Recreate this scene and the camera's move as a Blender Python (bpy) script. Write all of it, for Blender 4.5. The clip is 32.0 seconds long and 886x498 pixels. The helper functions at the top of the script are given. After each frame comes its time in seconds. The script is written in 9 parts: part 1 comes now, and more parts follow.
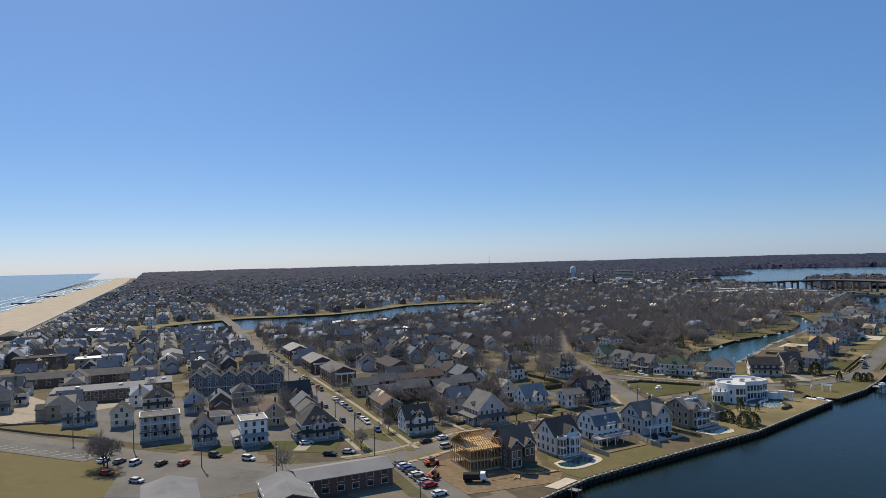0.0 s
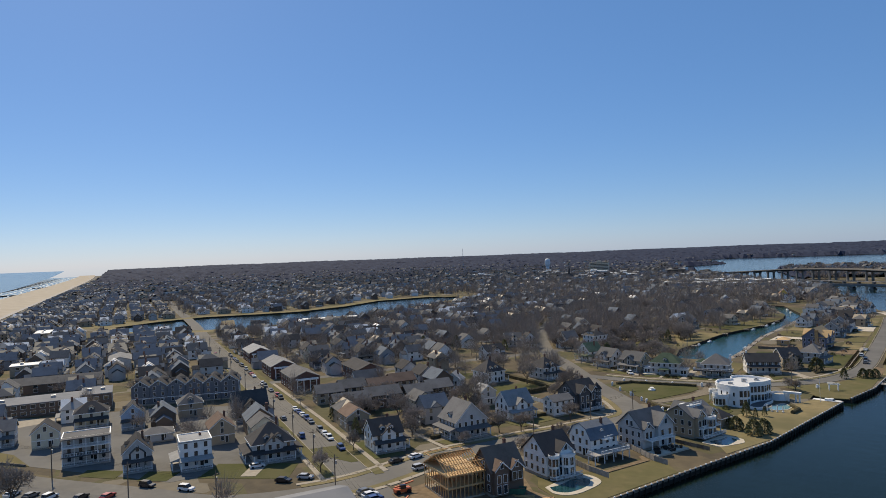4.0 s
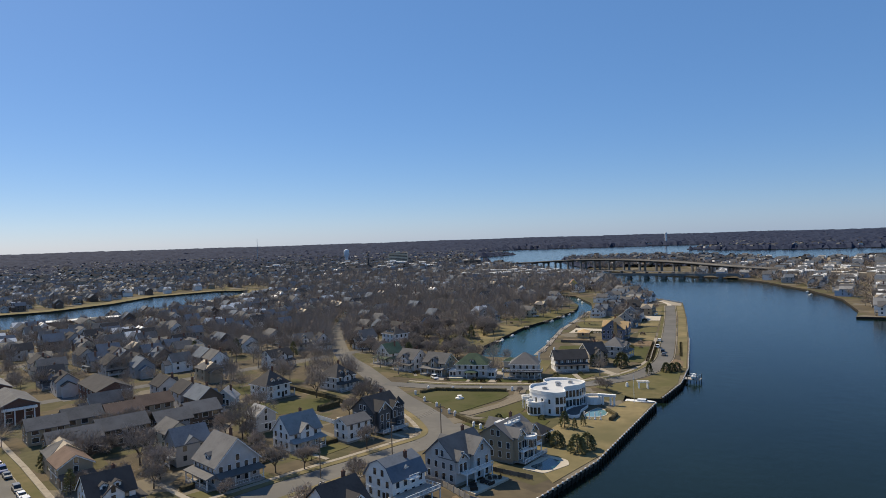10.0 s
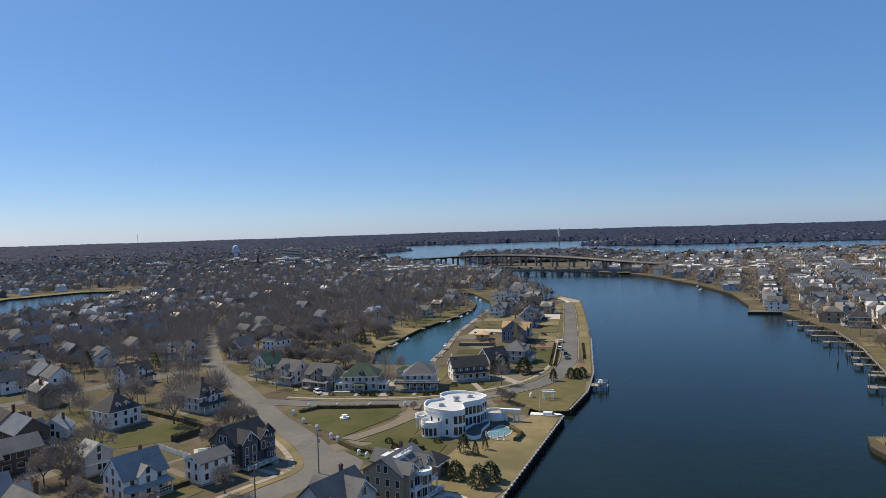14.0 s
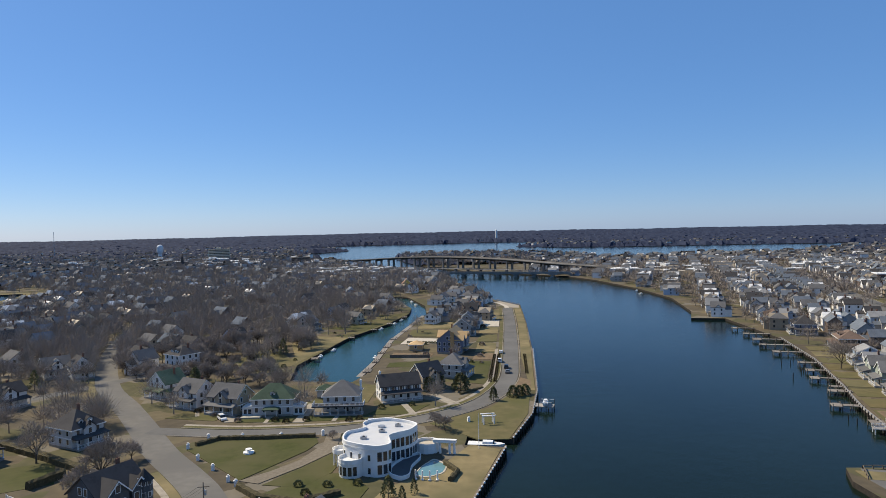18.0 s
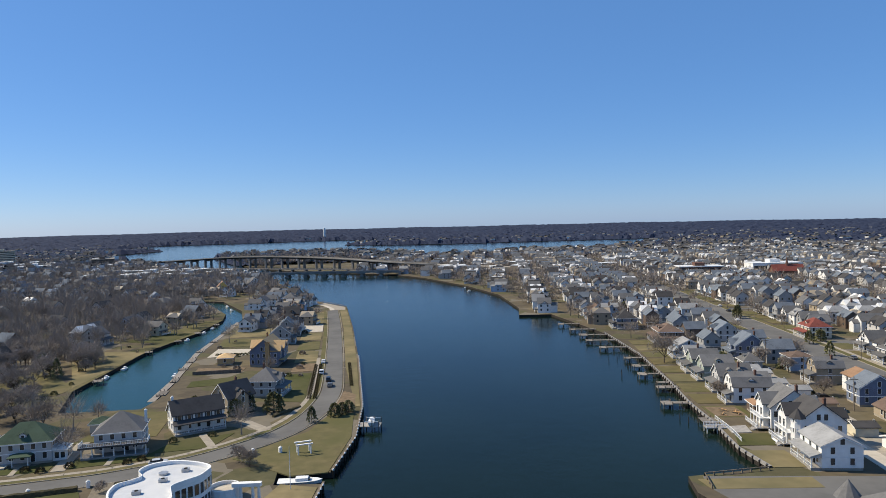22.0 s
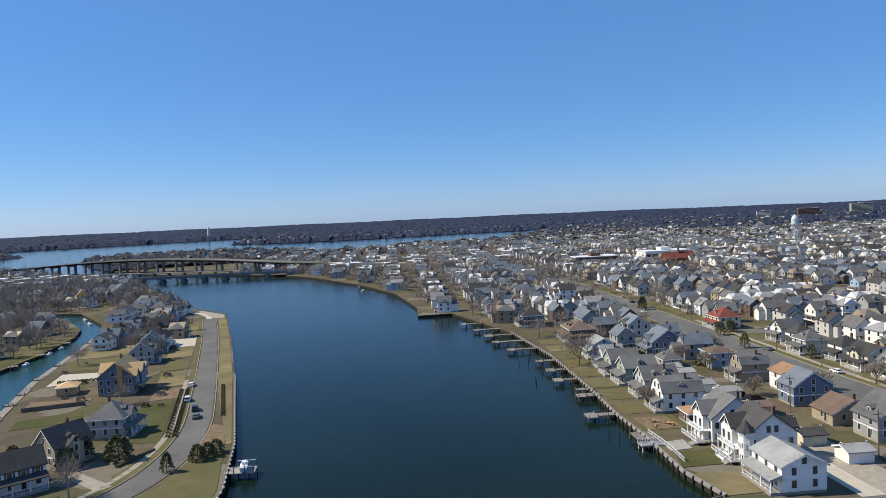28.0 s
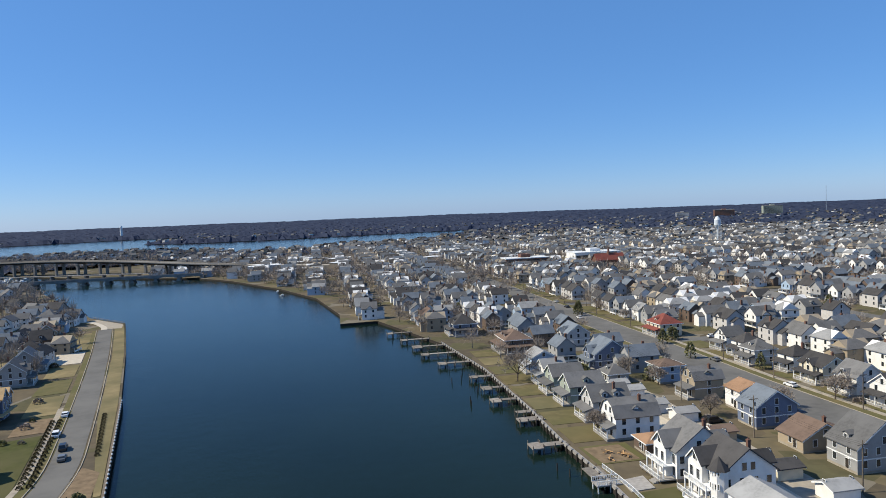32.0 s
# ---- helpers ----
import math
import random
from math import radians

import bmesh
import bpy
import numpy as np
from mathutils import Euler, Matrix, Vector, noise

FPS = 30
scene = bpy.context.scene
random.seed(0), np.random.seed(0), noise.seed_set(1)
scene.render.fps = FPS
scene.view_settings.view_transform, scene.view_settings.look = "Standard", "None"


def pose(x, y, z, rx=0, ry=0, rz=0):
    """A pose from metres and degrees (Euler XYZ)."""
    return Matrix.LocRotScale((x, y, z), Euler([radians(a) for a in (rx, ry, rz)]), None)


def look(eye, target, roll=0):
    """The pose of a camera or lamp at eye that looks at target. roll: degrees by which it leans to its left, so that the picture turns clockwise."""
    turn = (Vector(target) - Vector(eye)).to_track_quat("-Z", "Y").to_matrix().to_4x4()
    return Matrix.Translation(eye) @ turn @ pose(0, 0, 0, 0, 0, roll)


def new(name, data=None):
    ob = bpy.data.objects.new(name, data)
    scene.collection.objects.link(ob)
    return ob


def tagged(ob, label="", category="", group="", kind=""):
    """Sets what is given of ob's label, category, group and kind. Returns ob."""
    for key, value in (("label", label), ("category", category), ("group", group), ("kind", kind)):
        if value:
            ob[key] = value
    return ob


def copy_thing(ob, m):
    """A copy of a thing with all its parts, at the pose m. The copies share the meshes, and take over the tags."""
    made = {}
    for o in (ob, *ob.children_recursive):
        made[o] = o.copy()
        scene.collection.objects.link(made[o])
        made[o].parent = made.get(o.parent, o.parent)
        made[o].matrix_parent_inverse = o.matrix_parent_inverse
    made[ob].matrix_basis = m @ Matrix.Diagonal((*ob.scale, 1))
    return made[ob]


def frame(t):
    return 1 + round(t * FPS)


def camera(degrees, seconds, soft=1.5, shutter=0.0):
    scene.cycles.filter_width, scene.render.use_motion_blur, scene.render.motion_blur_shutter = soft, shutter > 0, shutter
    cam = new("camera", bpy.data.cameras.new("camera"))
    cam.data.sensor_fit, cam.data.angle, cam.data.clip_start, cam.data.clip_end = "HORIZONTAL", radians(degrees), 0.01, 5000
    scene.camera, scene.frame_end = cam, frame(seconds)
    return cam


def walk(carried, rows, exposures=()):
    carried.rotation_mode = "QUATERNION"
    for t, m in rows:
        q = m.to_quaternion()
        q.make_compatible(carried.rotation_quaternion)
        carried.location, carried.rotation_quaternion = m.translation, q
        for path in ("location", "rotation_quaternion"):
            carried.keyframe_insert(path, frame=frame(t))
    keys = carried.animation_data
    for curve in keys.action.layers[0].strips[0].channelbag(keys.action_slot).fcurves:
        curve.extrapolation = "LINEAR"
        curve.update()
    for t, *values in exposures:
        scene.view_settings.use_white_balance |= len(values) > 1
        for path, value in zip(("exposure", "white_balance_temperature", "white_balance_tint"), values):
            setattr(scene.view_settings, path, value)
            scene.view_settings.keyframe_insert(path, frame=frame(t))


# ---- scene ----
cam = camera(65.67, 32.0, 0.72)
# PATH-START
# seconds, eye x, y, z, heading to the left of +y, pitch up, roll (degrees)
PATH = [
    (0, 42.21, -142.71, 62.23, 36.14, 0.98, -1.53),
    (0.5, 39.22, -140.41, 62.40, 36.87, 0.95, -1.59),
    (1, 37.04, -137.52, 62.50, 38.02, 0.94, -1.62),
    (1.5, 34.84, -134.63, 62.49, 39.22, 0.97, -1.62),
    (2, 32.58, -131.76, 62.59, 39.89, 0.94, -1.70),
    (2.5, 30.25, -128.70, 62.55, 39.42, 0.86, -1.82),
    (3, 28.08, -124.91, 62.39, 37.65, 0.71, -2.02),
    (3.5, 26.13, -120.89, 62.09, 36.07, 0.56, -2.15),
    (5.5, 18.20, -105.41, 61.01, 28.58, -0.05, -1.95),
    (5.6, 17.82, -104.78, 61.07, 29.01, -0.10, -2.07),
    (5.7, 17.43, -104.16, 61.13, 27.31, -0.55, -1.91),
    (5.8, 17.04, -103.53, 61.19, 28.11, -0.28, -2.07),
    (5.9, 16.66, -102.91, 61.26, 25.42, -1.19, -1.28),
    (6, 16.27, -102.28, 61.32, 21.72, -2.35, -0.38),
    (6.1, 15.87, -101.70, 61.40, 20.90, -2.70, -0.32),
    (6.2, 15.48, -101.12, 61.48, 22.47, -2.10, -0.96),
    (6.3, 15.09, -100.54, 61.56, 26.10, -0.55, -2.07),
    (6.4, 14.69, -99.96, 61.64, 24.59, -1.13, -1.59),
    (6.5, 14.30, -99.38, 61.72, 20.49, -2.43, -0.17),
    (6.6, 13.94, -98.72, 61.68, 22.31, -1.61, -1.28),
    (6.7, 13.58, -98.07, 61.65, 24.47, -0.37, -1.91),
    (6.8, 13.23, -97.41, 61.61, 24.89, -0.36, -2.15),
    (6.9, 12.87, -96.75, 61.57, 23.85, -0.49, -1.91),
    (7, 12.51, -96.10, 61.53, 24.33, -0.47, -1.98),
    (7.1, 12.21, -95.24, 61.52, 22.25, -0.97, -1.83),
    (7.2, 11.90, -94.39, 61.50, 22.06, -1.02, -1.83),
    (7.3, 11.60, -93.53, 61.48, 20.84, -1.25, -1.75),
    (7.4, 11.30, -92.67, 61.47, 19.52, -1.53, -1.75),
    (7.5, 10.99, -91.82, 61.45, 23.00, -0.60, -1.89),
    (8, 9.74, -87.14, 61.10, 21.16, -0.69, -1.73),
    (8.5, 8.48, -82.58, 60.68, 19.70, -0.75, -1.68),
    (9, 6.94, -78.50, 60.63, 18.47, -0.83, -1.78),
    (9.5, 5.82, -74.57, 60.65, 17.97, -0.88, -1.76),
    (10, 4.74, -70.78, 60.58, 17.36, -0.97, -1.81),
    (10.5, 3.99, -66.87, 60.38, 16.63, -1.14, -1.86),
    (11, 3.49, -62.82, 60.28, 15.72, -1.24, -1.93),
    (11.5, 3.23, -58.72, 60.24, 14.59, -1.36, -1.88),
    (12, 1.84, -55.08, 60.41, 13.19, -1.45, -1.97),
    (12.5, 0.87, -51.09, 60.48, 12.17, -1.52, -1.93),
    (13, 0.34, -46.90, 60.39, 10.44, -1.60, -1.88),
    (13.5, 0.41, -42.76, 60.35, 9.30, -1.63, -1.78),
    (14, 0.08, -38.90, 60.43, 8.88, -1.61, -1.77),
    (14.5, -0.04, -35.01, 60.58, 8.60, -1.57, -1.67),
    (16.5, -1.22, -19.02, 60.33, 7.21, -1.63, -1.54),
    (17, -1.46, -15.02, 60.32, 5.41, -1.69, -1.32),
    (17.5, -1.86, -11.29, 60.33, 4.20, -1.68, -1.27),
    (18, -1.16, -7.57, 60.27, 3.69, -1.67, -1.25),
    (18.5, -0.66, -3.90, 60.20, 2.65, -1.70, -1.33),
    (19, 0.00, 0.00, 59.99, 0.00, -1.79, -1.29),
    (19.5, -0.07, 4.00, 59.82, -4.09, -1.88, -1.24),
    (20, 0.68, 7.60, 59.69, -5.32, -1.86, -1.23),
    (20.5, 1.88, 11.04, 59.55, -6.41, -1.85, -1.29),
    (21, 1.91, 14.74, 59.38, -9.10, -1.97, -1.36),
    (21.5, 2.43, 18.18, 59.23, -9.84, -2.02, -1.42),
    (22, 2.92, 21.55, 59.20, -10.46, -2.14, -1.41),
    (22.5, 3.39, 24.96, 59.03, -11.76, -2.18, -1.50),
    (23, 3.82, 28.33, 58.84, -12.77, -2.20, -1.64),
    (23.5, 4.39, 31.43, 58.61, -13.75, -2.19, -1.74),
    (24, 4.82, 34.26, 58.61, -14.04, -2.18, -2.01),
    (24.5, 5.44, 36.94, 58.46, -14.68, -2.24, -2.14),
    (25, 5.40, 39.77, 58.28, -16.07, -2.36, -2.26),
    (25.5, 6.40, 42.52, 58.16, -17.09, -2.51, -2.38),
    (27.5, 10.21, 52.80, 58.43, -19.06, -2.80, -2.55),
    (28, 11.16, 55.89, 58.44, -19.32, -2.86, -2.67),
    (28.5, 13.07, 58.85, 58.72, -19.60, -3.02, -2.72),
    (29, 13.58, 62.05, 58.94, -20.65, -3.12, -2.53),
    (29.5, 13.93, 65.35, 59.26, -21.68, -3.19, -2.41),
    (30, 15.60, 68.50, 59.24, -21.88, -3.10, -2.40),
    (30.5, 17.04, 72.15, 59.13, -22.64, -3.09, -2.45),
    (31, 18.67, 75.83, 58.96, -24.24, -3.15, -2.32),
    (31.5, 20.61, 78.86, 58.62, -24.86, -3.16, -2.31),
    (32, 21.96, 82.22, 58.38, -25.37, -3.14, -2.35),
]
# PATH-END


def eye_pose(x, y, z, yaw, pitch, roll):
    return pose(x, y, z) @ pose(0, 0, 0, 0, 0, yaw) @ pose(0, 0, 0, 90 + pitch) @ pose(0, 0, 0, 0, 0, roll)


walk(cam, [(r[0], eye_pose(*r[1:])) for r in PATH], [(0, 0.03, 6850, 14), (3.5, -0.02, 6880, 14), (8, 0.03, 6900, 14), (14, 0.11, 6750, 14), (24, 0.20, 6400, 13), (32, 0.23, 6250, 12)])

# ---- light ----
SUN_DIR = Vector((-0.90, 0.43, 0.95)).normalized()
world = bpy.data.worlds.new("sky")
scene.world = world
world.use_nodes = True
nt = world.node_tree
sky = nt.nodes.new("ShaderNodeTexSky")
sky.sky_type, sky.sun_disc = "NISHITA", False
sky.sun_elevation = math.asin(SUN_DIR.z)
sky.sun_rotation = math.atan2(SUN_DIR.x, SUN_DIR.y)
sky.altitude, sky.air_density, sky.dust_density, sky.ozone_density = 800, 0.85, 0.55, 5.0
bg = nt.nodes["Background"]
bg.inputs["Strength"].default_value = 0.094
rich = nt.nodes.new("ShaderNodeHueSaturation")
rich.inputs["Saturation"].default_value = 1.2
nt.links.new(sky.outputs[0], rich.inputs["Color"])
haze = nt.nodes.new("ShaderNodeMix")  # thin even haze over the clear sky
haze.data_type = "RGBA"
haze.inputs[0].default_value, haze.inputs[7].default_value = 0.40, (1.75, 3.95, 8.2, 1)
nt.links.new(rich.outputs[0], haze.inputs[6])
nt.links.new(haze.outputs[2], bg.inputs[0])
sun = new("sun", bpy.data.lights.new("sun", "SUN"))
sun.data.energy, sun.data.angle, sun.data.color = 5.0, radians(0.55), (1.0, 0.91, 0.7)
sun.matrix_world = look(SUN_DIR * 500, (0, 0, 0))
scene.view_settings.exposure = 0.0

# ---- materials ----


def material(name, base, rough=0.8, second=None, scale=1.0, detail=6.0, metal=0.0, bump=0.0, bump_scale=None, vary=0.0, third=None, third_scale=0.05, spec=0.5):
    """A noise-varied surface: base to second over scale (per metre), third over a wider patchwork; vary: by object."""
    m = bpy.data.materials.new(name)
    m.use_nodes = True
    t = m.node_tree
    b = t.nodes["Principled BSDF"]
    b.inputs["Roughness"].default_value, b.inputs["Metallic"].default_value = rough, metal
    b.inputs["Specular IOR Level"].default_value = spec if rough < 0.9 else 0.08
    geo = t.nodes.new("ShaderNodeNewGeometry")

    def noise_at(s, d=detail):
        n = t.nodes.new("ShaderNodeTexNoise")
        n.inputs["Scale"].default_value, n.inputs["Detail"].default_value = s, d
        t.links.new(geo.outputs["Position"], n.inputs["Vector"])
        ramp = t.nodes.new("ShaderNodeValToRGB")
        ramp.color_ramp.elements[0].position, ramp.color_ramp.elements[1].position = 0.35, 0.65
        t.links.new(n.outputs[0], ramp.inputs[0])
        return ramp.outputs[0], n.outputs[0]

    def mix(fac, a, bb):
        x = t.nodes.new("ShaderNodeMix")
        x.data_type = "RGBA"
        for sock, v in ((x.inputs[0], fac), (x.inputs[6], a), (x.inputs[7], bb)):
            if isinstance(v, (float, int)):
                sock.default_value = v
            elif isinstance(v, tuple):
                sock.default_value = (*v, 1)
            else:
                t.links.new(v, sock)
        return x.outputs[2]

    second = second or tuple(c * 0.8 for c in base)
    f1, raw = noise_at(scale)
    col = mix(f1, base, second)
    if third:
        f2, _ = noise_at(third_scale, 4.0)
        col = mix(f2, col, third)
    if vary:
        info = t.nodes.new("ShaderNodeObjectInfo")
        hsv = t.nodes.new("ShaderNodeHueSaturation")
        mr = t.nodes.new("ShaderNodeMapRange")
        mr.inputs[3].default_value, mr.inputs[4].default_value = 1 - vary, 1 + vary
        t.links.new(info.outputs["Random"], mr.inputs[0])
        t.links.new(mr.outputs[0], hsv.inputs["Value"])
        t.links.new(col, hsv.inputs["Color"])
        col = hsv.outputs[0]
    t.links.new(col, b.inputs["Base Color"])
    if bump:
        bp = t.nodes.new("ShaderNodeBump")
        bp.inputs["Strength"].default_value = bump
        if bump_scale:
            _, raw = noise_at(bump_scale)
        t.links.new(raw, bp.inputs["Height"])
        t.links.new(bp.outputs[0], b.inputs["Normal"])
    return m


def lots_material():
    """Town ground in winter: a patchwork of yards, each of its own tone, with soil and dead grass over it."""
    m = material("winter_ground", (0.128, 0.103, 0.066), 0.95, (0.075, 0.063, 0.044), 0.3)
    t = m.node_tree
    b = t.nodes["Principled BSDF"]
    grain = b.inputs["Base Color"].links[0].from_socket
    geo = next(n for n in t.nodes if n.type == "NEW_GEOMETRY")
    turn = t.nodes.new("ShaderNodeMapping")
    turn.inputs["Rotation"].default_value = (0, 0, radians(31))
    cell = t.nodes.new("ShaderNodeTexVoronoi")
    cell.inputs["Scale"].default_value = 0.075
    cell.distance = "CHEBYCHEV"
    t.links.new(geo.outputs["Position"], turn.inputs["Vector"])
    t.links.new(turn.outputs[0], cell.inputs["Vector"])
    tone = t.nodes.new("ShaderNodeValToRGB")
    tone.color_ramp.interpolation = "CONSTANT"
    tones = ((0.0, (0.135, 0.108, 0.07)), (0.2, (0.085, 0.085, 0.038)), (0.38, (0.17, 0.14, 0.08)), (0.52, (0.09, 0.075, 0.054)), (0.66, (0.095, 0.098, 0.042)), (0.78, (0.24, 0.215, 0.17)), (0.88, (0.12, 0.10, 0.068)))
    for k, (p, c) in enumerate(tones):
        el = tone.color_ramp.elements[k] if k < 2 else tone.color_ramp.elements.new(p)
        el.position, el.color = p, (*c, 1)
    sep = t.nodes.new("ShaderNodeSeparateColor")
    t.links.new(cell.outputs["Color"], sep.inputs[0])
    t.links.new(sep.outputs[0], tone.inputs[0])
    x = t.nodes.new("ShaderNodeMix")
    x.data_type = "RGBA"
    x.inputs[0].default_value = 0.5
    t.links.new(grain, x.inputs[6])
    t.links.new(tone.outputs[0], x.inputs[7])
    t.links.new(x.outputs[2], b.inputs["Base Color"])
    return m


M_GROUND = lots_material()
M_LAWN = material("dry_lawn", (0.165, 0.136, 0.068), 0.95, (0.122, 0.104, 0.052), 0.35, third=(0.105, 0.100, 0.043), third_scale=0.06)
M_GREEN = material("green_lawn", (0.074, 0.079, 0.027), 0.95, (0.056, 0.062, 0.021), 0.5, third=(0.094, 0.088, 0.04), third_scale=0.08)
M_PARK = material("winter_park_grass", (0.15, 0.122, 0.058), 0.95, (0.118, 0.098, 0.046), 0.25, third=(0.135, 0.118, 0.056), third_scale=0.03)
M_STRAW = material("straw_grass", (0.25, 0.20, 0.105), 0.95, (0.20, 0.16, 0.085), 0.3, third=(0.135, 0.12, 0.062), third_scale=0.05)
M_DIRT = material("bare_dirt", (0.22, 0.16, 0.10), 0.95, (0.15, 0.11, 0.07), 0.6)
# far woods: the blue of distance haze is painted into the base colour
M_CANOPY = material("hazed_bare_woods", (0.038, 0.047, 0.077), 0.95, (0.016, 0.022, 0.043), 0.03, 10.0, third=(0.026, 0.033, 0.058), third_scale=0.006)
M_BARK = material("bark", (0.12, 0.095, 0.075), 0.95, (0.08, 0.065, 0.05), 2.0)
M_TWIG = material("bare_twigs", (0.325, 0.28, 0.236), 0.95, (0.255, 0.22, 0.186), 0.15, vary=0.2, third=(0.29, 0.246, 0.21), third_scale=0.02)
M_PINE = material("evergreen_needles", (0.185, 0.175, 0.085), 0.9, (0.125, 0.125, 0.06), 1.5, vary=0.25)
M_HEDGE = material("clipped_hedge", (0.105, 0.088, 0.05), 0.95, (0.066, 0.058, 0.034), 1.8)
M_ASPHALT = material("asphalt", (0.135, 0.130, 0.121), 0.9, (0.110, 0.106, 0.099), 0.4, third=(0.158, 0.152, 0.140), third_scale=0.06)
M_WORNROAD = material("sun_bleached_asphalt", (0.185, 0.174, 0.153), 0.95, (0.158, 0.149, 0.132), 0.4, third=(0.142, 0.135, 0.122), third_scale=0.05)
M_CONCRETE = material("concrete", (0.36, 0.315, 0.25), 0.9, (0.29, 0.255, 0.205), 0.7)
M_GRAVEL = material("fine_gravel", (0.21, 0.18, 0.135), 0.95, (0.165, 0.14, 0.105), 1.2)
M_PALE = material("pale_paving", (0.50, 0.44, 0.35), 0.85, (0.42, 0.37, 0.29), 0.5)
M_PAINTLINE = material("road_paint", (0.62, 0.61, 0.57), 0.8, (0.5, 0.49, 0.45), 2.0)
M_SAND = material("sand", (0.42, 0.365, 0.285), 0.95, (0.36, 0.31, 0.24), 0.05)
M_SURF = material("surf_foam", (0.62, 0.65, 0.66), 0.8, (0.10, 0.17, 0.21), 0.06)
M_WALLDARK = material("tarred_timber", (0.05, 0.042, 0.035), 0.9, (0.03, 0.027, 0.024), 1.5)
M_TIMBER = material("weathered_timber", (0.20, 0.165, 0.13), 0.9, (0.14, 0.115, 0.09), 1.5, vary=0.2)
M_DOCK = material("grey_dock_planks", (0.25, 0.225, 0.195), 0.9, (0.17, 0.15, 0.13), 1.0, vary=0.25)
M_GREYDECK = material("grey_deck_boards", (0.33, 0.31, 0.28), 0.85, (0.25, 0.23, 0.21), 1.2, vary=0.12)
M_LUMBER = material("new_lumber", (0.52, 0.31, 0.13), 0.8, (0.42, 0.24, 0.10), 1.5, vary=0.12)
M_PLY = material("plywood_sheathing", (0.55, 0.37, 0.18), 0.8, (0.46, 0.30, 0.14), 0.8, vary=0.12)
M_GLASS = material("window_glass", (0.02, 0.025, 0.03), 0.08, (0.03, 0.035, 0.04), 1.0, spec=0.8)
M_TRIM = material("white_trim", (0.78, 0.78, 0.76), 0.55, (0.70, 0.70, 0.68), 1.0)
M_STUCCO = material("white_stucco", (0.80, 0.79, 0.76), 0.75, (0.72, 0.71, 0.68), 0.4, bump=0.05, bump_scale=8)
M_FLATROOF = material("white_roof_membrane", (0.72, 0.72, 0.70), 0.7, (0.60, 0.60, 0.58), 0.3)
M_PALEROOF = material("pale_roof_membrane", (0.52, 0.53, 0.54), 0.75, (0.44, 0.45, 0.46), 0.5, third=(0.56, 0.56, 0.55), third_scale=0.15)
M_GREYROOF = material("grey_roof_membrane", (0.20, 0.205, 0.215), 0.95, (0.165, 0.17, 0.178), 0.3, third=(0.235, 0.235, 0.238), third_scale=0.1)
M_STEEL = material("galvanised_steel", (0.42, 0.43, 0.44), 0.45, (0.33, 0.34, 0.35), 1.0, metal=0.6)
M_TANK = material("tank_paint", (0.62, 0.66, 0.68), 0.5, (0.55, 0.59, 0.62), 0.2)
M_CARGLASS = material("car_glass", (0.015, 0.018, 0.02), 0.05, (0.02, 0.022, 0.025), 1.0)
M_TYRE = material("tyre_rubber", (0.02, 0.02, 0.02), 0.9, (0.03, 0.03, 0.03), 3.0)
M_POOL = material("pool_water", (0.12, 0.24, 0.25), 0.1, (0.14, 0.27, 0.28), 0.5)
M_POOLDARK = material("winter_pool_water", (0.012, 0.05, 0.055), 0.1, (0.016, 0.06, 0.06), 0.5)
M_ORANGE = material("orange_machine_paint", (0.62, 0.12, 0.03), 0.5, (0.5, 0.1, 0.03), 2.0)
M_BLUETARP = material("blue_tarpaulin", (0.03, 0.13, 0.55), 0.6, (0.02, 0.10, 0.42), 1.0)
M_BRICK = material("red_brick", (0.165, 0.095, 0.072), 0.9, (0.15, 0.08, 0.06), 1.5, vary=0.1)


def siding(name, c, vary=0.06):
    return material(name, c, 0.65, tuple(v * 0.88 for v in c), 0.7, vary=vary, bump=0.03, bump_scale=4)


WALLS = {
    "white": siding("white_siding", (0.79, 0.77, 0.73)),
    "cream": siding("cream_siding", (0.62, 0.56, 0.42)),
    "tan": siding("tan_shingle_siding", (0.36, 0.29, 0.20)),
    "grey": siding("grey_siding", (0.34, 0.335, 0.325), 0.12),
    "pale": siding("pale_grey_siding", (0.52, 0.50, 0.475)),
    "blue": siding("pale_blue_siding", (0.34, 0.44, 0.56)),
    "slate": siding("slate_blue_siding", (0.14, 0.17, 0.24)),
    "brown": siding("brown_shingle_siding", (0.13, 0.09, 0.065)),
    "dark": siding("charcoal_siding", (0.07, 0.075, 0.08)),
    "yellow": siding("yellow_siding", (0.66, 0.46, 0.12)),
    "sage": siding("sage_siding", (0.33, 0.36, 0.29)),
    "brick": M_BRICK,
    "aqua": siding("aqua_siding", (0.10, 0.36, 0.38)),
    "ply": M_PLY,
    "iron": siding("iron_grey_siding", (0.125, 0.132, 0.148)),
}


def shingle(name, c):
    return material(name, c, 0.9, tuple(v * 0.78 for v in c), 1.6, vary=0.18, third=tuple(v * 1.1 for v in c), third_scale=0.3)


ROOFS = {
    "grey": shingle("grey_shingle", (0.138, 0.135, 0.132)),
    "dark": shingle("charcoal_shingle", (0.066, 0.063, 0.062)),
    "light": shingle("light_grey_shingle", (0.27, 0.268, 0.262)),
    "brown": shingle("brown_shingle", (0.155, 0.11, 0.085)),
    "green": shingle("green_shingle", (0.085, 0.12, 0.08)),
    "red": shingle("red_tile", (0.205, 0.066, 0.052)),
    "orange": shingle("orange_tile", (0.27, 0.165, 0.10)),
    "ply": M_PLY,
    "blue": shingle("blue_grey_shingle", (0.14, 0.16, 0.185)),
}


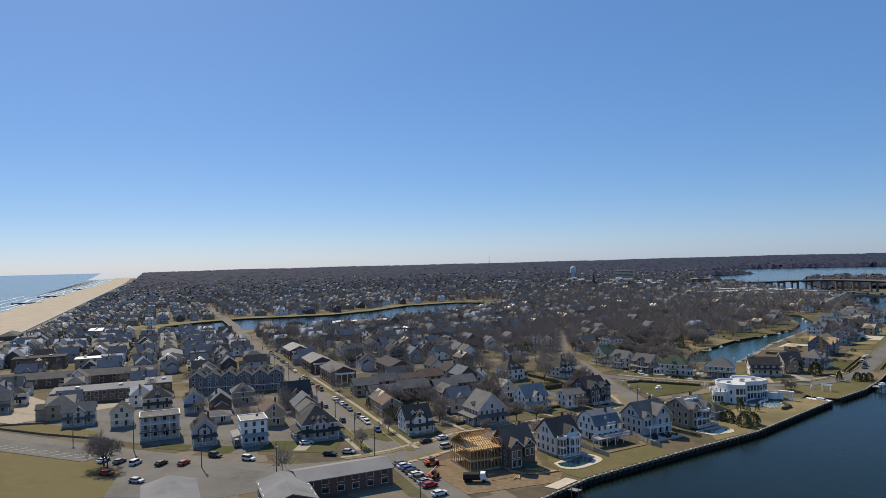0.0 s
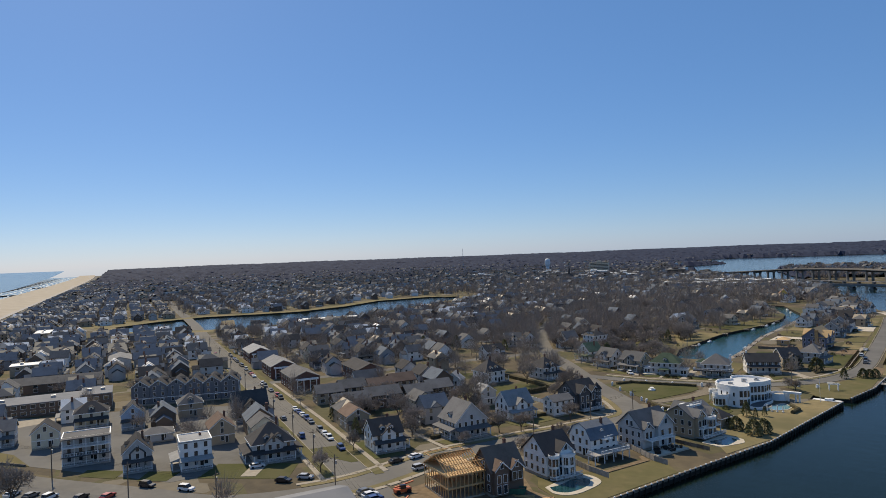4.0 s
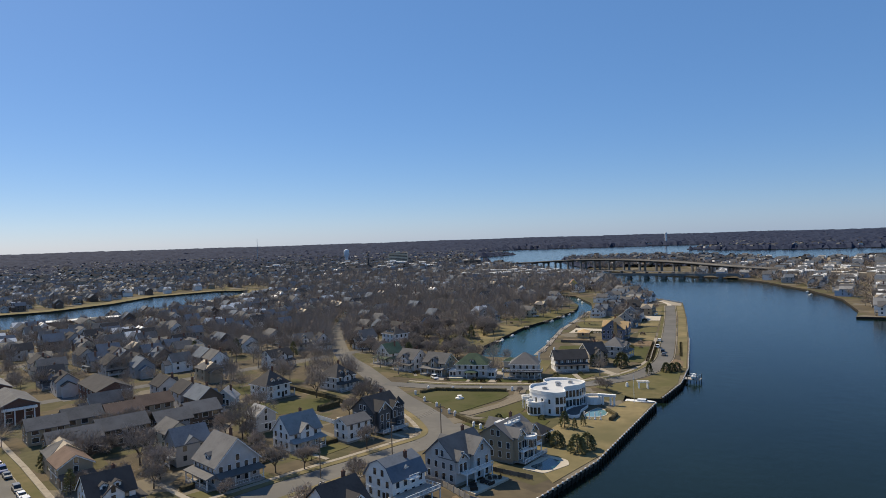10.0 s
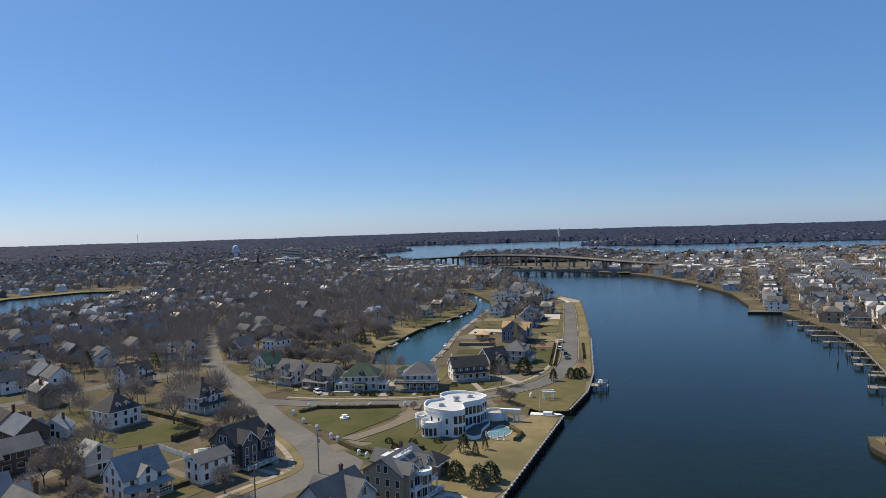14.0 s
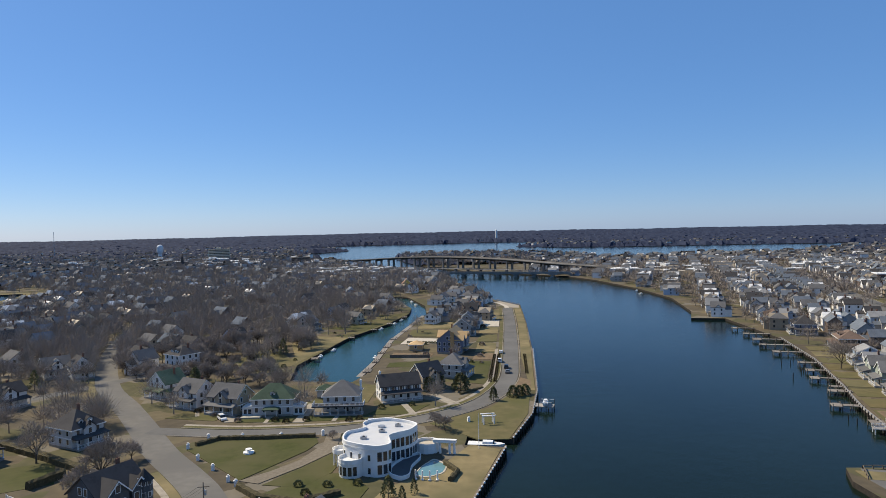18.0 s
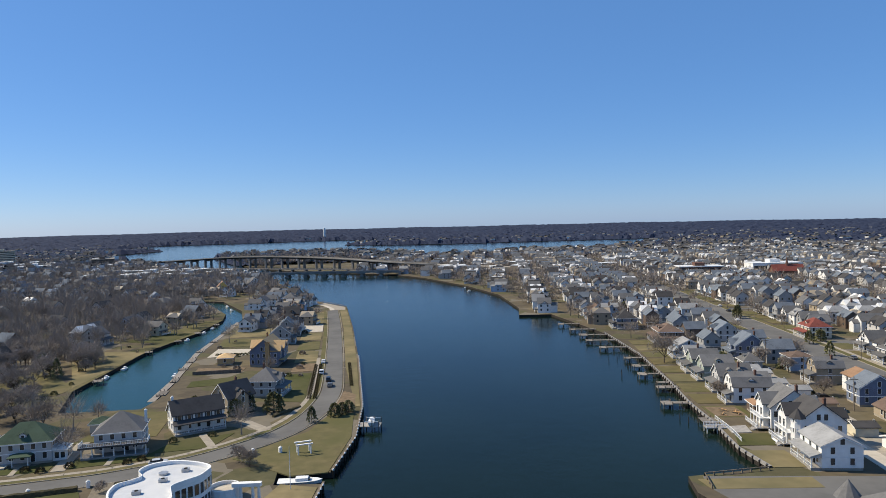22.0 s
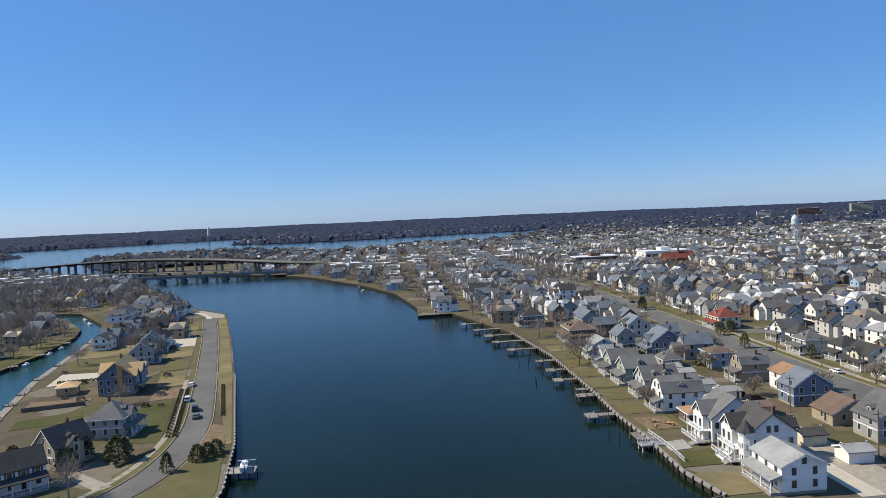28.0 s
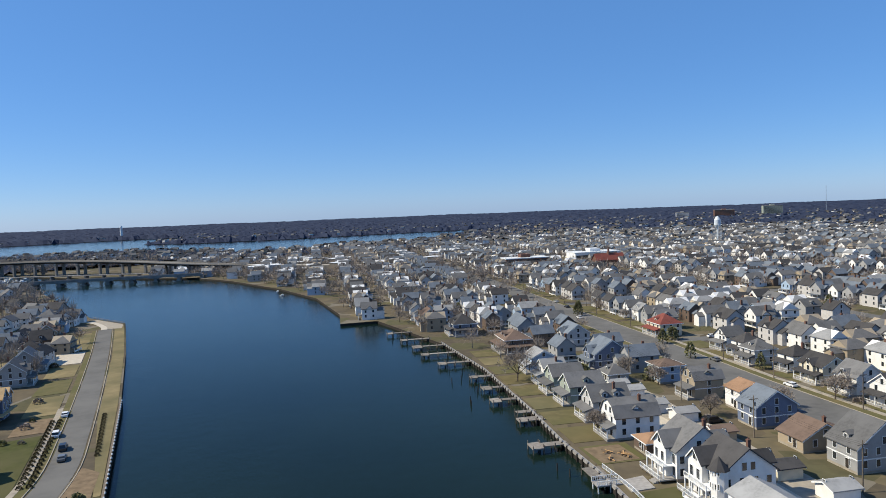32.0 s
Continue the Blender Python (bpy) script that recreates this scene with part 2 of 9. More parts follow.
def water_material(deep=(0.0052, 0.0118, 0.0086), shoal=(0.0085, 0.0178, 0.0128)):
    """Deep green-blue water: shallower tones by broad patches, fine ripples stretched by the wind."""
    m = bpy.data.materials.new("channel_water")
    m.use_nodes = True
    t = m.node_tree
    b = t.nodes["Principled BSDF"]
    b.inputs["Roughness"].default_value, b.inputs["IOR"].default_value = 0.12, 1.33
    b.inputs["Specular IOR Level"].default_value = 0.14
    geo = t.nodes.new("ShaderNodeNewGeometry")
    n1 = t.nodes.new("ShaderNodeTexNoise")
    n1.inputs["Scale"].default_value, n1.inputs["Detail"].default_value = 0.012, 6
    ramp = t.nodes.new("ShaderNodeValToRGB")
    ramp.color_ramp.elements[0].position, ramp.color_ramp.elements[0].color = 0.35, (*deep, 1)
    ramp.color_ramp.elements[1].position, ramp.color_ramp.elements[1].color = 0.7, (*shoal, 1)
    t.links.new(geo.outputs["Position"], n1.inputs["Vector"])
    t.links.new(n1.outputs[0], ramp.inputs[0])
    t.links.new(ramp.outputs[0], b.inputs["Base Color"])
    heights = []
    for scale, stretch in ((1.3, 1.4), (0.21, 1.3)):
        mp = t.nodes.new("ShaderNodeMapping")
        mp.inputs["Scale"].default_value = (1.0, stretch, 1.0)
        mp.inputs["Rotation"].default_value = (0, 0, 0.5)
        n = t.nodes.new("ShaderNodeTexNoise")
        n.inputs["Scale"].default_value, n.inputs["Detail"].default_value = scale, 5
        t.links.new(geo.outputs["Position"], mp.inputs["Vector"])
        t.links.new(mp.outputs[0], n.inputs["Vector"])
        heights.append(n.outputs[0])
    bp1, bp2 = t.nodes.new("ShaderNodeBump"), t.nodes.new("ShaderNodeBump")
    bp1.inputs["Strength"].default_value, bp1.inputs["Distance"].default_value = 0.22, 0.2
    bp2.inputs["Strength"].default_value, bp2.inputs["Distance"].default_value = 0.07, 0.8
    t.links.new(heights[0], bp1.inputs["Height"])
    t.links.new(heights[1], bp2.inputs["Height"])
    t.links.new(bp1.outputs[0], bp2.inputs["Normal"])
    t.links.new(bp2.outputs[0], b.inputs["Normal"])
    return m


M_WATER = water_material()
M_CANALWATER = water_material((0.012, 0.045, 0.046), (0.018, 0.058, 0.058))

# ---- ground, water and shore ----
D1 = Vector((-0.855, 0.5186))  # along the ocean coast
N1 = Vector((-0.5186, -0.855))  # towards the ocean


def coast(u, v):
    p = D1 * u + N1 * (v + 6e-6 * max(0.0, u - 2400) ** 2)  # the shore bends out to sea far along
    return (p.x, p.y)


def shore_strip(v0, v1, u0=-900, u1=5400, step=450):
    """An outline along the coast between two distances from the town."""
    us = list(range(u0, u1 + 1, step))
    return [coast(u, v0) for u in us] + [coast(u, v1) for u in reversed(us)]


LEFT_SHORE = [(-150, -400), (-60, -120), (-46, 0), (-43, 16), (-40, 36), (-26, 75), (-12, 112), (3, 180), (-8.5, 182), (-8, 190.5), (5, 187), (12, 212), (16, 244), (20, 330), (22.5, 422), (23.6, 527), (4, 568), (-2, 602), (-36, 762), (-62, 866), (-112, 950), (-168, 1062), (-250, 1212), (-290, 1290), (-372, 1345), (-410, 1440), (-372, 1500), (-480, 1700)]
RIGHT_SHORE = [(-500, 1880), (-425, 2080), (-620, 2240), (-640, 2640), (-560, 2800), (-364, 2830), (-142, 2900), (105, 2940), (240, 2860), (300, 2560), (91, 2180), (234, 2043), (393, 1988), (739, 1985), (1067, 1944), (1140, 1900), (560, 1320), (350, 1290), (237, 1250), (96, 1560), (-60, 1590), (-206, 1560), (-188, 1420), (-142, 1230), (-84, 1050), (-8, 930), (40, 884), (93, 832), (119, 760), (141, 647), (148, 561), (138, 473), (128, 439), (148, 435), (149, 355), (140, 300), (127, 250), (118, 220), (114, 202), (107, 178), (106, 164), (85, 164), (82, 155), (95, 20), (120, -400)]
CHANNEL = LEFT_SHORE + RIGHT_SHORE
CANAL = [(-82, 264), (-88, 296), (-80, 376), (-66, 427), (-58, 481), (-60, 514), (-79, 576), (-108, 606), (-150, 625), (-150, 640), (-108, 624),
         (-72, 598), (-51, 530), (-45, 478), (-48, 425), (-53, 363), (-52, 304), (-53, 276), (-56, 262)]
LAKE = [(-632, 268), (-640, 320), (-632, 376), (-594, 415), (-565, 455), (-560, 530), (-578, 614), (-545, 690), (-500, 700), (-478, 655), (-456, 515), (-457, 452),
        (-470, 354), (-487, 300), (-523, 270), (-580, 243)]
OCEAN = shore_strip(326, 4700)
WATER_Z = -1.4


def mesh_object(name, verts, faces, mat, parent=None):
    me = bpy.data.meshes.new(name)
    me.from_pydata(verts, [], faces)
    me.materials.append(mat)
    me.update()
    ob = new(name, me)
    if parent:
        ob.parent = parent
    return ob


def inside(p, poly):
    x, y, hit = p[0], p[1], False
    for (x0, y0), (x1, y1) in zip(poly, poly[1:] + poly[:1]):
        if (y0 > y) != (y1 > y) and x < (x1 - x0) * (y - y0) / (y1 - y0) + x0:
            hit = not hit
    return hit


def build_ground():
    from mathutils.geometry import delaunay_2d_cdt
    R = 4900
    outer = [(R * math.cos(a), R * math.sin(a)) for a in (k * math.tau / 48 for k in range(48))]
    waters = [CHANNEL, CANAL, LAKE, OCEAN]
    pts, edges = [], []
    for loop in [outer, *waters]:
        s = len(pts)
        pts += [Vector(p) for p in loop]
        edges += [(s + k, s + (k + 1) % len(loop)) for k in range(len(loop))]
    vs, es, fs, _, _, _ = delaunay_2d_cdt(pts, edges, [], 0, 0.001)
    land, wet = [], []
    for f in fs:
        c = sum((vs[k] for k in f), Vector((0, 0))) / len(f)
        if c.length > R:
            continue
        (wet if any(inside(c, w) for w in waters) else land).append(tuple(f))
    g = mesh_object("ground", [(v.x, v.y, 0) for v in vs], land, M_GROUND)
    tagged(g, "brown winter ground of lots, yards and woods", "ground", kind="structure")
    w = mesh_object("water", [(v.x, v.y, WATER_Z) for v in vs], wet, M_WATER)
    tagged(w, "dark blue rippled tidal water", "water", kind="structure")
    w.data.materials.append(M_CANALWATER)
    for f in w.data.polygons:
        if inside(f.center, CANAL):
            f.material_index = 1
    for k, loop in enumerate(waters[:3]):
        n = len(loop)
        v = [(x, y, 0.0) for x, y in loop] + [(x, y, -3.0) for x, y in loop]
        f = [(i, (i + 1) % n, n + (i + 1) % n, n + i) for i in range(n)]
        b = mesh_object("bank_wall", v, f, M_WALLDARK)
        tagged(b, "dark timber bulkhead along the shore", "seawall", kind="structure")


build_ground()


def far_sea():
    """The open ocean beyond the surf, lifted a little towards the skyline as the eye sees it."""
    v, f = [], []
    n = 81
    for u in (-800 + 70 * k for k in range(n)):
        for w in (400, 900, 1600, 2400, 3200, 4000, 4700):
            x, y = coast(u, w)
            r = math.hypot(x, y)
            if r > 4900:
                x, y, r = x * 4900 / r, y * 4900 / r, 4900
            v.append((x, y, WATER_Z + 0.03 + 43.0 * max(0.0, (r - 2000) / 2900) ** 1.5))
    f = [(7 * k + j, 7 * k + j + 1, 7 * k + j + 8, 7 * k + j + 7) for k in range(n - 1) for j in range(6)]
    tagged(mesh_object("backdrop", v, f, M_WATER), "pale open ocean running to the skyline", "water", kind="structure")


far_sea()


def ribbon(points, width, z, off=0.0):
    """Vertices and faces of a flat strip along a line; off: sideways shift to the left."""
    pts = [Vector(p) for p in points]
    L, Rr = [], []
    for i, p in enumerate(pts):
        a, b = pts[max(i - 1, 0)], pts[min(i + 1, len(pts) - 1)]
        d = (b - a).normalized()
        n = Vector((-d.y, d.x))
        L.append(p + n * (off + width / 2))
        Rr.append(p + n * (off - width / 2))
    n = len(pts)
    v = [(q.x, q.y, z) for q in L] + [(q.x, q.y, z) for q in Rr]
    f = [(i, n + i, n + i + 1, i + 1) for i in range(n - 1)]
    return v, f


def smooth(points, steps=6):
    """A Catmull-Rom line through the points."""
    P = [Vector(p) for p in points]
    P = [P[0] * 2 - P[1]] + P + [P[-1] * 2 - P[-2]]
    out = []
    for i in range(1, len(P) - 2):
        a, b, c, d = P[i - 1 : i + 3]
        for k in range(steps):
            t = k / steps
            out.append(0.5 * (2 * b + (c - a) * t + (2 * a - 5 * b + 4 * c - d) * t * t + (3 * b - a - 3 * c + d) * t**3))
    out.append(P[-2])
    return [tuple(p) for p in out]


ROAD_Z = [0.03]


def road(name, points, width, label, mat=M_ASPHALT):
    ROAD_Z[0] += 0.005
    v, f = ribbon(points, width, ROAD_Z[0])
    r = mesh_object(name, v, f, mat)
    tagged(r, label, "road", kind="structure")


LEFT_STREET = [(-62, 2), (-100, 25), (-170, 68), (-242, 110), (-435, 228), (-573, 316), (-900, 515), (-1600, 940)]
FRONT_ROAD = smooth([(-309, -42), (-283, -37), (-235, -28.5), (-190, -20), (-150, -10), (-123, -2), (-103, 22), (-95, 55), (-80.5, 86), (-73.4, 98.5), (-66.5, 111.5), (-60.5, 123.5), (-61, 133.5), (-68.5, 146.5), (-78, 158.5), (-93, 176), (-112, 202), (-130, 226), (-156, 260), (-194, 330), (-230, 420)])
LAWN_ROAD = smooth([(-106, 196), (-80, 193.2), (-60, 194.6), (-46, 197.2), (-26, 206), (-6, 226), (5, 258), (8.5, 305), (12, 420), (13, 508)])
AVENUE = [(150, 50), (186, 178), (201, 238), (224, 316), (251, 420), (295, 580), (380, 880)]
road("road_street", LEFT_STREET, 10, "grey asphalt residential street", M_WORNROAD)
road("road_front", FRONT_ROAD, 9, "sun-bleached asphalt residential road", M_WORNROAD)
road("road_lawn", LAWN_ROAD, 7, "asphalt road curving to the point")
road("road_avenue", AVENUE, 15, "wide grey asphalt avenue")


# ---- mesh helpers ----


class Geo:
    """Vertices, faces and a material slot for each face."""

    def __init__(self):
        self.v, self.f, self.m = [], [], []

    def add(self, verts, faces, mat=0):
        s = len(self.v)
        self.v += [tuple(p) for p in verts]
        self.f += [tuple(s + i for i in f) for f in faces]
        self.m += [mat] * len(faces)
        return self

    def box(self, x0, x1, y0, y1, z0, z1, mat=0):
        return self.add([(x0, y0, z0), (x1, y0, z0), (x1, y1, z0), (x0, y1, z0), (x0, y0, z1), (x1, y0, z1), (x1, y1, z1), (x0, y1, z1)],
                        [(3, 2, 1, 0), (4, 5, 6, 7), (0, 1, 5, 4), (1, 2, 6, 5), (2, 3, 7, 6), (3, 0, 4, 7)], mat)

    def prism(self, outline, z0, z1, mat=0):
        """An upright prism over an outline drawn counter-clockwise."""
        n = len(outline)
        return self.add([(x, y, z0) for x, y in outline] + [(x, y, z1) for x, y in outline],
                        [tuple(range(n - 1, -1, -1)), tuple(range(n, 2 * n))] + [(i, (i + 1) % n, n + (i + 1) % n, n + i) for i in range(n)], mat)

    def tube(self, a, b, ra, rb, sides=5, mat=0):
        a, b = Vector(a), Vector(b)
        d = (b - a).normalized()
        s = d.orthogonal().normalized()
        t = d.cross(s)
        ring = [(math.cos(k * math.tau / sides), math.sin(k * math.tau / sides)) for k in range(sides)]
        v = [a + (s * c + t * e) * ra for c, e in ring] + [b + (s * c + t * e) * rb for c, e in ring]
        f = [(i, (i + 1) % sides, sides + (i + 1) % sides, sides + i) for i in range(sides)] + [tuple(range(sides - 1, -1, -1)), tuple(range(sides, 2 * sides))]
        return self.add(v, f, mat)

    def turned(self, m):
        """The same, moved by a matrix."""
        g = Geo()
        g.v, g.f, g.m = [tuple(m @ Vector(p)) for p in self.v], list(self.f), list(self.m)
        return g

    def join(self, other):
        s = len(self.v)
        self.v += other.v
        self.f += [tuple(s + i for i in f) for f in other.f]
        self.m += other.m
        return self

    def mesh(self, name, *mats):
        me = bpy.data.meshes.new(name)
        me.from_pydata(self.v, [], self.f)
        for x in mats:
            me.materials.append(x)
        if len(mats) > 1:
            me.polygons.foreach_set("material_index", self.m)
        me.update()
        return me


def part(name, geo, mats, parent=None, label="", at=None):
    """One mesh object under a thing or part. geo: a Geo or a ready mesh."""
    data = geo.mesh(name, *(mats if isinstance(mats, (tuple, list)) else (mats,))) if isinstance(geo, Geo) else geo
    ob = new(name, data)
    ob.parent = parent
    if at is not None:
        ob.matrix_basis = at
    if label:
        ob["label"] = label
    return ob


def thing(name, m, label, category, group=""):
    e = new(name)
    e.empty_display_size = 0.5
    e.matrix_basis = m
    return tagged(e, label, category, group)


def ring(outline, inner, z0, z1, mat=0):
    """A wall between two outlines of equal count."""
    n = len(outline)
    g = Geo()
    v = [(x, y, z0) for x, y in outline] + [(x, y, z1) for x, y in outline] + [(x, y, z1) for x, y in inner] + [(x, y, z0) for x, y in inner]
    f = []
    for i in range(n):
        j = (i + 1) % n
        f += [(i, j, n + j, n + i), (n + i, n + j, 2 * n + j, 2 * n + i), (2 * n + i, 2 * n + j, 3 * n + j, 3 * n + i)]
    return g.add(v, f, mat)


def lathe(profile, n=20):
    g = Geo()
    m = len(profile)
    v = [(r * math.cos(k * math.tau / n), r * math.sin(k * math.tau / n), z) for k in range(n) for r, z in profile]
    f = []
    for k in range(n):
        for i in range(m - 1):
            f.append((k * m + i, (k + 1) % n * m + i, (k + 1) % n * m + i + 1, k * m + i + 1))
    return g.add(v, f)


# ---- houses ----
def window_mesh(w, h, trim=M_TRIM):
    """A frame proud of the wall round a recessed pane, all of one piece."""
    o, i, v = 0.09, 0.0, []
    for grow, y in ((o, 0.03), (o, -0.07), (i, -0.07), (i, -0.02)):
        v += [(-w / 2 - grow, y, -grow), (w / 2 + grow, y, -grow), (w / 2 + grow, y, h + grow), (-w / 2 - grow, y, h + grow)]
    g = Geo()
    for k in range(3):
        for j in range(4):
            a, b = k * 4 + j, k * 4 + (j + 1) % 4
            g.f.append((a, b, b + 4, a + 4))
            g.m.append(0)
    g.v = v
    g.f.append((12, 13, 14, 15))
    g.m.append(1)
    return g.mesh("window", trim, M_GLASS)


WIN = {"n": window_mesh(1.0, 1.55), "s": window_mesh(0.75, 1.0), "w": window_mesh(1.9, 1.5), "t": window_mesh(1.1, 2.0)}
DOOR = Geo().box(-0.6, 0.6, -0.06, 0.02, 0, 2.25).box(-0.47, 0.47, -0.09, -0.06, 0.05, 2.1, 1).mesh("door", M_TRIM, M_WALLDARK)
POST = Geo().box(-0.11, 0.11, -0.11, 0.11, 0, 2.5).box(-0.16, 0.16, -0.16, 0.16, 2.36, 2.5).box(-0.16, 0.16, -0.16, 0.16, 0, 0.14).mesh("post", M_TRIM)
FLOOR_H = 2.55
FOOT = []  # ground that is taken: x, y, radius


def roof_gable(w, d, ze, pitch, over=0.45, ridge_y=True, th=0.24):
    """A chevron of two slopes; the ridge runs along local y, or x."""
    span, run = (w, d) if ridge_y else (d, w)
    hw, zr = span / 2 + over, ze + span / 2 * pitch
    zo = ze - over * pitch
    sec = [(-hw, zo), (0, zr), (hw, zo), (hw, zo + th), (0, zr + th * 1.2), (-hw, zo + th)]
    L = run / 2 + over
    v = [(x, -L, z) for x, z in sec] + [(x, L, z) for x, z in sec]
    f = [(0, 1, 4, 5), (1, 2, 3, 4), (11, 10, 7, 6), (10, 9, 8, 7), (5, 4, 10, 11), (4, 3, 9, 10), (1, 0, 6, 7), (2, 1, 7, 8), (0, 5, 11, 6), (3, 2, 8, 9)]
    g = Geo().add(v, f)
    return g if ridge_y else g.turned(pose(0, 0, 0, 0, 0, 90))


def gable_fill(w, d, ze, pitch, ridge_y=True):
    span, run = (w, d) if ridge_y else (d, w)
    g = Geo().add([(-span / 2, -run / 2, ze), (span / 2, -run / 2, ze), (0, -run / 2, ze + span / 2 * pitch), (-span / 2, run / 2, ze), (span / 2, run / 2, ze), (0, run / 2, ze + span / 2 * pitch)],
                  [(0, 1, 2), (5, 4, 3), (0, 2, 5, 3), (2, 1, 4, 5)])
    return g if ridge_y else g.turned(pose(0, 0, 0, 0, 0, 90))


def roof_hip(w, d, ze, pitch, over=0.5, th=0.22, cut=1.0):
    """cut under 1 leaves a flat deck on top."""
    hw, hd = w / 2 + over, d / 2 + over
    r = min(hw, hd) * cut
    zr = ze + (r - over) * pitch
    a, b = max(hw - r, 0.02), max(hd - r, 0.02)
    v = [(-hw, -hd, ze - th), (hw, -hd, ze - th), (hw, hd, ze - th), (-hw, hd, ze - th), (-hw, -hd, ze), (hw, -hd, ze), (hw, hd, ze), (-hw, hd, ze), (-a, -b, zr), (a, -b, zr), (a, b, zr), (-a, b, zr)]
    return Geo().add(v, [(3, 2, 1, 0), (0, 1, 5, 4), (1, 2, 6, 5), (2, 3, 7, 6), (3, 0, 4, 7), (4, 5, 9, 8), (5, 6, 10, 9), (6, 7, 11, 10), (7, 4, 8, 11), (8, 9, 10, 11)])


def roof_gambrel(w, d, ze, over=0.4, th=0.2, rise=1.0):
    hw = w / 2
    k = rise * w / 9
    sec = [(-hw - over, ze - 0.3), (-hw * 0.62, ze + 2.6 * k), (0, ze + 3.9 * k), (hw * 0.62, ze + 2.6 * k), (hw + over, ze - 0.3)]
    top = [(x * 1.03, z + th) for x, z in sec]
    L = d / 2 + over
    n = 5
    v = [(x, -L, z) for x, z in sec + top] + [(x, L, z) for x, z in sec + top]
    f = []
    for i in range(4):
        f += [(i, i + 1, n + i + 1, n + i), (2 * n + i + 1, 2 * n + i, 3 * n + i, 3 * n + i + 1), (n + i, n + i + 1, 3 * n + i + 1, 3 * n + i), (i + 1, i, 2 * n + i, 2 * n + i + 1)]
    f += [(0, n, 3 * n, 2 * n), (n - 1, 2 * n - 1, 4 * n - 1, 3 * n - 1)][::-1]
    fill = Geo().add([(x, -d / 2, z) for x, z in sec] + [(x, d / 2, z) for x, z in sec], [(0, 1, 2, 3, 4), (9, 8, 7, 6, 5), (0, 5, 6, 1), (1, 6, 7, 2), (2, 7, 8, 3), (3, 8, 9, 4)])
    return Geo().add(v, f), fill


def porch(e, w, dep, z, mat_roof, x0=0.0, y0=0.0, turn=0, label=""):
    """A covered porch: deck, posts, railing, lean-to roof. (x0, y0) is the middle of the wall that it leans on; it stretches to local -y."""
    m = pose(x0, y0, 0, 0, 0, turn)
    dk = part("porch", Geo().box(-w / 2, w / 2, -dep, 0, 0.0, z), M_GREYDECK, e, "", m)
    n = max(2, round(w / 3.8))
    for i in range(n + 1):
        part("post", POST, None, dk, "", pose(-w / 2 + 0.2 + (w - 0.4) * i / n, -dep + 0.2, z))
    rail = Geo().box(-w / 2 + 0.2, w / 2 - 0.2, -dep + 0.16, -dep + 0.24, z + 0.85, z + 0.95).box(-w / 2 + 0.2, w / 2 - 0.2, -dep + 0.17, -dep + 0.23, z + 0.1, z + 0.18)
    k = int((w - 0.4) / 0.45)
    for i in range(k):
        x = -w / 2 + 0.3 + (w - 0.6) * i / max(k - 1, 1)
        rail.box(x - 0.03, x + 0.03, -dep + 0.17, -dep + 0.23, z + 0.1, z + 0.9)
    part("railing", rail, M_TRIM, dk)
    zt = z + 2.5
    g = Geo().add([(-w / 2 - 0.3, -dep - 0.35, zt), (w / 2 + 0.3, -dep - 0.35, zt), (w / 2 + 0.3, 0, zt), (-w / 2 - 0.3, 0, zt),
                   (-w / 2 - 0.3, -dep - 0.35, zt + 0.22), (w / 2 + 0.3, -dep - 0.35, zt + 0.22), (w / 2 + 0.0, 0, zt + 0.95), (-w / 2 - 0.0, 0, zt + 0.95)],
                  [(3, 2, 1, 0), (0, 1, 5, 4), (4, 5, 6, 7), (1, 2, 6, 5), (3, 0, 4, 7), (2, 3, 7, 6)])
    part("porch_roof", g, mat_roof, dk)


def dormer(e, x, y, z, turn, w, h, dep, wall, roofm):
    m = pose(x, y, z, 0, 0, turn)
    dm = part("dormer", Geo().box(-w / 2, w / 2, 0, dep, 0, h).join(gable_fill(w, dep, h, 0.6).turned(pose(0, dep / 2, 0))), wall, e, "", m)
    part("dormer_roof", roof_gable(w, dep, h, 0.6, 0.25, True, 0.14).turned(pose(0, dep / 2, 0)), roofm, dm)
    part("window", WIN["s"], None, dm, "", pose(0, -0.01, max(h - 1.15, 0.1)))


def stack(e, x, y, z0, z1, mat=M_BRICK):
    part("chimney", Geo().box(x - 0.34, x + 0.34, y - 0.3, y + 0.3, z0, z1).box(x - 0.4, x + 0.4, y - 0.36, y + 0.36, z1 - 0.3, z1 - 0.12).tube((x, y, z1), (x, y, z1 + 0.3), 0.14, 0.12, 6), mat, e)


def glaze(e, length, m, z, kind="n", step=2.7, skip=()):
    n = max(1, int((length - 0.8) / step))
    for i in range(n):
        if i not in skip:
            part("window", WIN[kind], None, e, "", m @ pose((i - (n - 1) / 2) * (length - 0.6) / n, -0.01, z))


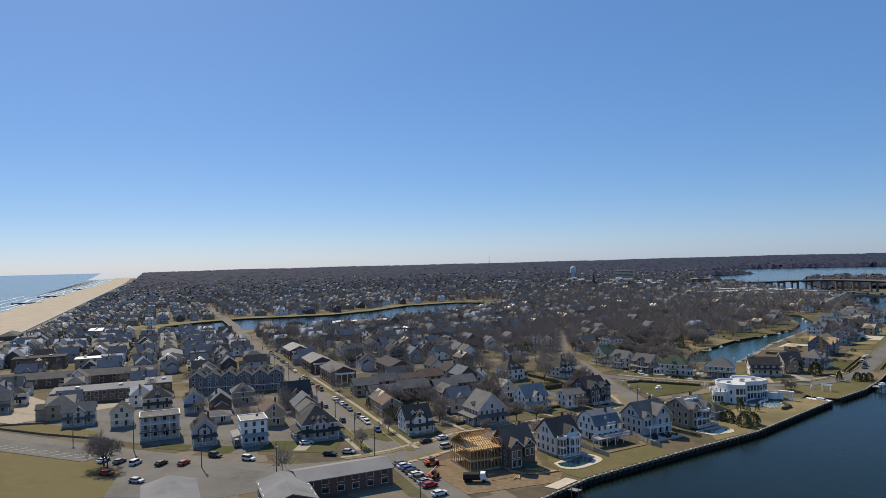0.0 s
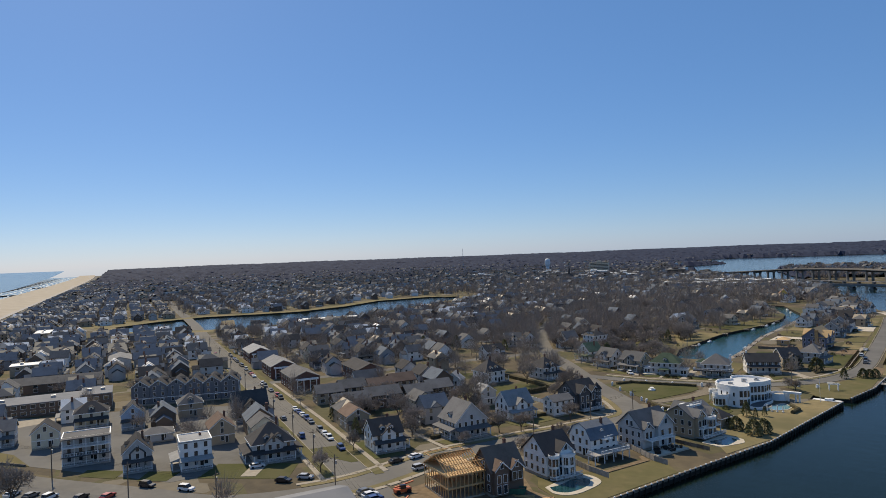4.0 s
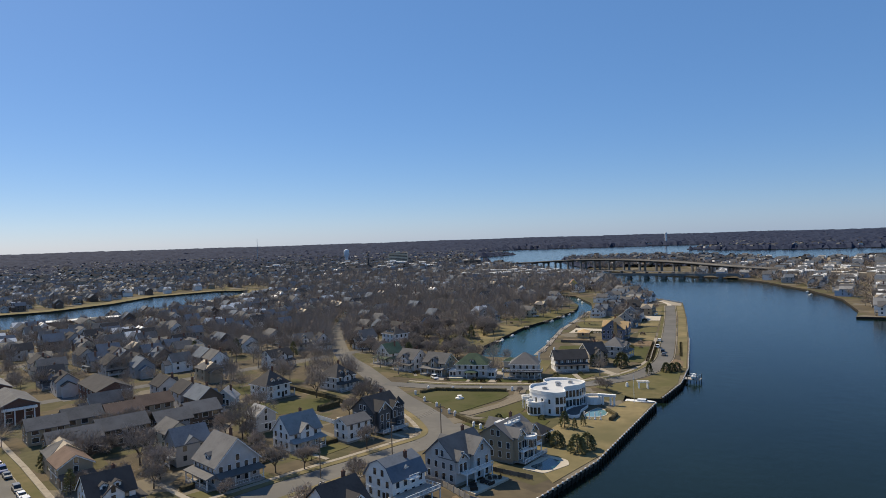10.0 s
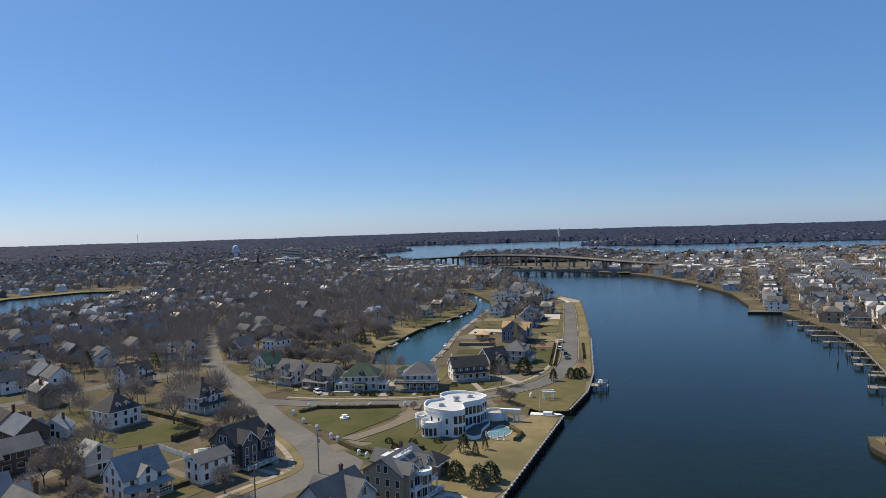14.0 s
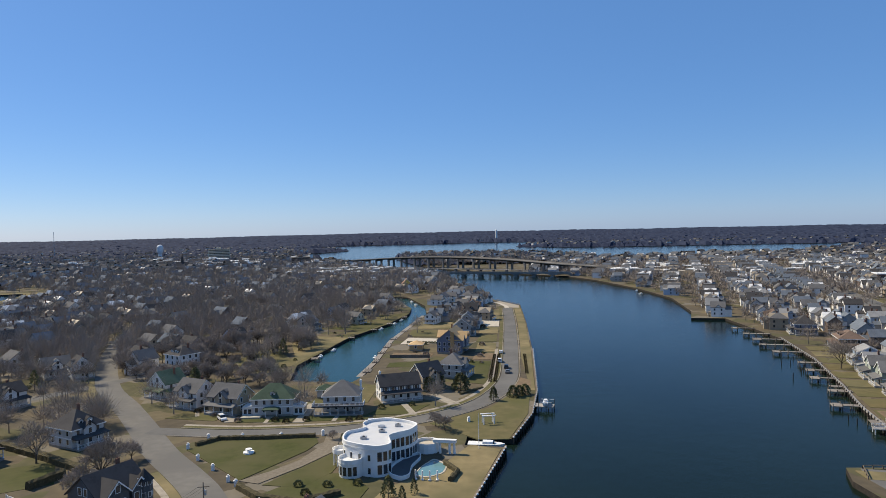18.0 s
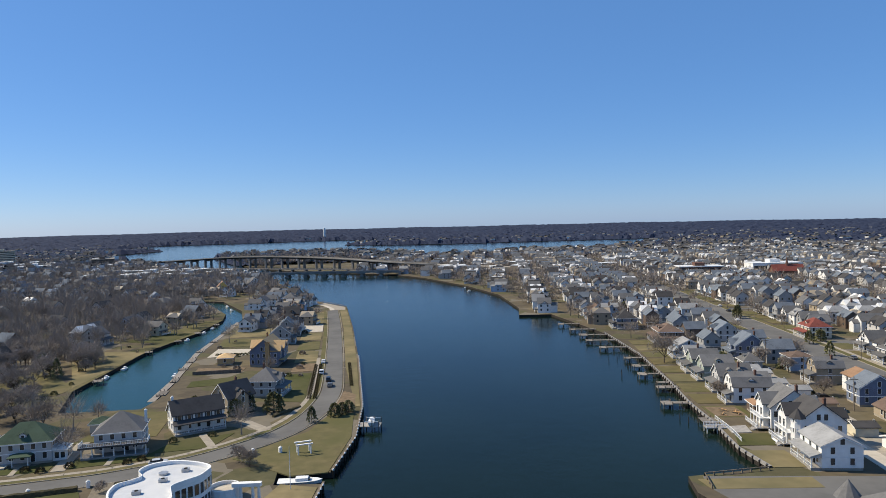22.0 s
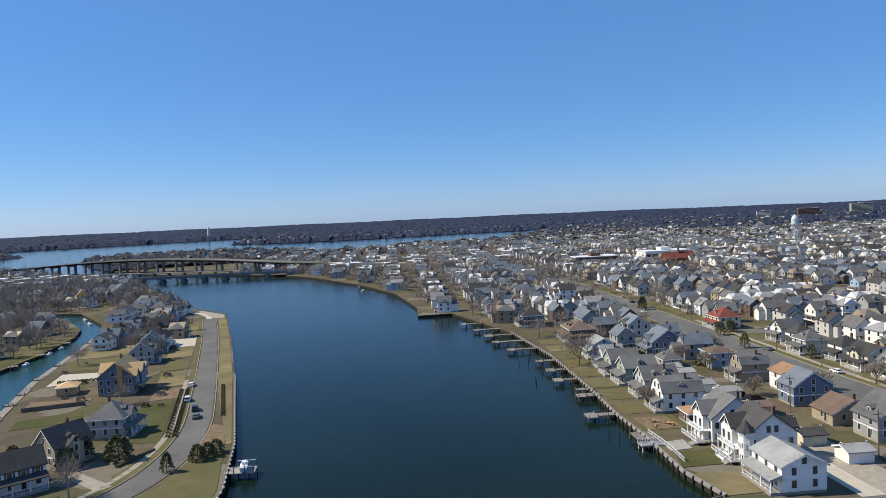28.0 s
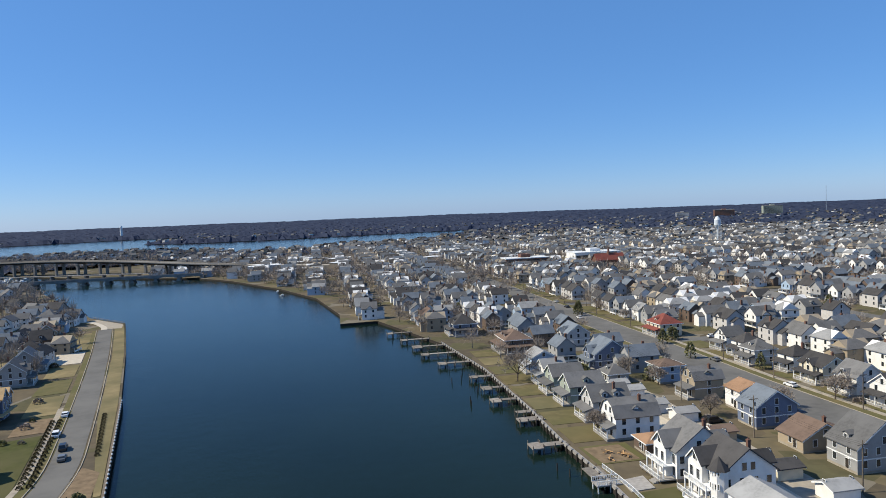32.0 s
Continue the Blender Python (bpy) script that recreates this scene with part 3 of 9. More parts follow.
def house(x, y, turn, w, d, storeys=2, roof="gable", wall="white", roofm="grey", pitch=0.75, ridge_y=True, porches=("f",), dormers=0, chimney=True,
          cross=0.0, base=0.6, label="", sides="flr", group="", trim=True, name="house", step=4.6):
    """A detached house: its front looks along local -y."""
    w, d, cross = w * 0.9, d * 0.9, cross * 0.9
    e = thing(name, pose(x, y, 0, 0, 0, turn), label, "house", group)
    FOOT.append((x, y, (w + d) * 0.3))
    wm, rm = WALLS[wall], ROOFS[roofm]
    h = base + storeys * FLOOR_H
    part("foundation", Geo().box(-w / 2 + 0.05, w / 2 - 0.05, -d / 2 + 0.05, d / 2 - 0.05, -0.1, base), M_CONCRETE, e)
    body = Geo().box(-w / 2, w / 2, -d / 2, d / 2, base, h)
    top = h
    if roof == "gable":
        body.join(gable_fill(w, d, h, pitch, ridge_y))
        part("roof", roof_gable(w, d, h, pitch, 0.45, ridge_y), rm, e)
        top = h + (w if ridge_y else d) / 2 * pitch
        if trim:
            run, span = (d, w) if ridge_y else (w, d)
            for s in (-1, 1):
                hx, z0, z1, y0 = span / 2 + 0.45, h - 0.45 * pitch - 0.16, h + span / 2 * pitch - 0.16, s * (run / 2 + 0.42)
                sec = [(-hx, z0), (0, z1), (hx, z0), (hx, z0 + 0.3), (0, z1 + 0.32), (-hx, z0 + 0.3)]
                g = Geo().add([(px, y0, pz) for px, pz in sec] + [(px, y0 + s * 0.06, pz) for px, pz in sec],
                              [(0, 1, 4, 5), (1, 2, 3, 4), (6, 7, 10, 11), (7, 8, 9, 10)] + [(i, (i + 1) % 6, 6 + (i + 1) % 6, 6 + i) for i in range(6)])
                part("bargeboard", g if ridge_y else g.turned(pose(0, 0, 0, 0, 0, 90)), M_TRIM, e)
        gw = (w if ridge_y else d)
        for s in (0, 180):
            mm = pose(0, 0, 0, 0, 0, s + (0 if ridge_y else 90)) @ pose(0, -(d if ridge_y else w) / 2, 0)
            part("window", WIN["n" if gw > 7 else "s"], None, e, "", mm @ pose(0, -0.01, h + 0.35))
    elif roof == "hip":
        part("roof", roof_hip(w, d, h, pitch), rm, e)
        top = h + min(w, d) / 2 * pitch
    elif roof == "deck":
        part("roof", roof_hip(w, d, h, pitch, cut=0.55), rm, e)
        top = h + min(w, d) / 2 * pitch * 0.55
    elif roof == "gambrel":
        r, fill = roof_gambrel(w, d, h)
        body.join(fill)
        part("roof", r, rm, e)
        top = h + 3.9 * w / 9
        for s in (0, 180):
            for q in (-1.3, 1.3):
                part("window", WIN["n"], None, e, "", pose(0, 0, 0, 0, 0, s) @ pose(q, -d / 2 - 0.01, h + 0.5))
    elif roof == "flat":
        part("roof", Geo().box(-w / 2 - 0.15, w / 2 + 0.15, -d / 2 - 0.15, d / 2 + 0.15, h, h + 0.3), rm, e)
        part("coping", Geo().box(-w / 2 - 0.2, w / 2 + 0.2, -d / 2 - 0.2, -d / 2 + 0.1, h + 0.3, h + 0.55).box(-w / 2 - 0.2, w / 2 + 0.2, d / 2 - 0.1, d / 2 + 0.2, h + 0.3, h + 0.55)
             .box(-w / 2 - 0.2, -w / 2 + 0.1, -d / 2 + 0.1, d / 2 - 0.1, h + 0.3, h + 0.55).box(w / 2 - 0.1, w / 2 + 0.2, -d / 2 + 0.1, d / 2 - 0.1, h + 0.3, h + 0.55), M_TRIM, e)
    part("wall", body, wm, e)
    if trim:
        z = base + FLOOR_H
        o, q = [(-w / 2 - 0.05, -d / 2 - 0.05), (w / 2 + 0.05, -d / 2 - 0.05), (w / 2 + 0.05, d / 2 + 0.05), (-w / 2 - 0.05, d / 2 + 0.05)], [(-w / 2, -d / 2), (w / 2, -d / 2), (w / 2, d / 2), (-w / 2, d / 2)]
        if storeys > 1:
            part("belt_course", ring(o, q, z - 0.14, z + 0.1), M_TRIM, e)
    if trim and roof in ("hip", "deck"):
        o = 0.52
        part("eave_trim", Geo().box(-w / 2 - o, w / 2 + o, -d / 2 - o - 0.05, -d / 2 - o, h - 0.26, h + 0.02).box(-w / 2 - o, w / 2 + o, d / 2 + o, d / 2 + o + 0.05, h - 0.26, h + 0.02)
             .box(-w / 2 - o - 0.05, -w / 2 - o, -d / 2 - o, d / 2 + o, h - 0.26, h + 0.02).box(w / 2 + o, w / 2 + o + 0.05, -d / 2 - o, d / 2 + o, h - 0.26, h + 0.02), M_TRIM, e)
    if cross:  # a gabled bay across the front half of the roof
        cw = cross
        cd = d / 2 + 0.9
        part("gable_bay", Geo().box(-cw / 2, cw / 2, -d / 2 - 0.9, 0, base, h).join(gable_fill(cw, cd, h, 0.85).turned(pose(0, -d / 2 - 0.9 + cd / 2, 0))), wm, e)
        part("bay_roof", roof_gable(cw, cd, h, 0.85, 0.35).turned(pose(0, -d / 2 - 0.9 + cd / 2, 0)), rm, e)
        part("window", WIN["n"], None, e, "", pose(0, -d / 2 - 0.91, h + 0.3))
        for k in range(storeys):
            glaze(e, cw, pose(0, -d / 2 - 0.9, 0), base + k * FLOOR_H + 0.75, "n", 2.0)
    for s, (ln, off, ang) in {"f": (w, d / 2, 0), "b": (w, d / 2, 180), "l": (d, w / 2, -90), "r": (d, w / 2, 90)}.items():
        if s in sides:
            for k in range(storeys):
                if k == 0 and s == "f":
                    part("door", DOOR, None, e, "", pose(w * 0.18, -d / 2 - 0.01, base))
                glaze(e, ln, pose(0, 0, 0, 0, 0, ang) @ pose(0, -off, 0), base + k * FLOOR_H + 0.75, "n", step)
    for s in porches:
        ln, off, ang = {"f": (w, d / 2, 0), "b": (w, d / 2, 180), "l": (d, w / 2, -90), "r": (d, w / 2, 90)}[s]
        mm = pose(0, 0, 0, 0, 0, ang) @ pose(0, -off, 0)
        porch(e, ln, 2.4, base, rm, mm.translation.x, mm.translation.y, ang)
    if dormers:
        # on the slopes that look to the front, or to both sides where the ridge runs front to back
        if roof == "hip" or not ridge_y or roof == "deck":
            for i in range(dormers):
                dormer(e, (i - (dormers - 1) / 2) * w / (dormers + 0.5) * 0.7, -d / 2 + 1.0, h + 0.35, 0, 1.7, 1.5, min(d / 2, 3.2), wm, rm)
        else:
            for sgn, ang in ((1, 90), (-1, -90)):
                for i in range(dormers):
                    dormer(e, sgn * (w / 2 - 0.8), (i - (dormers - 1) / 2) * d / (dormers + 0.5) * 0.8, h + 0.3, ang, 1.7, 1.5, w / 2 - 0.6, wm, rm)
    if chimney:
        stack(e, w * 0.2, d * 0.15, h, top + 0.9)
    return e

# ---- roads, walks, lawns ----


def flat_patch(name, outline, z, mat, label, category="ground"):
    v = [(x, y, z) for x, y in outline] + [(x, y, -0.2) for x, y in outline]
    n = len(outline)
    area = sum(a[0] * b[1] - b[0] * a[1] for a, b in zip(outline, outline[1:] + outline[:1]))
    top = tuple(range(n)) if area > 0 else tuple(range(n - 1, -1, -1))
    p = mesh_object(name, v, [top] + [(i, (i + 1) % n, n + (i + 1) % n, n + i) for i in range(n)], mat)
    return tagged(p, label, category, kind="structure")


def sidewalk(points, off, width=1.6, label="pale concrete sidewalk"):
    """Paving slabs along a line, each a piece of its own."""
    pts = [Vector(p) for p in points]
    e = thing("pavement", Matrix(), label, "sidewalk")
    e["kind"] = "structure"
    slab = Geo().box(-1.96, 1.96, -width / 2, width / 2, -0.1, 0.16).mesh("slab", M_CONCRETE)
    carry = 1.5
    for a, b in zip(pts, pts[1:]):
        d = (b - a)
        ln, d = d.length, d.normalized()
        n = Vector((-d.y, d.x)) * off
        while carry < ln:
            p = a + d * carry + n
            part("slab", slab, None, e, "", Matrix.Translation((p.x, p.y, 0)) @ Matrix.Rotation(math.atan2(d.y, d.x), 4, "Z"))
            carry += 4.0
        carry -= ln


VERGE_Z = [0.10]


def verge(points, off, width, mat=M_LAWN, label="strip of winter grass beside the street"):
    VERGE_Z[0] += 0.004
    v, f = ribbon(points, width, VERGE_Z[0], off)
    n = len(points)
    v += [(x, y, -0.1) for x, y, _ in v]
    f = f + [(i + 1, i, 2 * n + i, 2 * n + i + 1) for i in range(n - 1)] + [(n + i, n + i + 1, 3 * n + i + 1, 3 * n + i) for i in range(n - 1)]
    g = mesh_object("grass_verge", v, f, mat)
    tagged(g, label, "grass", kind="structure")


def clip_line(points, a, b):
    """The stretch of a line between two lengths along it."""
    pts, out, s = [Vector(p) for p in points], [], 0.0
    for p, q in zip(pts, pts[1:]):
        ln = (q - p).length
        for t in (max(a - s, 0), min(b - s, ln)):
            if 0 <= t <= ln and s + t >= a - 1e-6 and s + t <= b + 1e-6:
                r = p + (q - p) * (t / ln)
                if not out or (out[-1] - r).length > 0.01:
                    out.append(r)
        s += ln
    return [tuple(p) for p in out]


near_street = clip_line(LEFT_STREET, 50, 420)
for side in (-1, 1):
    verge(near_street, side * 6.6, 2.8)
    sidewalk(clip_line(LEFT_STREET, 52, 210), side * 9.0)
for a, b, side in ((150, 250, -1), (150, 320, 1), (400, 520, 1)):
    line = clip_line(FRONT_ROAD, a + 60, b + 60)
    verge(line, side * 5.8, 2.2, M_STRAW)
    if a < 300:
        sidewalk(line, side * 7.8)
lawn_walk = clip_line(LAWN_ROAD, 8, 420)
verge(lawn_walk, 5.2, 2.0, M_LAWN)
sidewalk(clip_line(LAWN_ROAD, 8, 220), 7.0)
verge(clip_line(AVENUE, 60, 520), -9.2, 2.6)
verge(clip_line(AVENUE, 60, 520), 9.2, 2.6)
sidewalk(clip_line(AVENUE, 100, 300), -11.6)


def kerb(points, off):
    VERGE_Z[0] += 0.004
    v, f = ribbon(points, 0.22, VERGE_Z[0] + 0.03, off)
    n = len(points)
    v += [(x, y, 0.0) for x, y, _ in v]
    f = f + [(i + 1, i, 2 * n + i, 2 * n + i + 1) for i in range(n - 1)] + [(n + i, n + i + 1, 3 * n + i + 1, 3 * n + i) for i in range(n - 1)]
    tagged(mesh_object("kerb", v, f, M_CONCRETE), "pale concrete kerb", "kerb", kind="structure")


for line, off in ((clip_line(LEFT_STREET, 52, 420), 5.1), (clip_line(AVENUE, 60, 520), 7.6), (clip_line(LAWN_ROAD, 8, 420), 4.1)):
    kerb(line, off)
    kerb(line, -off)

# side streets
GRID_L = [((-170, 60), (-60, 130)), ((-252, 104), (-140, 290)), ((-340, 160), (-215, 370)), ((-440, 225), (-300, 460))]
for a, b in GRID_L[1:]:
    road("road_side", [a, b], 7, "narrow asphalt side street")
E1, E2 = Vector((0.2588, 0.9659)), Vector((0.9659, -0.2588))


def right_xy(u, v):
    """Right bank: u along the avenue, v across it, from (186, 178)."""
    p = Vector((186, 178)) + E1 * u + E2 * v
    return (p.x, p.y)


for u in (129, 252, 370, 500):
    road("road_cross", [right_xy(u, -62 if u < 200 else -75), right_xy(u, 900)], 8.5, "asphalt cross street")
road("road_parallel", [right_xy(-60, 125), right_xy(700, 125)], 9, "asphalt street parallel to the avenue")
road("road_parallel", [right_xy(-60, 250), right_xy(700, 250)], 9, "asphalt street parallel to the avenue")
flat_patch("back_yards", [right_xy(-50, -43.6), right_xy(-50, -35), right_xy(64, -35), right_xy(64, -43.6)], 0.06, M_CONCRETE, "worn concrete yards behind the garages", "ground")
flat_patch("alley", [right_xy(-60, -48.6), right_xy(-60, -43.6), right_xy(92, -43.6), right_xy(92, -48.6)], 0.07, M_PALE, "pale concrete back alley between garages", "road")
road("road_parking", [(-305, -53), (-246, -39.5), (-187, -26)], 12, "parking bays beside the beach park")
road("road_front", [(-300, -40.5), (-400, -62), (-480, -78)], 9, "grey asphalt road towards the beach")
road("road_beach", [coast(u, 219) for u in range(-700, 4701, 300)], 15, "ocean avenue beside the beach")

flat_patch("beach", shore_strip(232, 327, step=300), 0.06, M_SAND, "pale wide sandy beach", "beach")
flat_patch("boardwalk", shore_strip(229.5, 236, -700, 4700, 300), 0.5, M_GREYDECK, "grey boardwalk along the beach", "boardwalk")
for k, (off, wd) in enumerate(((329, 7), (343, 5), (362, 7), (388, 4), (420, 5))):
    rg = random.Random(k)
    pts = [coast(u, off + rg.uniform(-5, 5)) for u in range(-300, 4600, 60)]
    v, f = ribbon(smooth(pts, 3), wd, WATER_Z + 0.05 + 0.01 * k)
    tagged(mesh_object("surf", v, f, M_SURF), "white line of breaking surf", "surf", kind="stuff")

for k, (u, ln) in enumerate(((1016, 60), (1482, 55), (1840, 60), (2470, 45))):
    gr = thing("groyne", Matrix.Translation((*coast(u, 318), 0)) @ Matrix.Rotation(math.atan2(N1.y, N1.x), 4, "Z"), "low dark rock groyne running into the sea", "groyne", "groynes")
    rgg = random.Random(k)
    for i in range(int(ln / 5)):
        a = rgg.uniform(2.0, 3.0)
        part("boulder", Geo().prism([(i * 5 - a, -a), (i * 5 + a, -a * 0.7), (i * 5 + a * 0.8, a), (i * 5 - a * 0.9, a * 0.8)], -2.2, rgg.uniform(0.2, 0.8)), M_WALLDARK, gr)
for loop, w, m, words in ((LAKE, 20, M_STRAW, "straw-coloured reed bank round the lake"), ([(-88, 296), (-80, 376), (-66, 427), (-58, 481)], 9, M_LAWN, "grassy bank behind the canal bulkhead")):
    closed = loop + loop[:1] if loop is LAKE else loop
    v, f = ribbon(closed, w, 0.05, w / 2 + 0.2)
    tagged(mesh_object("grass_bank", v, f, m), words, "grass", kind="structure")
v, f = ribbon([(-54, 272), (-52.6, 304), (-53.4, 363), (-48.6, 425), (-45.6, 470)], 2.6, -0.1, 1.2)
n = len(v) // 2
tagged(mesh_object("canal_walkway", v + [(x, y, -0.5) for x, y, _ in v], f + [(i + 1, i, 2 * n + i, 2 * n + i + 1) for i in range(n - 1)], M_DOCK), "grey timber walkway along the canal", "walkway", kind="structure")
flat_patch("lakeside_field", [(-636, 262), (-760, 196), (-800, 232), (-650, 330)], 0.04, M_STRAW, "straw-coloured open field beside the lake", "field")
flat_patch("park_grass", [(-330, -66), (-246, -46.5), (-179, -30.5), (-165, -30), (-146, -46), (-140, -80), (-200, -140), (-340, -130)], 0.05, M_PARK, "flat straw-coloured park lawn", "lawn")
flat_patch("road_apron", [(-66, 121), (-65, 134), (-58, 143), (-50, 135), (-49, 126), (-57, 116)], 0.055, M_WORNROAD, "wide bleached asphalt apron at the junction", "road")
flat_patch("island_lawn", [(-86, 177.5), (-82, 185.6), (-66, 186.8), (-52, 188.4), (-50.4, 184), (-51.8, 177), (-57, 166), (-62.5, 154.5)], 0.14, M_GREEN, "mown green lawn of the walled forecourt", "lawn")
flat_patch("lawn", [(-56, 151.5), (-49.5, 163), (-44, 175), (-40, 174), (-41, 160), (-46, 150)], 0.131, M_GREEN, "green lawn between drive and mansion", "lawn")
flat_patch("drive", [(-62.6, 154), (-56.8, 160.8), (-51.7, 169.2), (-48.6, 182.2), (-49.7, 192), (-45.5, 193), (-43.8, 176.8), (-49.8, 164.1), (-57.2, 152.2)], 0.17, M_GRAVEL, "sandy curved driveway", "driveway")
flat_patch("mansion_lawn", [(-57, 142), (-40, 128), (-32, 136), (-30, 150), (-38, 160), (-46, 158)], 0.12, M_GREEN, "green lawn with shrubs below the drive", "lawn")
flat_patch("point_lawn", [(-21, 95), (-10, 122), (1.5, 178), (-7, 182), (-16, 160), (-26, 150), (-34, 120)], 0.11, M_STRAW, "straw-coloured lawn along the seawall", "lawn")
flat_patch("point_lawn_north", [(-5, 187), (4, 187), (11, 214), (13, 238), (6, 240), (-1, 222), (-20, 203)], 0.1, M_LAWN, "dry lawn beside the boat slip", "lawn")
flat_patch("seawall_strip", [(14, 246), (15.4, 246), (19.2, 330), (21.8, 422), (22.9, 520), (18.2, 520), (17, 420), (13.5, 310)], 0.1, M_STRAW, "long straw-grass strip on the seawall", "grass")
flat_patch("bare_lot", [(5, 240), (13, 240), (15, 262), (11, 268), (9, 256)], 0.12, M_DIRT, "bare sandy lot at the bend", "ground")
for pts, m, words in (([(-12, 260), (-2.8, 256), (-0.4, 303), (-11.6, 302)], M_GREEN, "green front lawn beside the point road"),
                      ([(-46.5, 290), (-46.5, 300), (-29, 305), (-26.6, 291)], M_GREEN, "green back lawn above the canal"),
                      ([(-48, 313), (-29, 313), (-28, 322), (-48, 326)], M_DIRT, "dug sandy ground of a building plot"),
                      ([(-9, 306), (0.4, 306), (1.6, 322), (-8, 322)], M_DIRT, "bare soil in front of the unfinished house"),
                      ([(-8, 326), (1.8, 326), (2.6, 352), (-7, 352)], M_STRAW, "straw-coloured front yard by the point road"),
                      ([(-8, 356), (2.8, 356), (3.6, 380), (-6, 380)], M_LAWN, "dull green front yard by the point road"),
                      ([(-7, 384), (3.8, 384), (4.8, 408), (-6, 408)], M_STRAW, "dry front yard by the point road"),
                      ([(-7, 412), (5, 412), (5.8, 440), (-6, 440)], M_PALE, "pale gravel forecourt by the point road"),
                      ([(-7, 444), (6, 444), (7.5, 500), (-5, 500)], M_STRAW, "dry front yard near the end of the point"),
                      ([(-48, 350), (-24, 352), (-24, 366), (-46, 372)], M_PALE, "pale pool terrace above the canal"),
                      ([(-118, 388), (-90, 302), (-87, 322), (-80, 374)], M_STRAW, "open straw field on the canal bank"),
                      ([(-124, 300), (-92, 290), (-89, 300), (-116, 350)], M_LAWN, "rough grass field behind the canal"),
                      ([(-98, 410), (-76, 400), (-68, 430), (-90, 440)], M_GREEN, "green yard reaching down to the canal"),
                      ([(-92, 445), (-67, 436), (-60, 470), (-84, 480)], M_LAWN, "dull yard reaching down to the canal"),
                      ([(-47, 376), (-23, 376), (-22, 400), (-47, 402)], M_LAWN, "dull green back yard above the canal"),
                      ([(-45, 406), (-22, 404), (-22, 434), (-43, 437)], M_STRAW, "dry back yard above the canal"),
                      ([(-42, 480), (-20, 476), (-18, 530), (-34, 540), (-46, 505)], M_LAWN, "rough grass at the end of the point"),
                      ([(-66, 227), (-44, 229), (-44, 256), (-58, 259)], M_LAWN, "back lawn behind the curve houses"),
                      ([(-82, 204.6), (-64.5, 205.4), (-64.5, 210.5), (-82, 209.5)], M_GREEN, "green front lawn beside the curve"),
                      ([(-60, 205.6), (-40, 208.2), (-41, 213.4), (-60, 212.2)], M_GREEN, "green front lawn of the hip-roofed house"),
                      ([(-42, 213), (-27, 214), (-22, 226), (-38, 222.5)], M_GREEN, "green front lawn of the white colonial"),
                      ([(-108, 210), (-90, 206.5), (-88, 212), (-104, 219)], M_LAWN, "dull front lawns round the curve"),
                      ([(-99, 100), (-89, 97), (-83, 112), (-90, 114)], M_LAWN, "dull front lawn along the front road"),
                      ([(-106, 68), (-98, 66), (-93, 78), (-97, 82)], M_LAWN, "front lawn of the pyramid-roofed house"),
                      ([(-44, 440), (-24, 440), (-22, 470), (-42, 474)], M_GREEN, "green back yard above the canal")):
    flat_patch("yard", pts, 0.1, m, words, "yard")
for x0, y0, x1, y1, w in ((-116, 228, -110, 222, 1.4), (-101, 219, -98, 212, 1.4), (-86, 211, -84.5, 205, 3.2), (-73, 209.5, -72.5, 204, 1.3), (-63, 228, -62, 204.5, 3.4), (-51, 212.5, -51, 206, 1.4), (-31, 227, -26, 213, 2.2), (-22, 240, -13, 226, 3.6), (-141, 26, -134, 14, 4.5), (-118, 73, -96, 62, 1.5), (-93, 104, -84, 100, 1.5), (-78, 128, -70, 124, 1.5)):
    a, b = Vector((x0, y0)), Vector((x1, y1))
    n = Vector((-(b - a).y, (b - a).x)).normalized() * w / 2
    flat_patch("walk", [tuple(a - n), tuple(b - n), tuple(b + n), tuple(a + n)], 0.13, M_CONCRETE, "pale concrete front walk or drive", "path")
flat_patch("parking_lot", [(-166, -31), (-147, -47), (-118, -30), (-108, -12), (-122, -6), (-150, -14), (-186, -22), (-184, -29)], 0.045, M_ASPHALT, "worn asphalt parking lot behind the corner", "ground")
flat_patch("wall_lawn", [(-270, -27), (-238, -20.5), (-205, -12), (-224, -8), (-255, -12)], 0.085, M_PARK, "walled patch of dry grass", "lawn")
for k in range(14):
    a = Vector((-252, -43)).lerp(Vector((-186, -27)), k / 13)
    flat_patch("bay_line", [(a.x, a.y + 2), (a.x + 0.2, a.y + 2), (a.x - 1.6, a.y - 3.2), (a.x - 1.8, a.y - 3.2)], 0.13, M_PAINTLINE, "white parking bay line", "road marking")
flat_patch("paved_yards", [(-262, -18), (-205, -12), (-150, 0), (-134, 40), (-205, 82), (-250, 54), (-282, 0)], 0.05, M_ASPHALT, "worn asphalt lots between guest houses", "ground")
flat_patch("motel_lot", [(-330, -30), (-268, -20), (-262, 30), (-300, 10), (-345, 14)], 0.065, M_CONCRETE, "pale concrete motel parking lot", "ground")
flat_patch("apartment_lot", [(-246, 158), (-222, 143), (-212, 162), (-236, 178)], 0.06, M_ASPHALT, "asphalt parking lot behind brick blocks", "ground")
flat_patch("yard", [(-160, -4), (-152, 0), (-156, 8), (-165, 3)], 0.09, M_GREEN, "small green front lawn", "yard")
flat_patch("yard", [(-180, -10), (-168, -6), (-172, 0), (-184, -5)], 0.09, M_GREEN, "small green front lawn", "yard")
flat_patch("yard", [(108.5, 180), (118, 178), (123, 187), (113, 188.6)], 0.135, M_GREEN, "green back lawn above the bulkhead", "yard")
flat_patch("yard", [(118, 205), (127, 203), (129, 213), (120, 215)], 0.135, M_DIRT, "bare plot with building rubble", "yard")
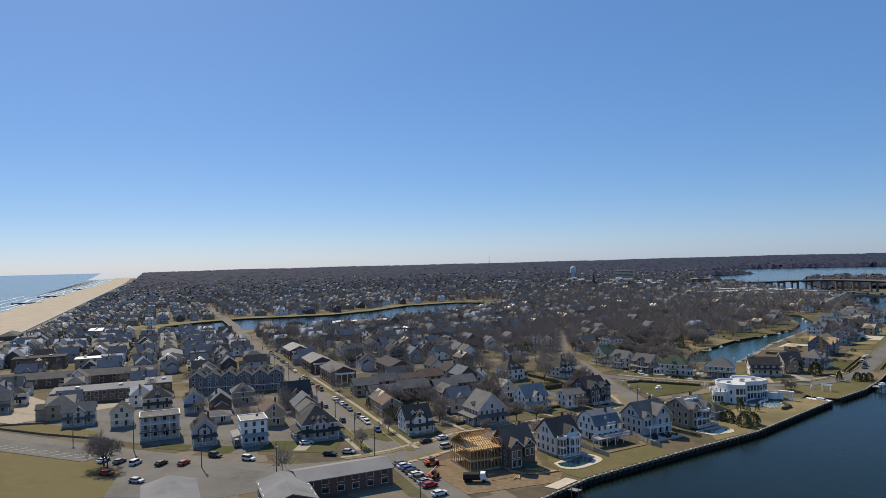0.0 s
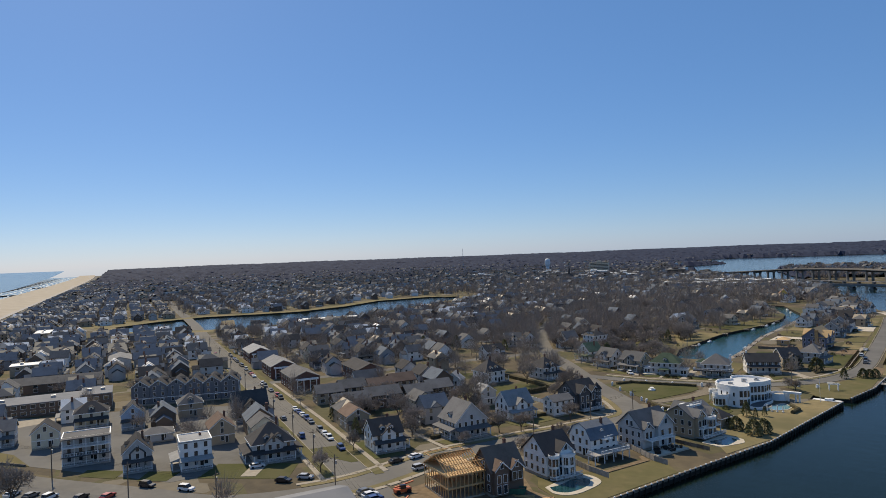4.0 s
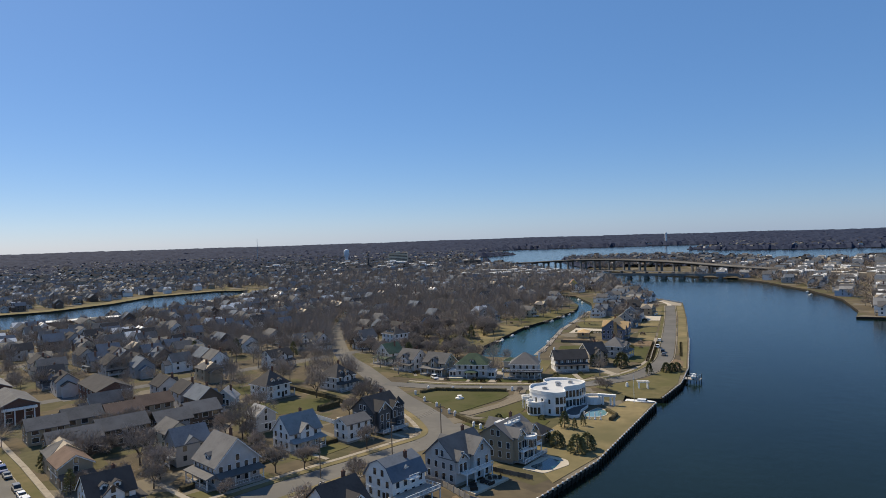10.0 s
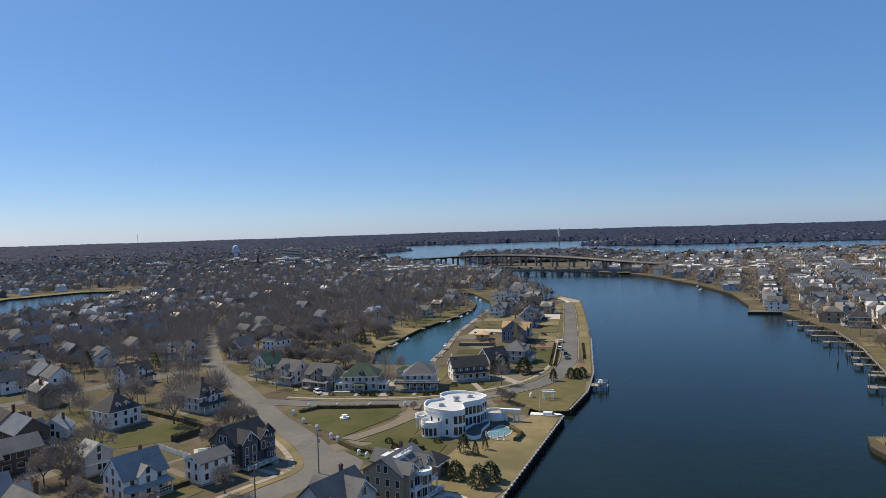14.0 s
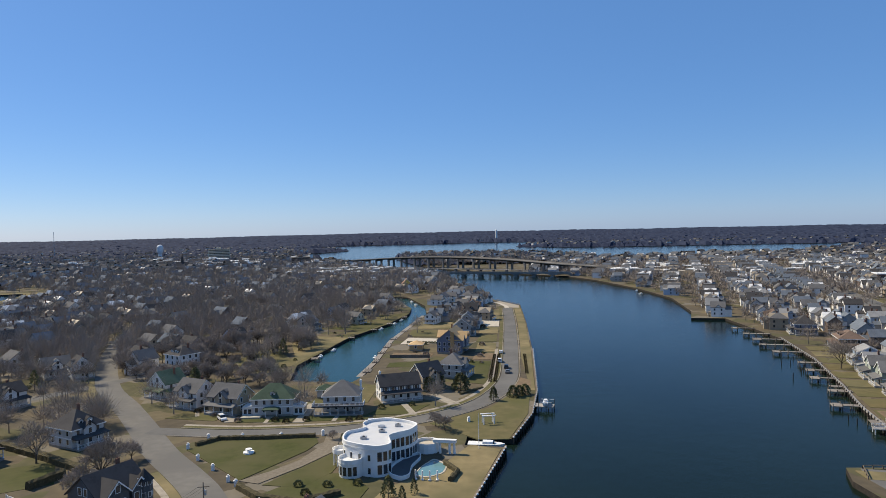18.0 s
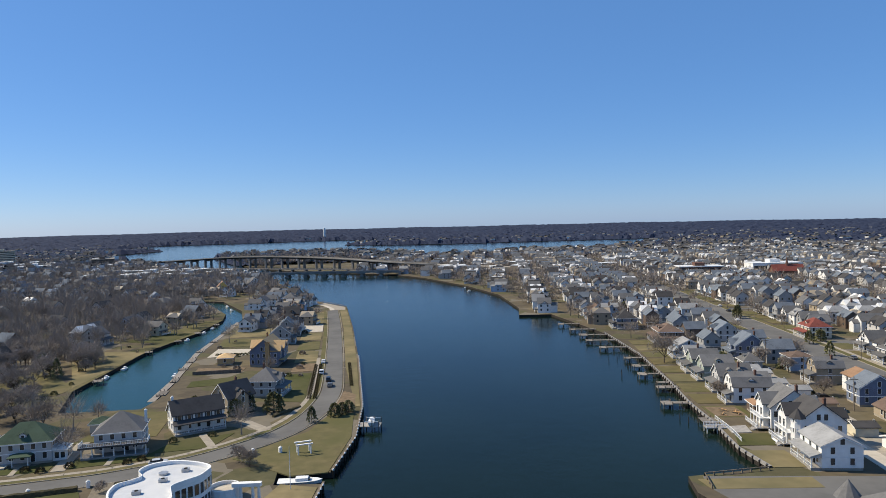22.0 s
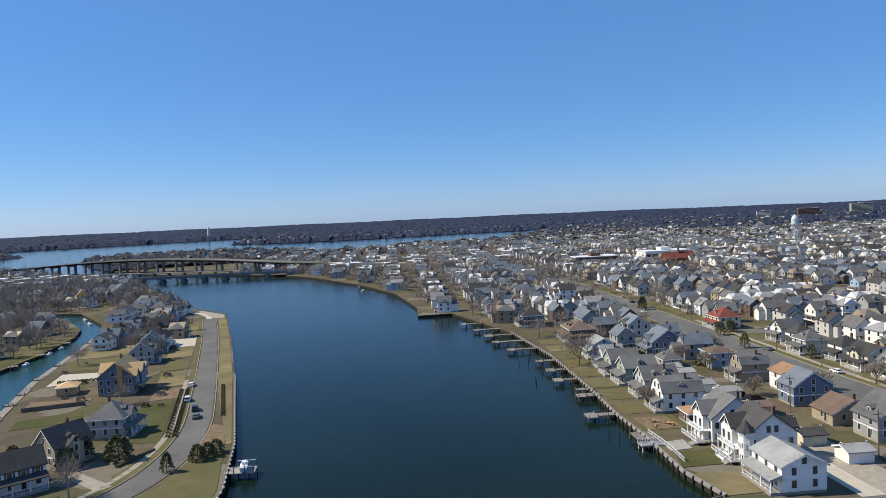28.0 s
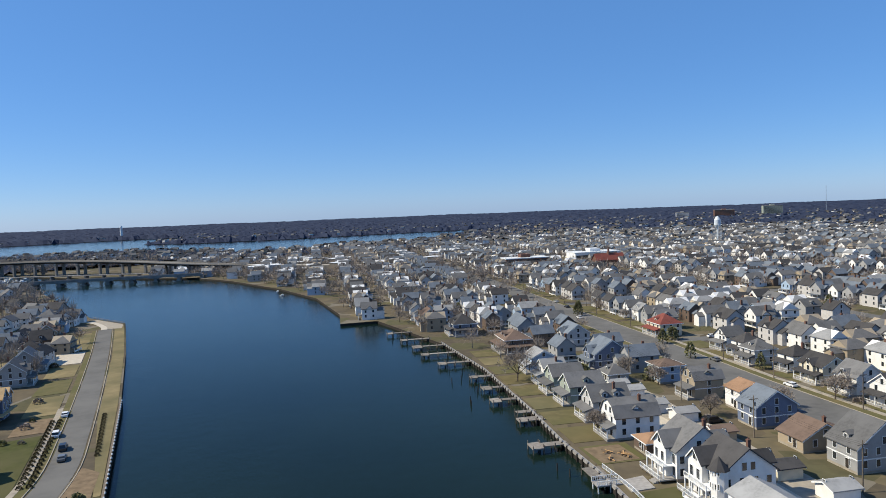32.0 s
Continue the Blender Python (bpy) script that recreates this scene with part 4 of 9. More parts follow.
flat_patch("yard", [(107, 164), (116, 162), (117, 174), (108, 176)], 0.135, M_STRAW, "sandy yard beside the street end", "yard")
flat_patch("building_site", [(-88, 22), (-62, 8), (-46, 30), (-49, 38), (-57, 41), (-66, 52), (-82, 46)], 0.092, M_DIRT, "churned dirt of a building site", "ground")
flat_patch("yard", [(-57, 44), (-47, 37), (-42, 36), (-29, 72), (-36, 82), (-48, 64), (-60, 50)], 0.095, M_LAWN, "dry back lawn above the seawall", "yard")
flat_patch("yard", [(-140, 40), (-116, 38), (-106, 52), (-122, 64)], 0.07, M_GREEN, "corner lawn of a white house", "yard")
flat_patch("yard", [(-146, 6), (-122, 18), (-130, 30), (-152, 18)], 0.07, M_GREEN, "front lawn at the crossing", "yard")
flat_patch("yard", [(-150, 150), (-118, 168), (-108, 152), (-138, 132)], 0.07, M_GREEN, "green side lawn", "yard")
flat_patch("yard", [(-176, 172), (-150, 190), (-142, 178), (-166, 158)], 0.07, M_GREEN, "green lawn between houses", "yard")
flat_patch("yard", [(-90, 128), (-77, 141), (-75, 128), (-82, 116)], 0.07, M_LAWN, "lawn at the road bend", "yard")
for k in range(9):
    p, q = 8 + k * 15, 20 + k * 15
    flat_patch("yard", [right_xy(p, -74), right_xy(p, -62), right_xy(q, -62), right_xy(q, -74)], 0.1, (M_LAWN, M_PARK, M_LAWN, M_STRAW)[k % 4], "small waterfront back yard", "yard")
for k in range(22):
    p, q = -40 + k * 19, -26 + k * 19
    if not 122 < (p + q) / 2 < 150 and not 240 < (p + q) / 2 < 264:
        flat_patch("yard", [right_xy(p, 13), right_xy(p, 22), right_xy(q, 22), right_xy(q, 13)], 0.1, (M_LAWN, M_PARK, M_LAWN)[k % 3], "front yard along the avenue", "yard")
flat_patch("end_strip", [(86, 161.6), (111, 156.6), (109.5, 150.6), (86, 155.6)], 0.18, M_STRAW, "grass strip at the street end", "grass")
flat_patch("patio", [(114.8, 195.3), (120.5, 194.9), (118.3, 188.7), (112.9, 189.6)], 0.2, M_GREYDECK, "grey patio above the bulkhead", "patio")
flat_patch("pier_deck", [(86, 156), (88, 163), (175, 141), (160, 60), (96, 60)], 0.14, M_ASPHALT, "asphalt street end beside the water", "road")

# ---- houses seen close, street by street ----
TL, TR, TF, TB = -31.2, 148.8, 66, 58.8  # fronts to the left street, its other side, the front road, the beach side
G_ROW = "houses along the waterfront"


def circle(x, y, r, n=20):
    return [(x + r * math.cos(k * math.tau / n), y + r * math.sin(k * math.tau / n)) for k in range(n)]


def railing(e, x0, x1, y, z, at=None):
    """A white balustrade along local x."""
    g = Geo().box(x0, x1, y - 0.05, y + 0.05, z + 0.9, z + 1.0).box(x0, x1, y - 0.03, y + 0.03, z + 0.08, z + 0.16)
    n = max(2, int((x1 - x0) / 0.4))
    for i in range(n + 1):
        x = x0 + (x1 - x0) * i / n
        r = 0.07 if i % 5 == 0 else 0.03
        g.box(x - r, x + r, y - r, y + r, z, z + 0.95)
    part("railing", g, M_TRIM, e, "", at)


def shore_house(x, y, turn, w, d, wall, roofm, label, gables=((-0.26, 0.4), (0.25, 0.36)), storeys=3, pitch=0.85, deck=3.2, balcony=True, turret=0.0, bays=()):
    """A tall waterfront house: ridge along the shore, gables and decks to the water, bands of windows."""
    e = thing("house", pose(x, y, 0, 0, 0, turn), label, "house", G_ROW)
    FOOT.append((x, y, (w + d) * 0.3))
    wm, rm = WALLS[wall], ROOFS[roofm]
    base, fh = 0.8, 2.6
    h = base + (storeys - 1) * fh + 0.7
    part("foundation", Geo().box(-w / 2 + 0.05, w / 2 - 0.05, -d / 2 + 0.05, d / 2 - 0.05, -0.1, base), M_CONCRETE, e)
    part("wall", Geo().box(-w / 2, w / 2, -d / 2, d / 2, base, h).join(gable_fill(w, d, h, pitch, False)), wm, e)
    part("roof", roof_gable(w, d, h, pitch, 0.5, False), rm, e)
    for s in (0, 180):
        m = pose(0, 0, 0, 0, 0, s)
        for i, (q, k) in enumerate(gables if s == 0 else ((-0.1, 0.36),)):
            gw, out = w * k, (1.3 if i == 0 else 0.8)
            ln = d / 2 + out
            z = h + (0.5 if i == 0 else 0.1)
            mm = m @ pose(q * w, -d / 2 - out + ln / 2, 0)
            bay = part("gable_bay", Geo().box(-gw / 2, gw / 2, -ln / 2, ln / 2 - 0.4, base if i == 0 else base + fh, z).join(gable_fill(gw, ln - 0.2, z, 0.95)), wm, e, "", mm)
            part("bay_roof", roof_gable(gw, ln, z, 0.95, 0.4), rm, bay)
            part("bargeboard", Geo().add([(-gw / 2 - 0.4, -ln / 2 - 0.45, z - 0.55), (0, -ln / 2 - 0.45, z + gw * 0.475 - 0.15), (gw / 2 + 0.4, -ln / 2 - 0.45, z - 0.55), (gw / 2 + 0.4, -ln / 2 - 0.45, z - 0.2), (0, -ln / 2 - 0.45, z + gw * 0.475 + 0.25), (-gw / 2 - 0.4, -ln / 2 - 0.45, z - 0.2)],
                                           [(0, 1, 4, 5), (1, 2, 3, 4)]), M_TRIM, bay)
            part("window", WIN["n"], None, bay, "", pose(0, -ln / 2 - 0.01, z + 0.15))
            for fl in range(storeys - 1):
                if i == 0 or fl:
                    for q2 in (-0.24, 0.24):
                        part("window", WIN["t"], None, bay, "", pose(q2 * gw, -ln / 2 - 0.01, base + fl * fh + 0.35))
        for fl in range(storeys - 1):
            n = int(w / 2.1)
            for i in range(n):
                xx = (i - (n - 1) / 2) * w / n
                if s == 0 and any(abs(xx - g0 * w) < g1 * w / 2 + 0.3 for g0, g1 in gables):
                    continue
                part("window", WIN["t" if s == 0 else "n"], None, e, "", m @ pose(xx, -d / 2 - 0.01, base + fl * fh + 0.4))
        for fl in range(storeys):
            n = int(d / 2.4) if fl < storeys - 1 else 2
            for i in range(n):
                part("window", WIN["n"], None, e, "", pose(0, 0, 0, 0, 0, 90 + s) @ pose((i - (n - 1) / 2) * (d / n if fl < storeys - 1 else 1.8), -w / 2 - 0.01, base + fl * fh + (0.6 if fl < storeys - 1 else 0.9)))
    if deck:
        dk = part("deck", Geo().box(-w / 2 + 0.3, w / 2 - 0.3, -d / 2 - 1.3 - deck, -d / 2 + 0.1, base - 0.25, base), M_GREYDECK, e)
        railing(dk, -w / 2 + 0.3, w / 2 - 0.3, -d / 2 - 1.25 - deck, base)
        for i in range(5):
            part("post", Geo().box(-0.1, 0.1, -0.1, 0.1, -0.1, base - 0.25), M_TIMBER, dk, "", pose(-w / 2 + 0.6 + i * (w - 1.2) / 4, -d / 2 - 1.0 - deck, 0))
        part("steps", Geo().box(-1, 1, -0.6, 0, 0, 0.5).box(-1, 1, -1.1, -0.6, 0, 0.25), M_GREYDECK, dk, "", pose(w * 0.3, -d / 2 - 1.3 - deck, 0))
    if balcony:
        zb = base + fh
        bl = part("balcony", Geo().box(-w * 0.4, w * 0.4, -d / 2 - 2.6, -d / 2, zb - 0.2, zb), M_TRIM, e)
        railing(bl, -w * 0.4, w * 0.4, -d / 2 - 2.55, zb)
        for i in range(4):
            part("post", POST, None, bl, "", pose(-w * 0.38 + i * w * 0.76 / 3, -d / 2 - 2.45, base - 0.1))
    for q, r, floors in bays:  # stacked round bays with white bands, a railed balcony on top
        zb = base + floors * fh
        by = part("round_bay", lathe([(r, -0.1), (r, zb)], 16), wm, e, "", pose(q * w, -d / 2 - 1.2, 0))
        part("balcony_floor", Geo().prism(circle(0, 0, r + 0.25, 16), zb, zb + 0.18), M_TRIM, by)
        part("balcony_rail", ring(circle(0, 0, r + 0.2, 16), circle(0, 0, r + 0.1, 16), zb + 0.18, zb + 0.75), M_TRIM, by)
        for fl in range(floors):
            part("band", ring(circle(0, 0, r + 0.06, 16), circle(0, 0, r, 16), base + fl * fh - 0.1, base + fl * fh + 0.2), M_TRIM, by)
            for a in (-90, -48, -132, -6, -174):
                part("window", WIN["t"], None, by, "", pose(r * 0.985 * math.cos(radians(a)), r * 0.985 * math.sin(radians(a)), base + fl * fh + 0.35, 0, 0, a + 90))
    if turret:
        tx = turret * w / 2
        tw = part("turret", lathe([(1.7, 0), (1.7, h + 0.8)], 8), wm, e, "", pose(tx, -d / 2, 0))
        part("turret_roof", lathe([(2.1, h + 0.75), (0.05, h + 3.2)], 8), rm, tw)
        for fl in range(storeys):
            for a in (-90, -45, -135):
                part("window", WIN["s"], None, tw, "", pose(1.6 * math.cos(radians(a)), 1.6 * math.sin(radians(a)), base + fl * fh + 0.6, 0, 0, a + 90))
    stack(e, w * 0.3, d * 0.12, h, h + d / 2 * pitch + 1.1)
    return e


# waterfront row
shore_house(-65.3, 38, 62, 9.5, 9, "brown", "brown", "unfinished brown shingled house with steep cross gables", pitch=1.05, deck=0, balcony=False)
shore_house(-60, 57, 64, 9.6, 10, "white", "dark", "white three-storey shore house with round bays", gables=((0.1, 0.44),), bays=((0.12, 2.3, 2), (-0.32, 1.3, 2)), deck=2.6, balcony=False)
gm = house(-55.4, 78.5, -26, 10.4, 11.5, 2, "gambrel", "white", "blue", porches=(), dormers=1, label="white gambrel shore house on tall posts with raised decks", step=2.2, base=0.8)
dk = part("deck", Geo().box(4.6, 9.6, -5.6, 5.4, 2.5, 2.75).box(6.4, 9.6, -8.2, -5.6, 2.5, 2.75), M_GREYDECK, gm, "grey raised deck")
railing(dk, -5.6, 5.4, 0, 2.75, pose(9.5, 0, 0, 0, 0, 90))
railing(dk, 4.7, 9.5, 5.3, 2.75)
railing(dk, 6.4, 9.5, -8.1, 2.75)
for px in (6.6, 9.4):
    for py in (-8.0, -4.5, -1, 2.5, 5.2):
        part("post", Geo().box(-0.12, 0.12, -0.12, 0.12, -0.1, 2.5), M_TRIM, dk, "", pose(px, py, 0))
part("balcony", Geo().box(4.6, 6.6, -1.6, 1.8, 5.6, 5.8), M_TRIM, gm)
railing(gm, -1.6, 1.8, 0, 5.8, pose(6.5, 0, 0, 0, 0, 90))
shore_house(-45, 94.5, 64.6, 12.6, 10, "pale", "grey", "pale grey shore house with wide white balconies", gables=((0.2, 0.52), (-0.34, 0.26)), deck=0)
w6 = shore_house(-36, 114, 70, 12.4, 10.5, "tan", "grey", "tall tan shore house with a roof deck", gables=((-0.3, 0.3), (0.3, 0.3)), bays=((0.0, 2.2, 2),), pitch=0.6, deck=2.4)
part("roof_deck", Geo().box(-3.4, -0.4, -2.2, 2.2, 8.3, 9.6).box(0.4, 3.2, -2.0, 2.0, 8.3, 9.4), M_FLATROOF, w6, "white membrane roof decks")
railing(w6, -3.4, 3.2, -2.2, 9.4)
house(-30.5, 128, 70, 7, 7, 1, "hip", "tan", "dark", 0.8, True, (), 0, False, label="low tan garage with dark hip roof", name="garage")
# behind the front road
house(-117, 54.8, TB, 11, 10, 2, "gable", "white", "dark", 0.85, False, ("f", "r"), 2, True, 5, step=2.6, label="white corner house with dark wraparound porch")
house(-103, 80.5, 63, 13.5, 13, 2, "gable", "pale", "grey", 0.95, True, ("f", "l"), 1, True, step=2.0, label="large pale house with a broad grey gable and glazed porches")
house(-98.5, 109, 63, 12, 10, 2, "gable", "white", "light", 0.95, False, ("f",), 0, True, 5, step=2.6, label="white house with several grey gables and a porch")
house(-85.5, 119.5, 63, 10, 7, 2, "gable", "white", "grey", 0.5, False, (), 0, False, label="white two-storey wing with grey roof", step=2.6)
shore_house(-83, 132.5, TF, 11.5, 10, "dark", "dark", "charcoal shingled house with white window frames", gables=((-0.2, 0.45), (0.3, 0.34)), pitch=0.8, deck=2.6, balcony=False, turret=0.9)
house(-141.5, 164.5, TF, 12, 12, 2, "hip", "white", "dark", 0.95, True, ("r",), 2, True, label="white square house with dark dormered hip roof", step=3)
house(-122, 184, TF, 11, 12, 2, "hip", "pale", "dark", 0.9, True, ("f",), 2, True, 4, label="pale house with dark dormered roof", step=3)
house(-174, 224, TF, 14, 9, 2, "gable", "white", "dark", 0.7, False, ("f",), 1, True, 5, label="long white house with dark gables")
house(-119, 122, 63, 8, 7, 2, "gable", "pale", "light", 0.7, True, (), 0, False, label="small pale weathered barn-like house")
house(-152, 150.5, 20, 9, 8, 1, "gable", "white", "light", 0.8, True, (), 0, True, label="low white cottage with pale roof")
house(-142.5, 69.5, TB, 9, 12, 2, "gable", "tan", "brown", 0.6, True, ("f",), 0, False, label="tan shingled house with brown roof")
house(-189, 277, 45, 12, 9, 2, "gable", "white", "grey", 0.7, False, ("f",), 1, True, 4, label="white house with grey roof at the side street")
house(-176, 274, 45, 9, 9, 2, "gable", "white", "dark", 0.9, True, ("f",), 1, True, label="white house with a steep black gable")
# round the curve
house(-121.5, 241, -30, 11, 10, 2, "gable", "white", "green", 0.8, True, ("f", "r"), 0, True, label="white house at the curve with mossy roof", step=3)
house(-136, 285, -30, 12, 11, 3, "hip", "white", "dark", 0.7, True, ("f",), 2, True, label="tall white house behind the curve", step=3)
house(-105, 227, -25, 12, 10, 2, "gable", "white", "grey", 0.8, False, ("f",), 1, True, 5, label="white house with grey gables and porch", step=3)
house(-89, 219, -18, 13, 10, 2, "gable", "tan", "grey", 0.8, False, ("f",), 1, True, 5, label="tan house with grey gables and deep porch", step=3)
gh = house(-73, 217, 4, 15, 11, 2, "hip", "pale", "green", 0.85, True, (), 1, False, 0, label="pale house with weathered green tile roof", step=2.4)
for sx in (-1, 1):
    sr = part("sunroom", Geo().box(-1.7, 1.7, -2.6, 2.6, -0.1, 2.7), WALLS["white"], gh, "", pose(sx * 8.4, -1.4, 0))
    part("sunroom_roof", Geo().add([(-2.0, -3, 2.7), (2.0, -3, 2.7), (2.0, 3, 2.7), (-2.0, 3, 2.7), (-2.0 if sx > 0 else -1.4, -3, 3.6 if sx > 0 else 2.9), (1.4 if sx > 0 else 2.0, -3, 2.9 if sx > 0 else 3.6), (1.4 if sx > 0 else 2.0, 3, 2.9 if sx > 0 else 3.6), (-2.0 if sx > 0 else -1.4, 3, 3.6 if sx > 0 else 2.9)],
                                   [(3, 2, 1, 0), (4, 5, 6, 7), (0, 1, 5, 4), (1, 2, 6, 5), (2, 3, 7, 6), (3, 0, 4, 7)]), M_FLATROOF, sr, "white awning roof")
    glaze(sr, 3.4, pose(0, -2.6, 0), 0.7, "n", 1.2)
    glaze(sr, 5.2, pose(sx * 1.7, 0, 0, 0, 0, 90 * sx), 0.7, "n", 1.4)
ep = part("entry_porch", Geo().box(-1.9, 1.9, -7.2, -5, -0.1, 0.4), M_CONCRETE, gh)
part("entry_roof", roof_hip(4.4, 2.6, 2.9, 0.5).turned(pose(0, -6.1, 0)), ROOFS["green"], ep)
for q in (-1.8, 1.8):
    part("post", POST, None, ep, "", pose(q, -7.0, 0.3))
part("front_terrace", Geo().box(-9.8, -3.4, -7.6, -4.8, -0.1, 0.5), M_PALE, gh, "pale paved terrace")
bh = house(-51, 221, 4, 13, 12, 2, "hip", "pale", "grey", 0.8, True, (), 0, False, label="pale house with grey hip roof and balcony porch", step=2.4)
bp = part("porch", Geo().box(-8.4, 7.6, -9.2, -5.4, -0.1, 0.6), M_GREYDECK, bh)
part("porch_roof", Geo().box(-8.8, 8.0, -9.6, -5.4, 3.1, 3.4).box(-8.9, 8.1, -9.7, -9.6, 3.0, 3.5), ROOFS["dark"], bp)
for k in range(7):
    part("post", POST, None, bp, "", pose(-8.2 + k * 2.6, -9.0, 0.6))
railing(bp, -8.7, 7.9, -9.5, 3.4)
railing(bp, -4.1, 0, 0, 3.4, pose(-8.7, -5.4, 0, 0, 0, 90))
railing(bp, -4.1, 0, 0, 3.4, pose(7.9, -5.4, 0, 0, 0, 90))
stack(bh, 5.9, 2.0, 0, 9.4, M_STUCCO)
ch = house(-34, 235, 22, 16, 9, 2, "gable", "white", "dark", 0.8, False, ("f",), 0, False, label="white colonial with black shutters and dark roof", step=2.6)
for k in range(5):
    for q in (-0.85, 0.85):
        part("shutter", Geo().box(-0.22, 0.22, -0.06, 0.0, 0, 1.6), WALLS["dark"], ch, "", pose((k - 2) * 2.76 + q, -4.06, 3.9))
stack(ch, -6.4, 0.6, 0, 10.2, M_STUCCO)
house(-61, 238, 3, 6, 6, 1, "hip", "pale", "green", 0.6, True, (), 0, False, label="small garage with green roof", name="garage")
house(-25, 251, 40, 11, 10, 2, "gable", "tan", "dark", 0.9, False, (), 1, True, 4.5, label="stone-coloured house with steep dark roof", step=3)
house(-16, 272, 75, 12, 11, 2, "hip", "grey", "grey", 0.8, True, ("f",), 1, True, 5, label="grey shingled house with hip roof and porch", step=3)
ph = shore_house(-19, 329, 80, 16, 12, "slate", "ply", "house under construction with bare plywood roof", gables=((0.0, 0.34), (-0.36, 0.26), (0.36, 0.26)), pitch=0.8, deck=0, balcony=False)
part("chimney_frame", Geo().box(-9.2, -7.6, -2.5, -0.9, 0, 10.5).box(-9.35, -7.45, -2.65, -0.75, 10.1, 10.5), M_LUMBER, ph, "tall plywood chimney shaft")
part("scaffold_deck", Geo().box(-7, 7, -8.6, -6.2, 2.6, 2.8), M_PLY, ph)
house(-37.5, 333.5, 88, 8, 7, 1, "hip", "ply", "ply", 0.5, True, (), 0, False, label="unfinished plywood pool house", name="pool_house")
house(-16, 381, 88, 12, 11, 2, "gable", "grey", "grey", 0.8, False, ("f",), 1, True, 5, label="grey house with gables and porch", step=3)
house(-14, 406, 88, 12, 11, 2, "gable", "grey", "blue", 0.8, False, ("f",), 0, True, 5, label="pale house with blue-grey gables", step=3)
house(-15, 432, 88, 10, 10, 2, "hip", "grey", "dark", 0.8, True, ("f",), 1, True, label="grey hip-roofed house on the point")
house(-13, 458, 88, 11, 10, 2, "gable", "brown", "dark", 0.8, True, ("f",), 1, True, label="brown shingled house on the point")
house(-12.5, 484, 88, 11, 10, 2, "gable", "tan", "brown", 0.8, False, ("f",), 1, True, 5, label="tan house near the end of the point")
house(-17, 555, 70, 12, 11, 2, "hip", "tan", "grey", 0.8, True, ("f",), 1, True, label="tan house at the tip of the point")
# left street, both sides
house(-143.5, 31, TB, 14, 13, 2, "hip", "pale", "dark", 0.9, True, ("f", "l", "r"), 2, True, 6, label="large shingled corner house with glazed porches", step=2.6)
house(-192, 64, TB, 14, 11, 2, "gable", "tan", "dark", 1.0, False, ("f", "r"), 1, True, 6, label="tan house with steep dark gables", step=2.8)
house(-158, 14, TB, 10, 11, 3, "flat", "white", "light", porches=("f", "l"), chimney=True, label="white three-storey house with bright flat roof", step=2.6)
house(-173, 4.5, TB, 9, 11, 2, "gable", "pale", "dark", 0.95, True, ("f",), 1, True, 4, label="pale gabled house with a round bay", step=2.8)
g3 = house(-195, 1, TB, 15, 10, 3, "flat", "pale", "grey", porches=("f",), chimney=False, label="pale three-decked guest house with balconies", step=2.6)
for z in (3.3, 6.0):
    bl = part("balcony", Geo().box(-6.7, 6.7, -6.9, -4.5, z - 0.2, z), M_TRIM, g3)
    railing(bl, -6.7, 6.7, -6.85, z)
    for i in range(5):
        part("post", POST, None, bl, "", pose(-6.5 + i * 3.25, -6.7, z))
part("balcony_roof", Geo().box(-6.9, 6.9, -7.1, -4.5, 8.5, 8.8), ROOFS["grey"], g3)
house(-225, 3, TB, 9, 9, 2, "gable", "cream", "dark", 0.8, True, (), 0, False, label="cream gabled house with dark roof", step=2.6)
house(-243, -5, TB, 13, 9, 2, "gable", "pale", "grey", 0.7, False, ("f",), 0, True, 5, label="pale house with grey gables and porch", step=2.8)
house(-223, 34, TB, 9, 10, 2, "gable", "blue", "dark", 0.9, True, ("f",), 1, True, label="narrow blue-grey house with dark gables")
house(-241, 28, TB, 13, 10, 2, "hip", "cream", "dark", 0.8, True, ("f",), 1, False, label="cream house with a white dormer", step=2.8)
house(-218.5, 56, TB, 10, 10, 2, "hip", "tan", "grey", 0.8, True, (), 1, True, label="tan house with a peaked grey roof")
house(-174, 36, TB, 9, 12, 2, "gable", "tan", "brown", 0.8, True, (), 0, True, label="narrow tan house with brown gable")
house(-196, 26, TB, 12, 9, 1, "hip", "pale", "grey", 0.4, True, (), 0, False, label="low pale annex with grey roof")
house(-300, -12, TB, 10, 10, 2, "gable", "tan", "grey", 0.7, False, ("f",), 0, False, label="tan beach house with grey roof")
house(-312, 0, TB, 9, 9, 2, "hip", "white", "dark", 0.7, True, ("f",), 0, False, label="white beach house with dark roof")
house(-322, -22, TB, 9, 10, 2, "gable", "grey", "dark", 0.7, True, (), 0, False, label="grey beach house with dark gable")



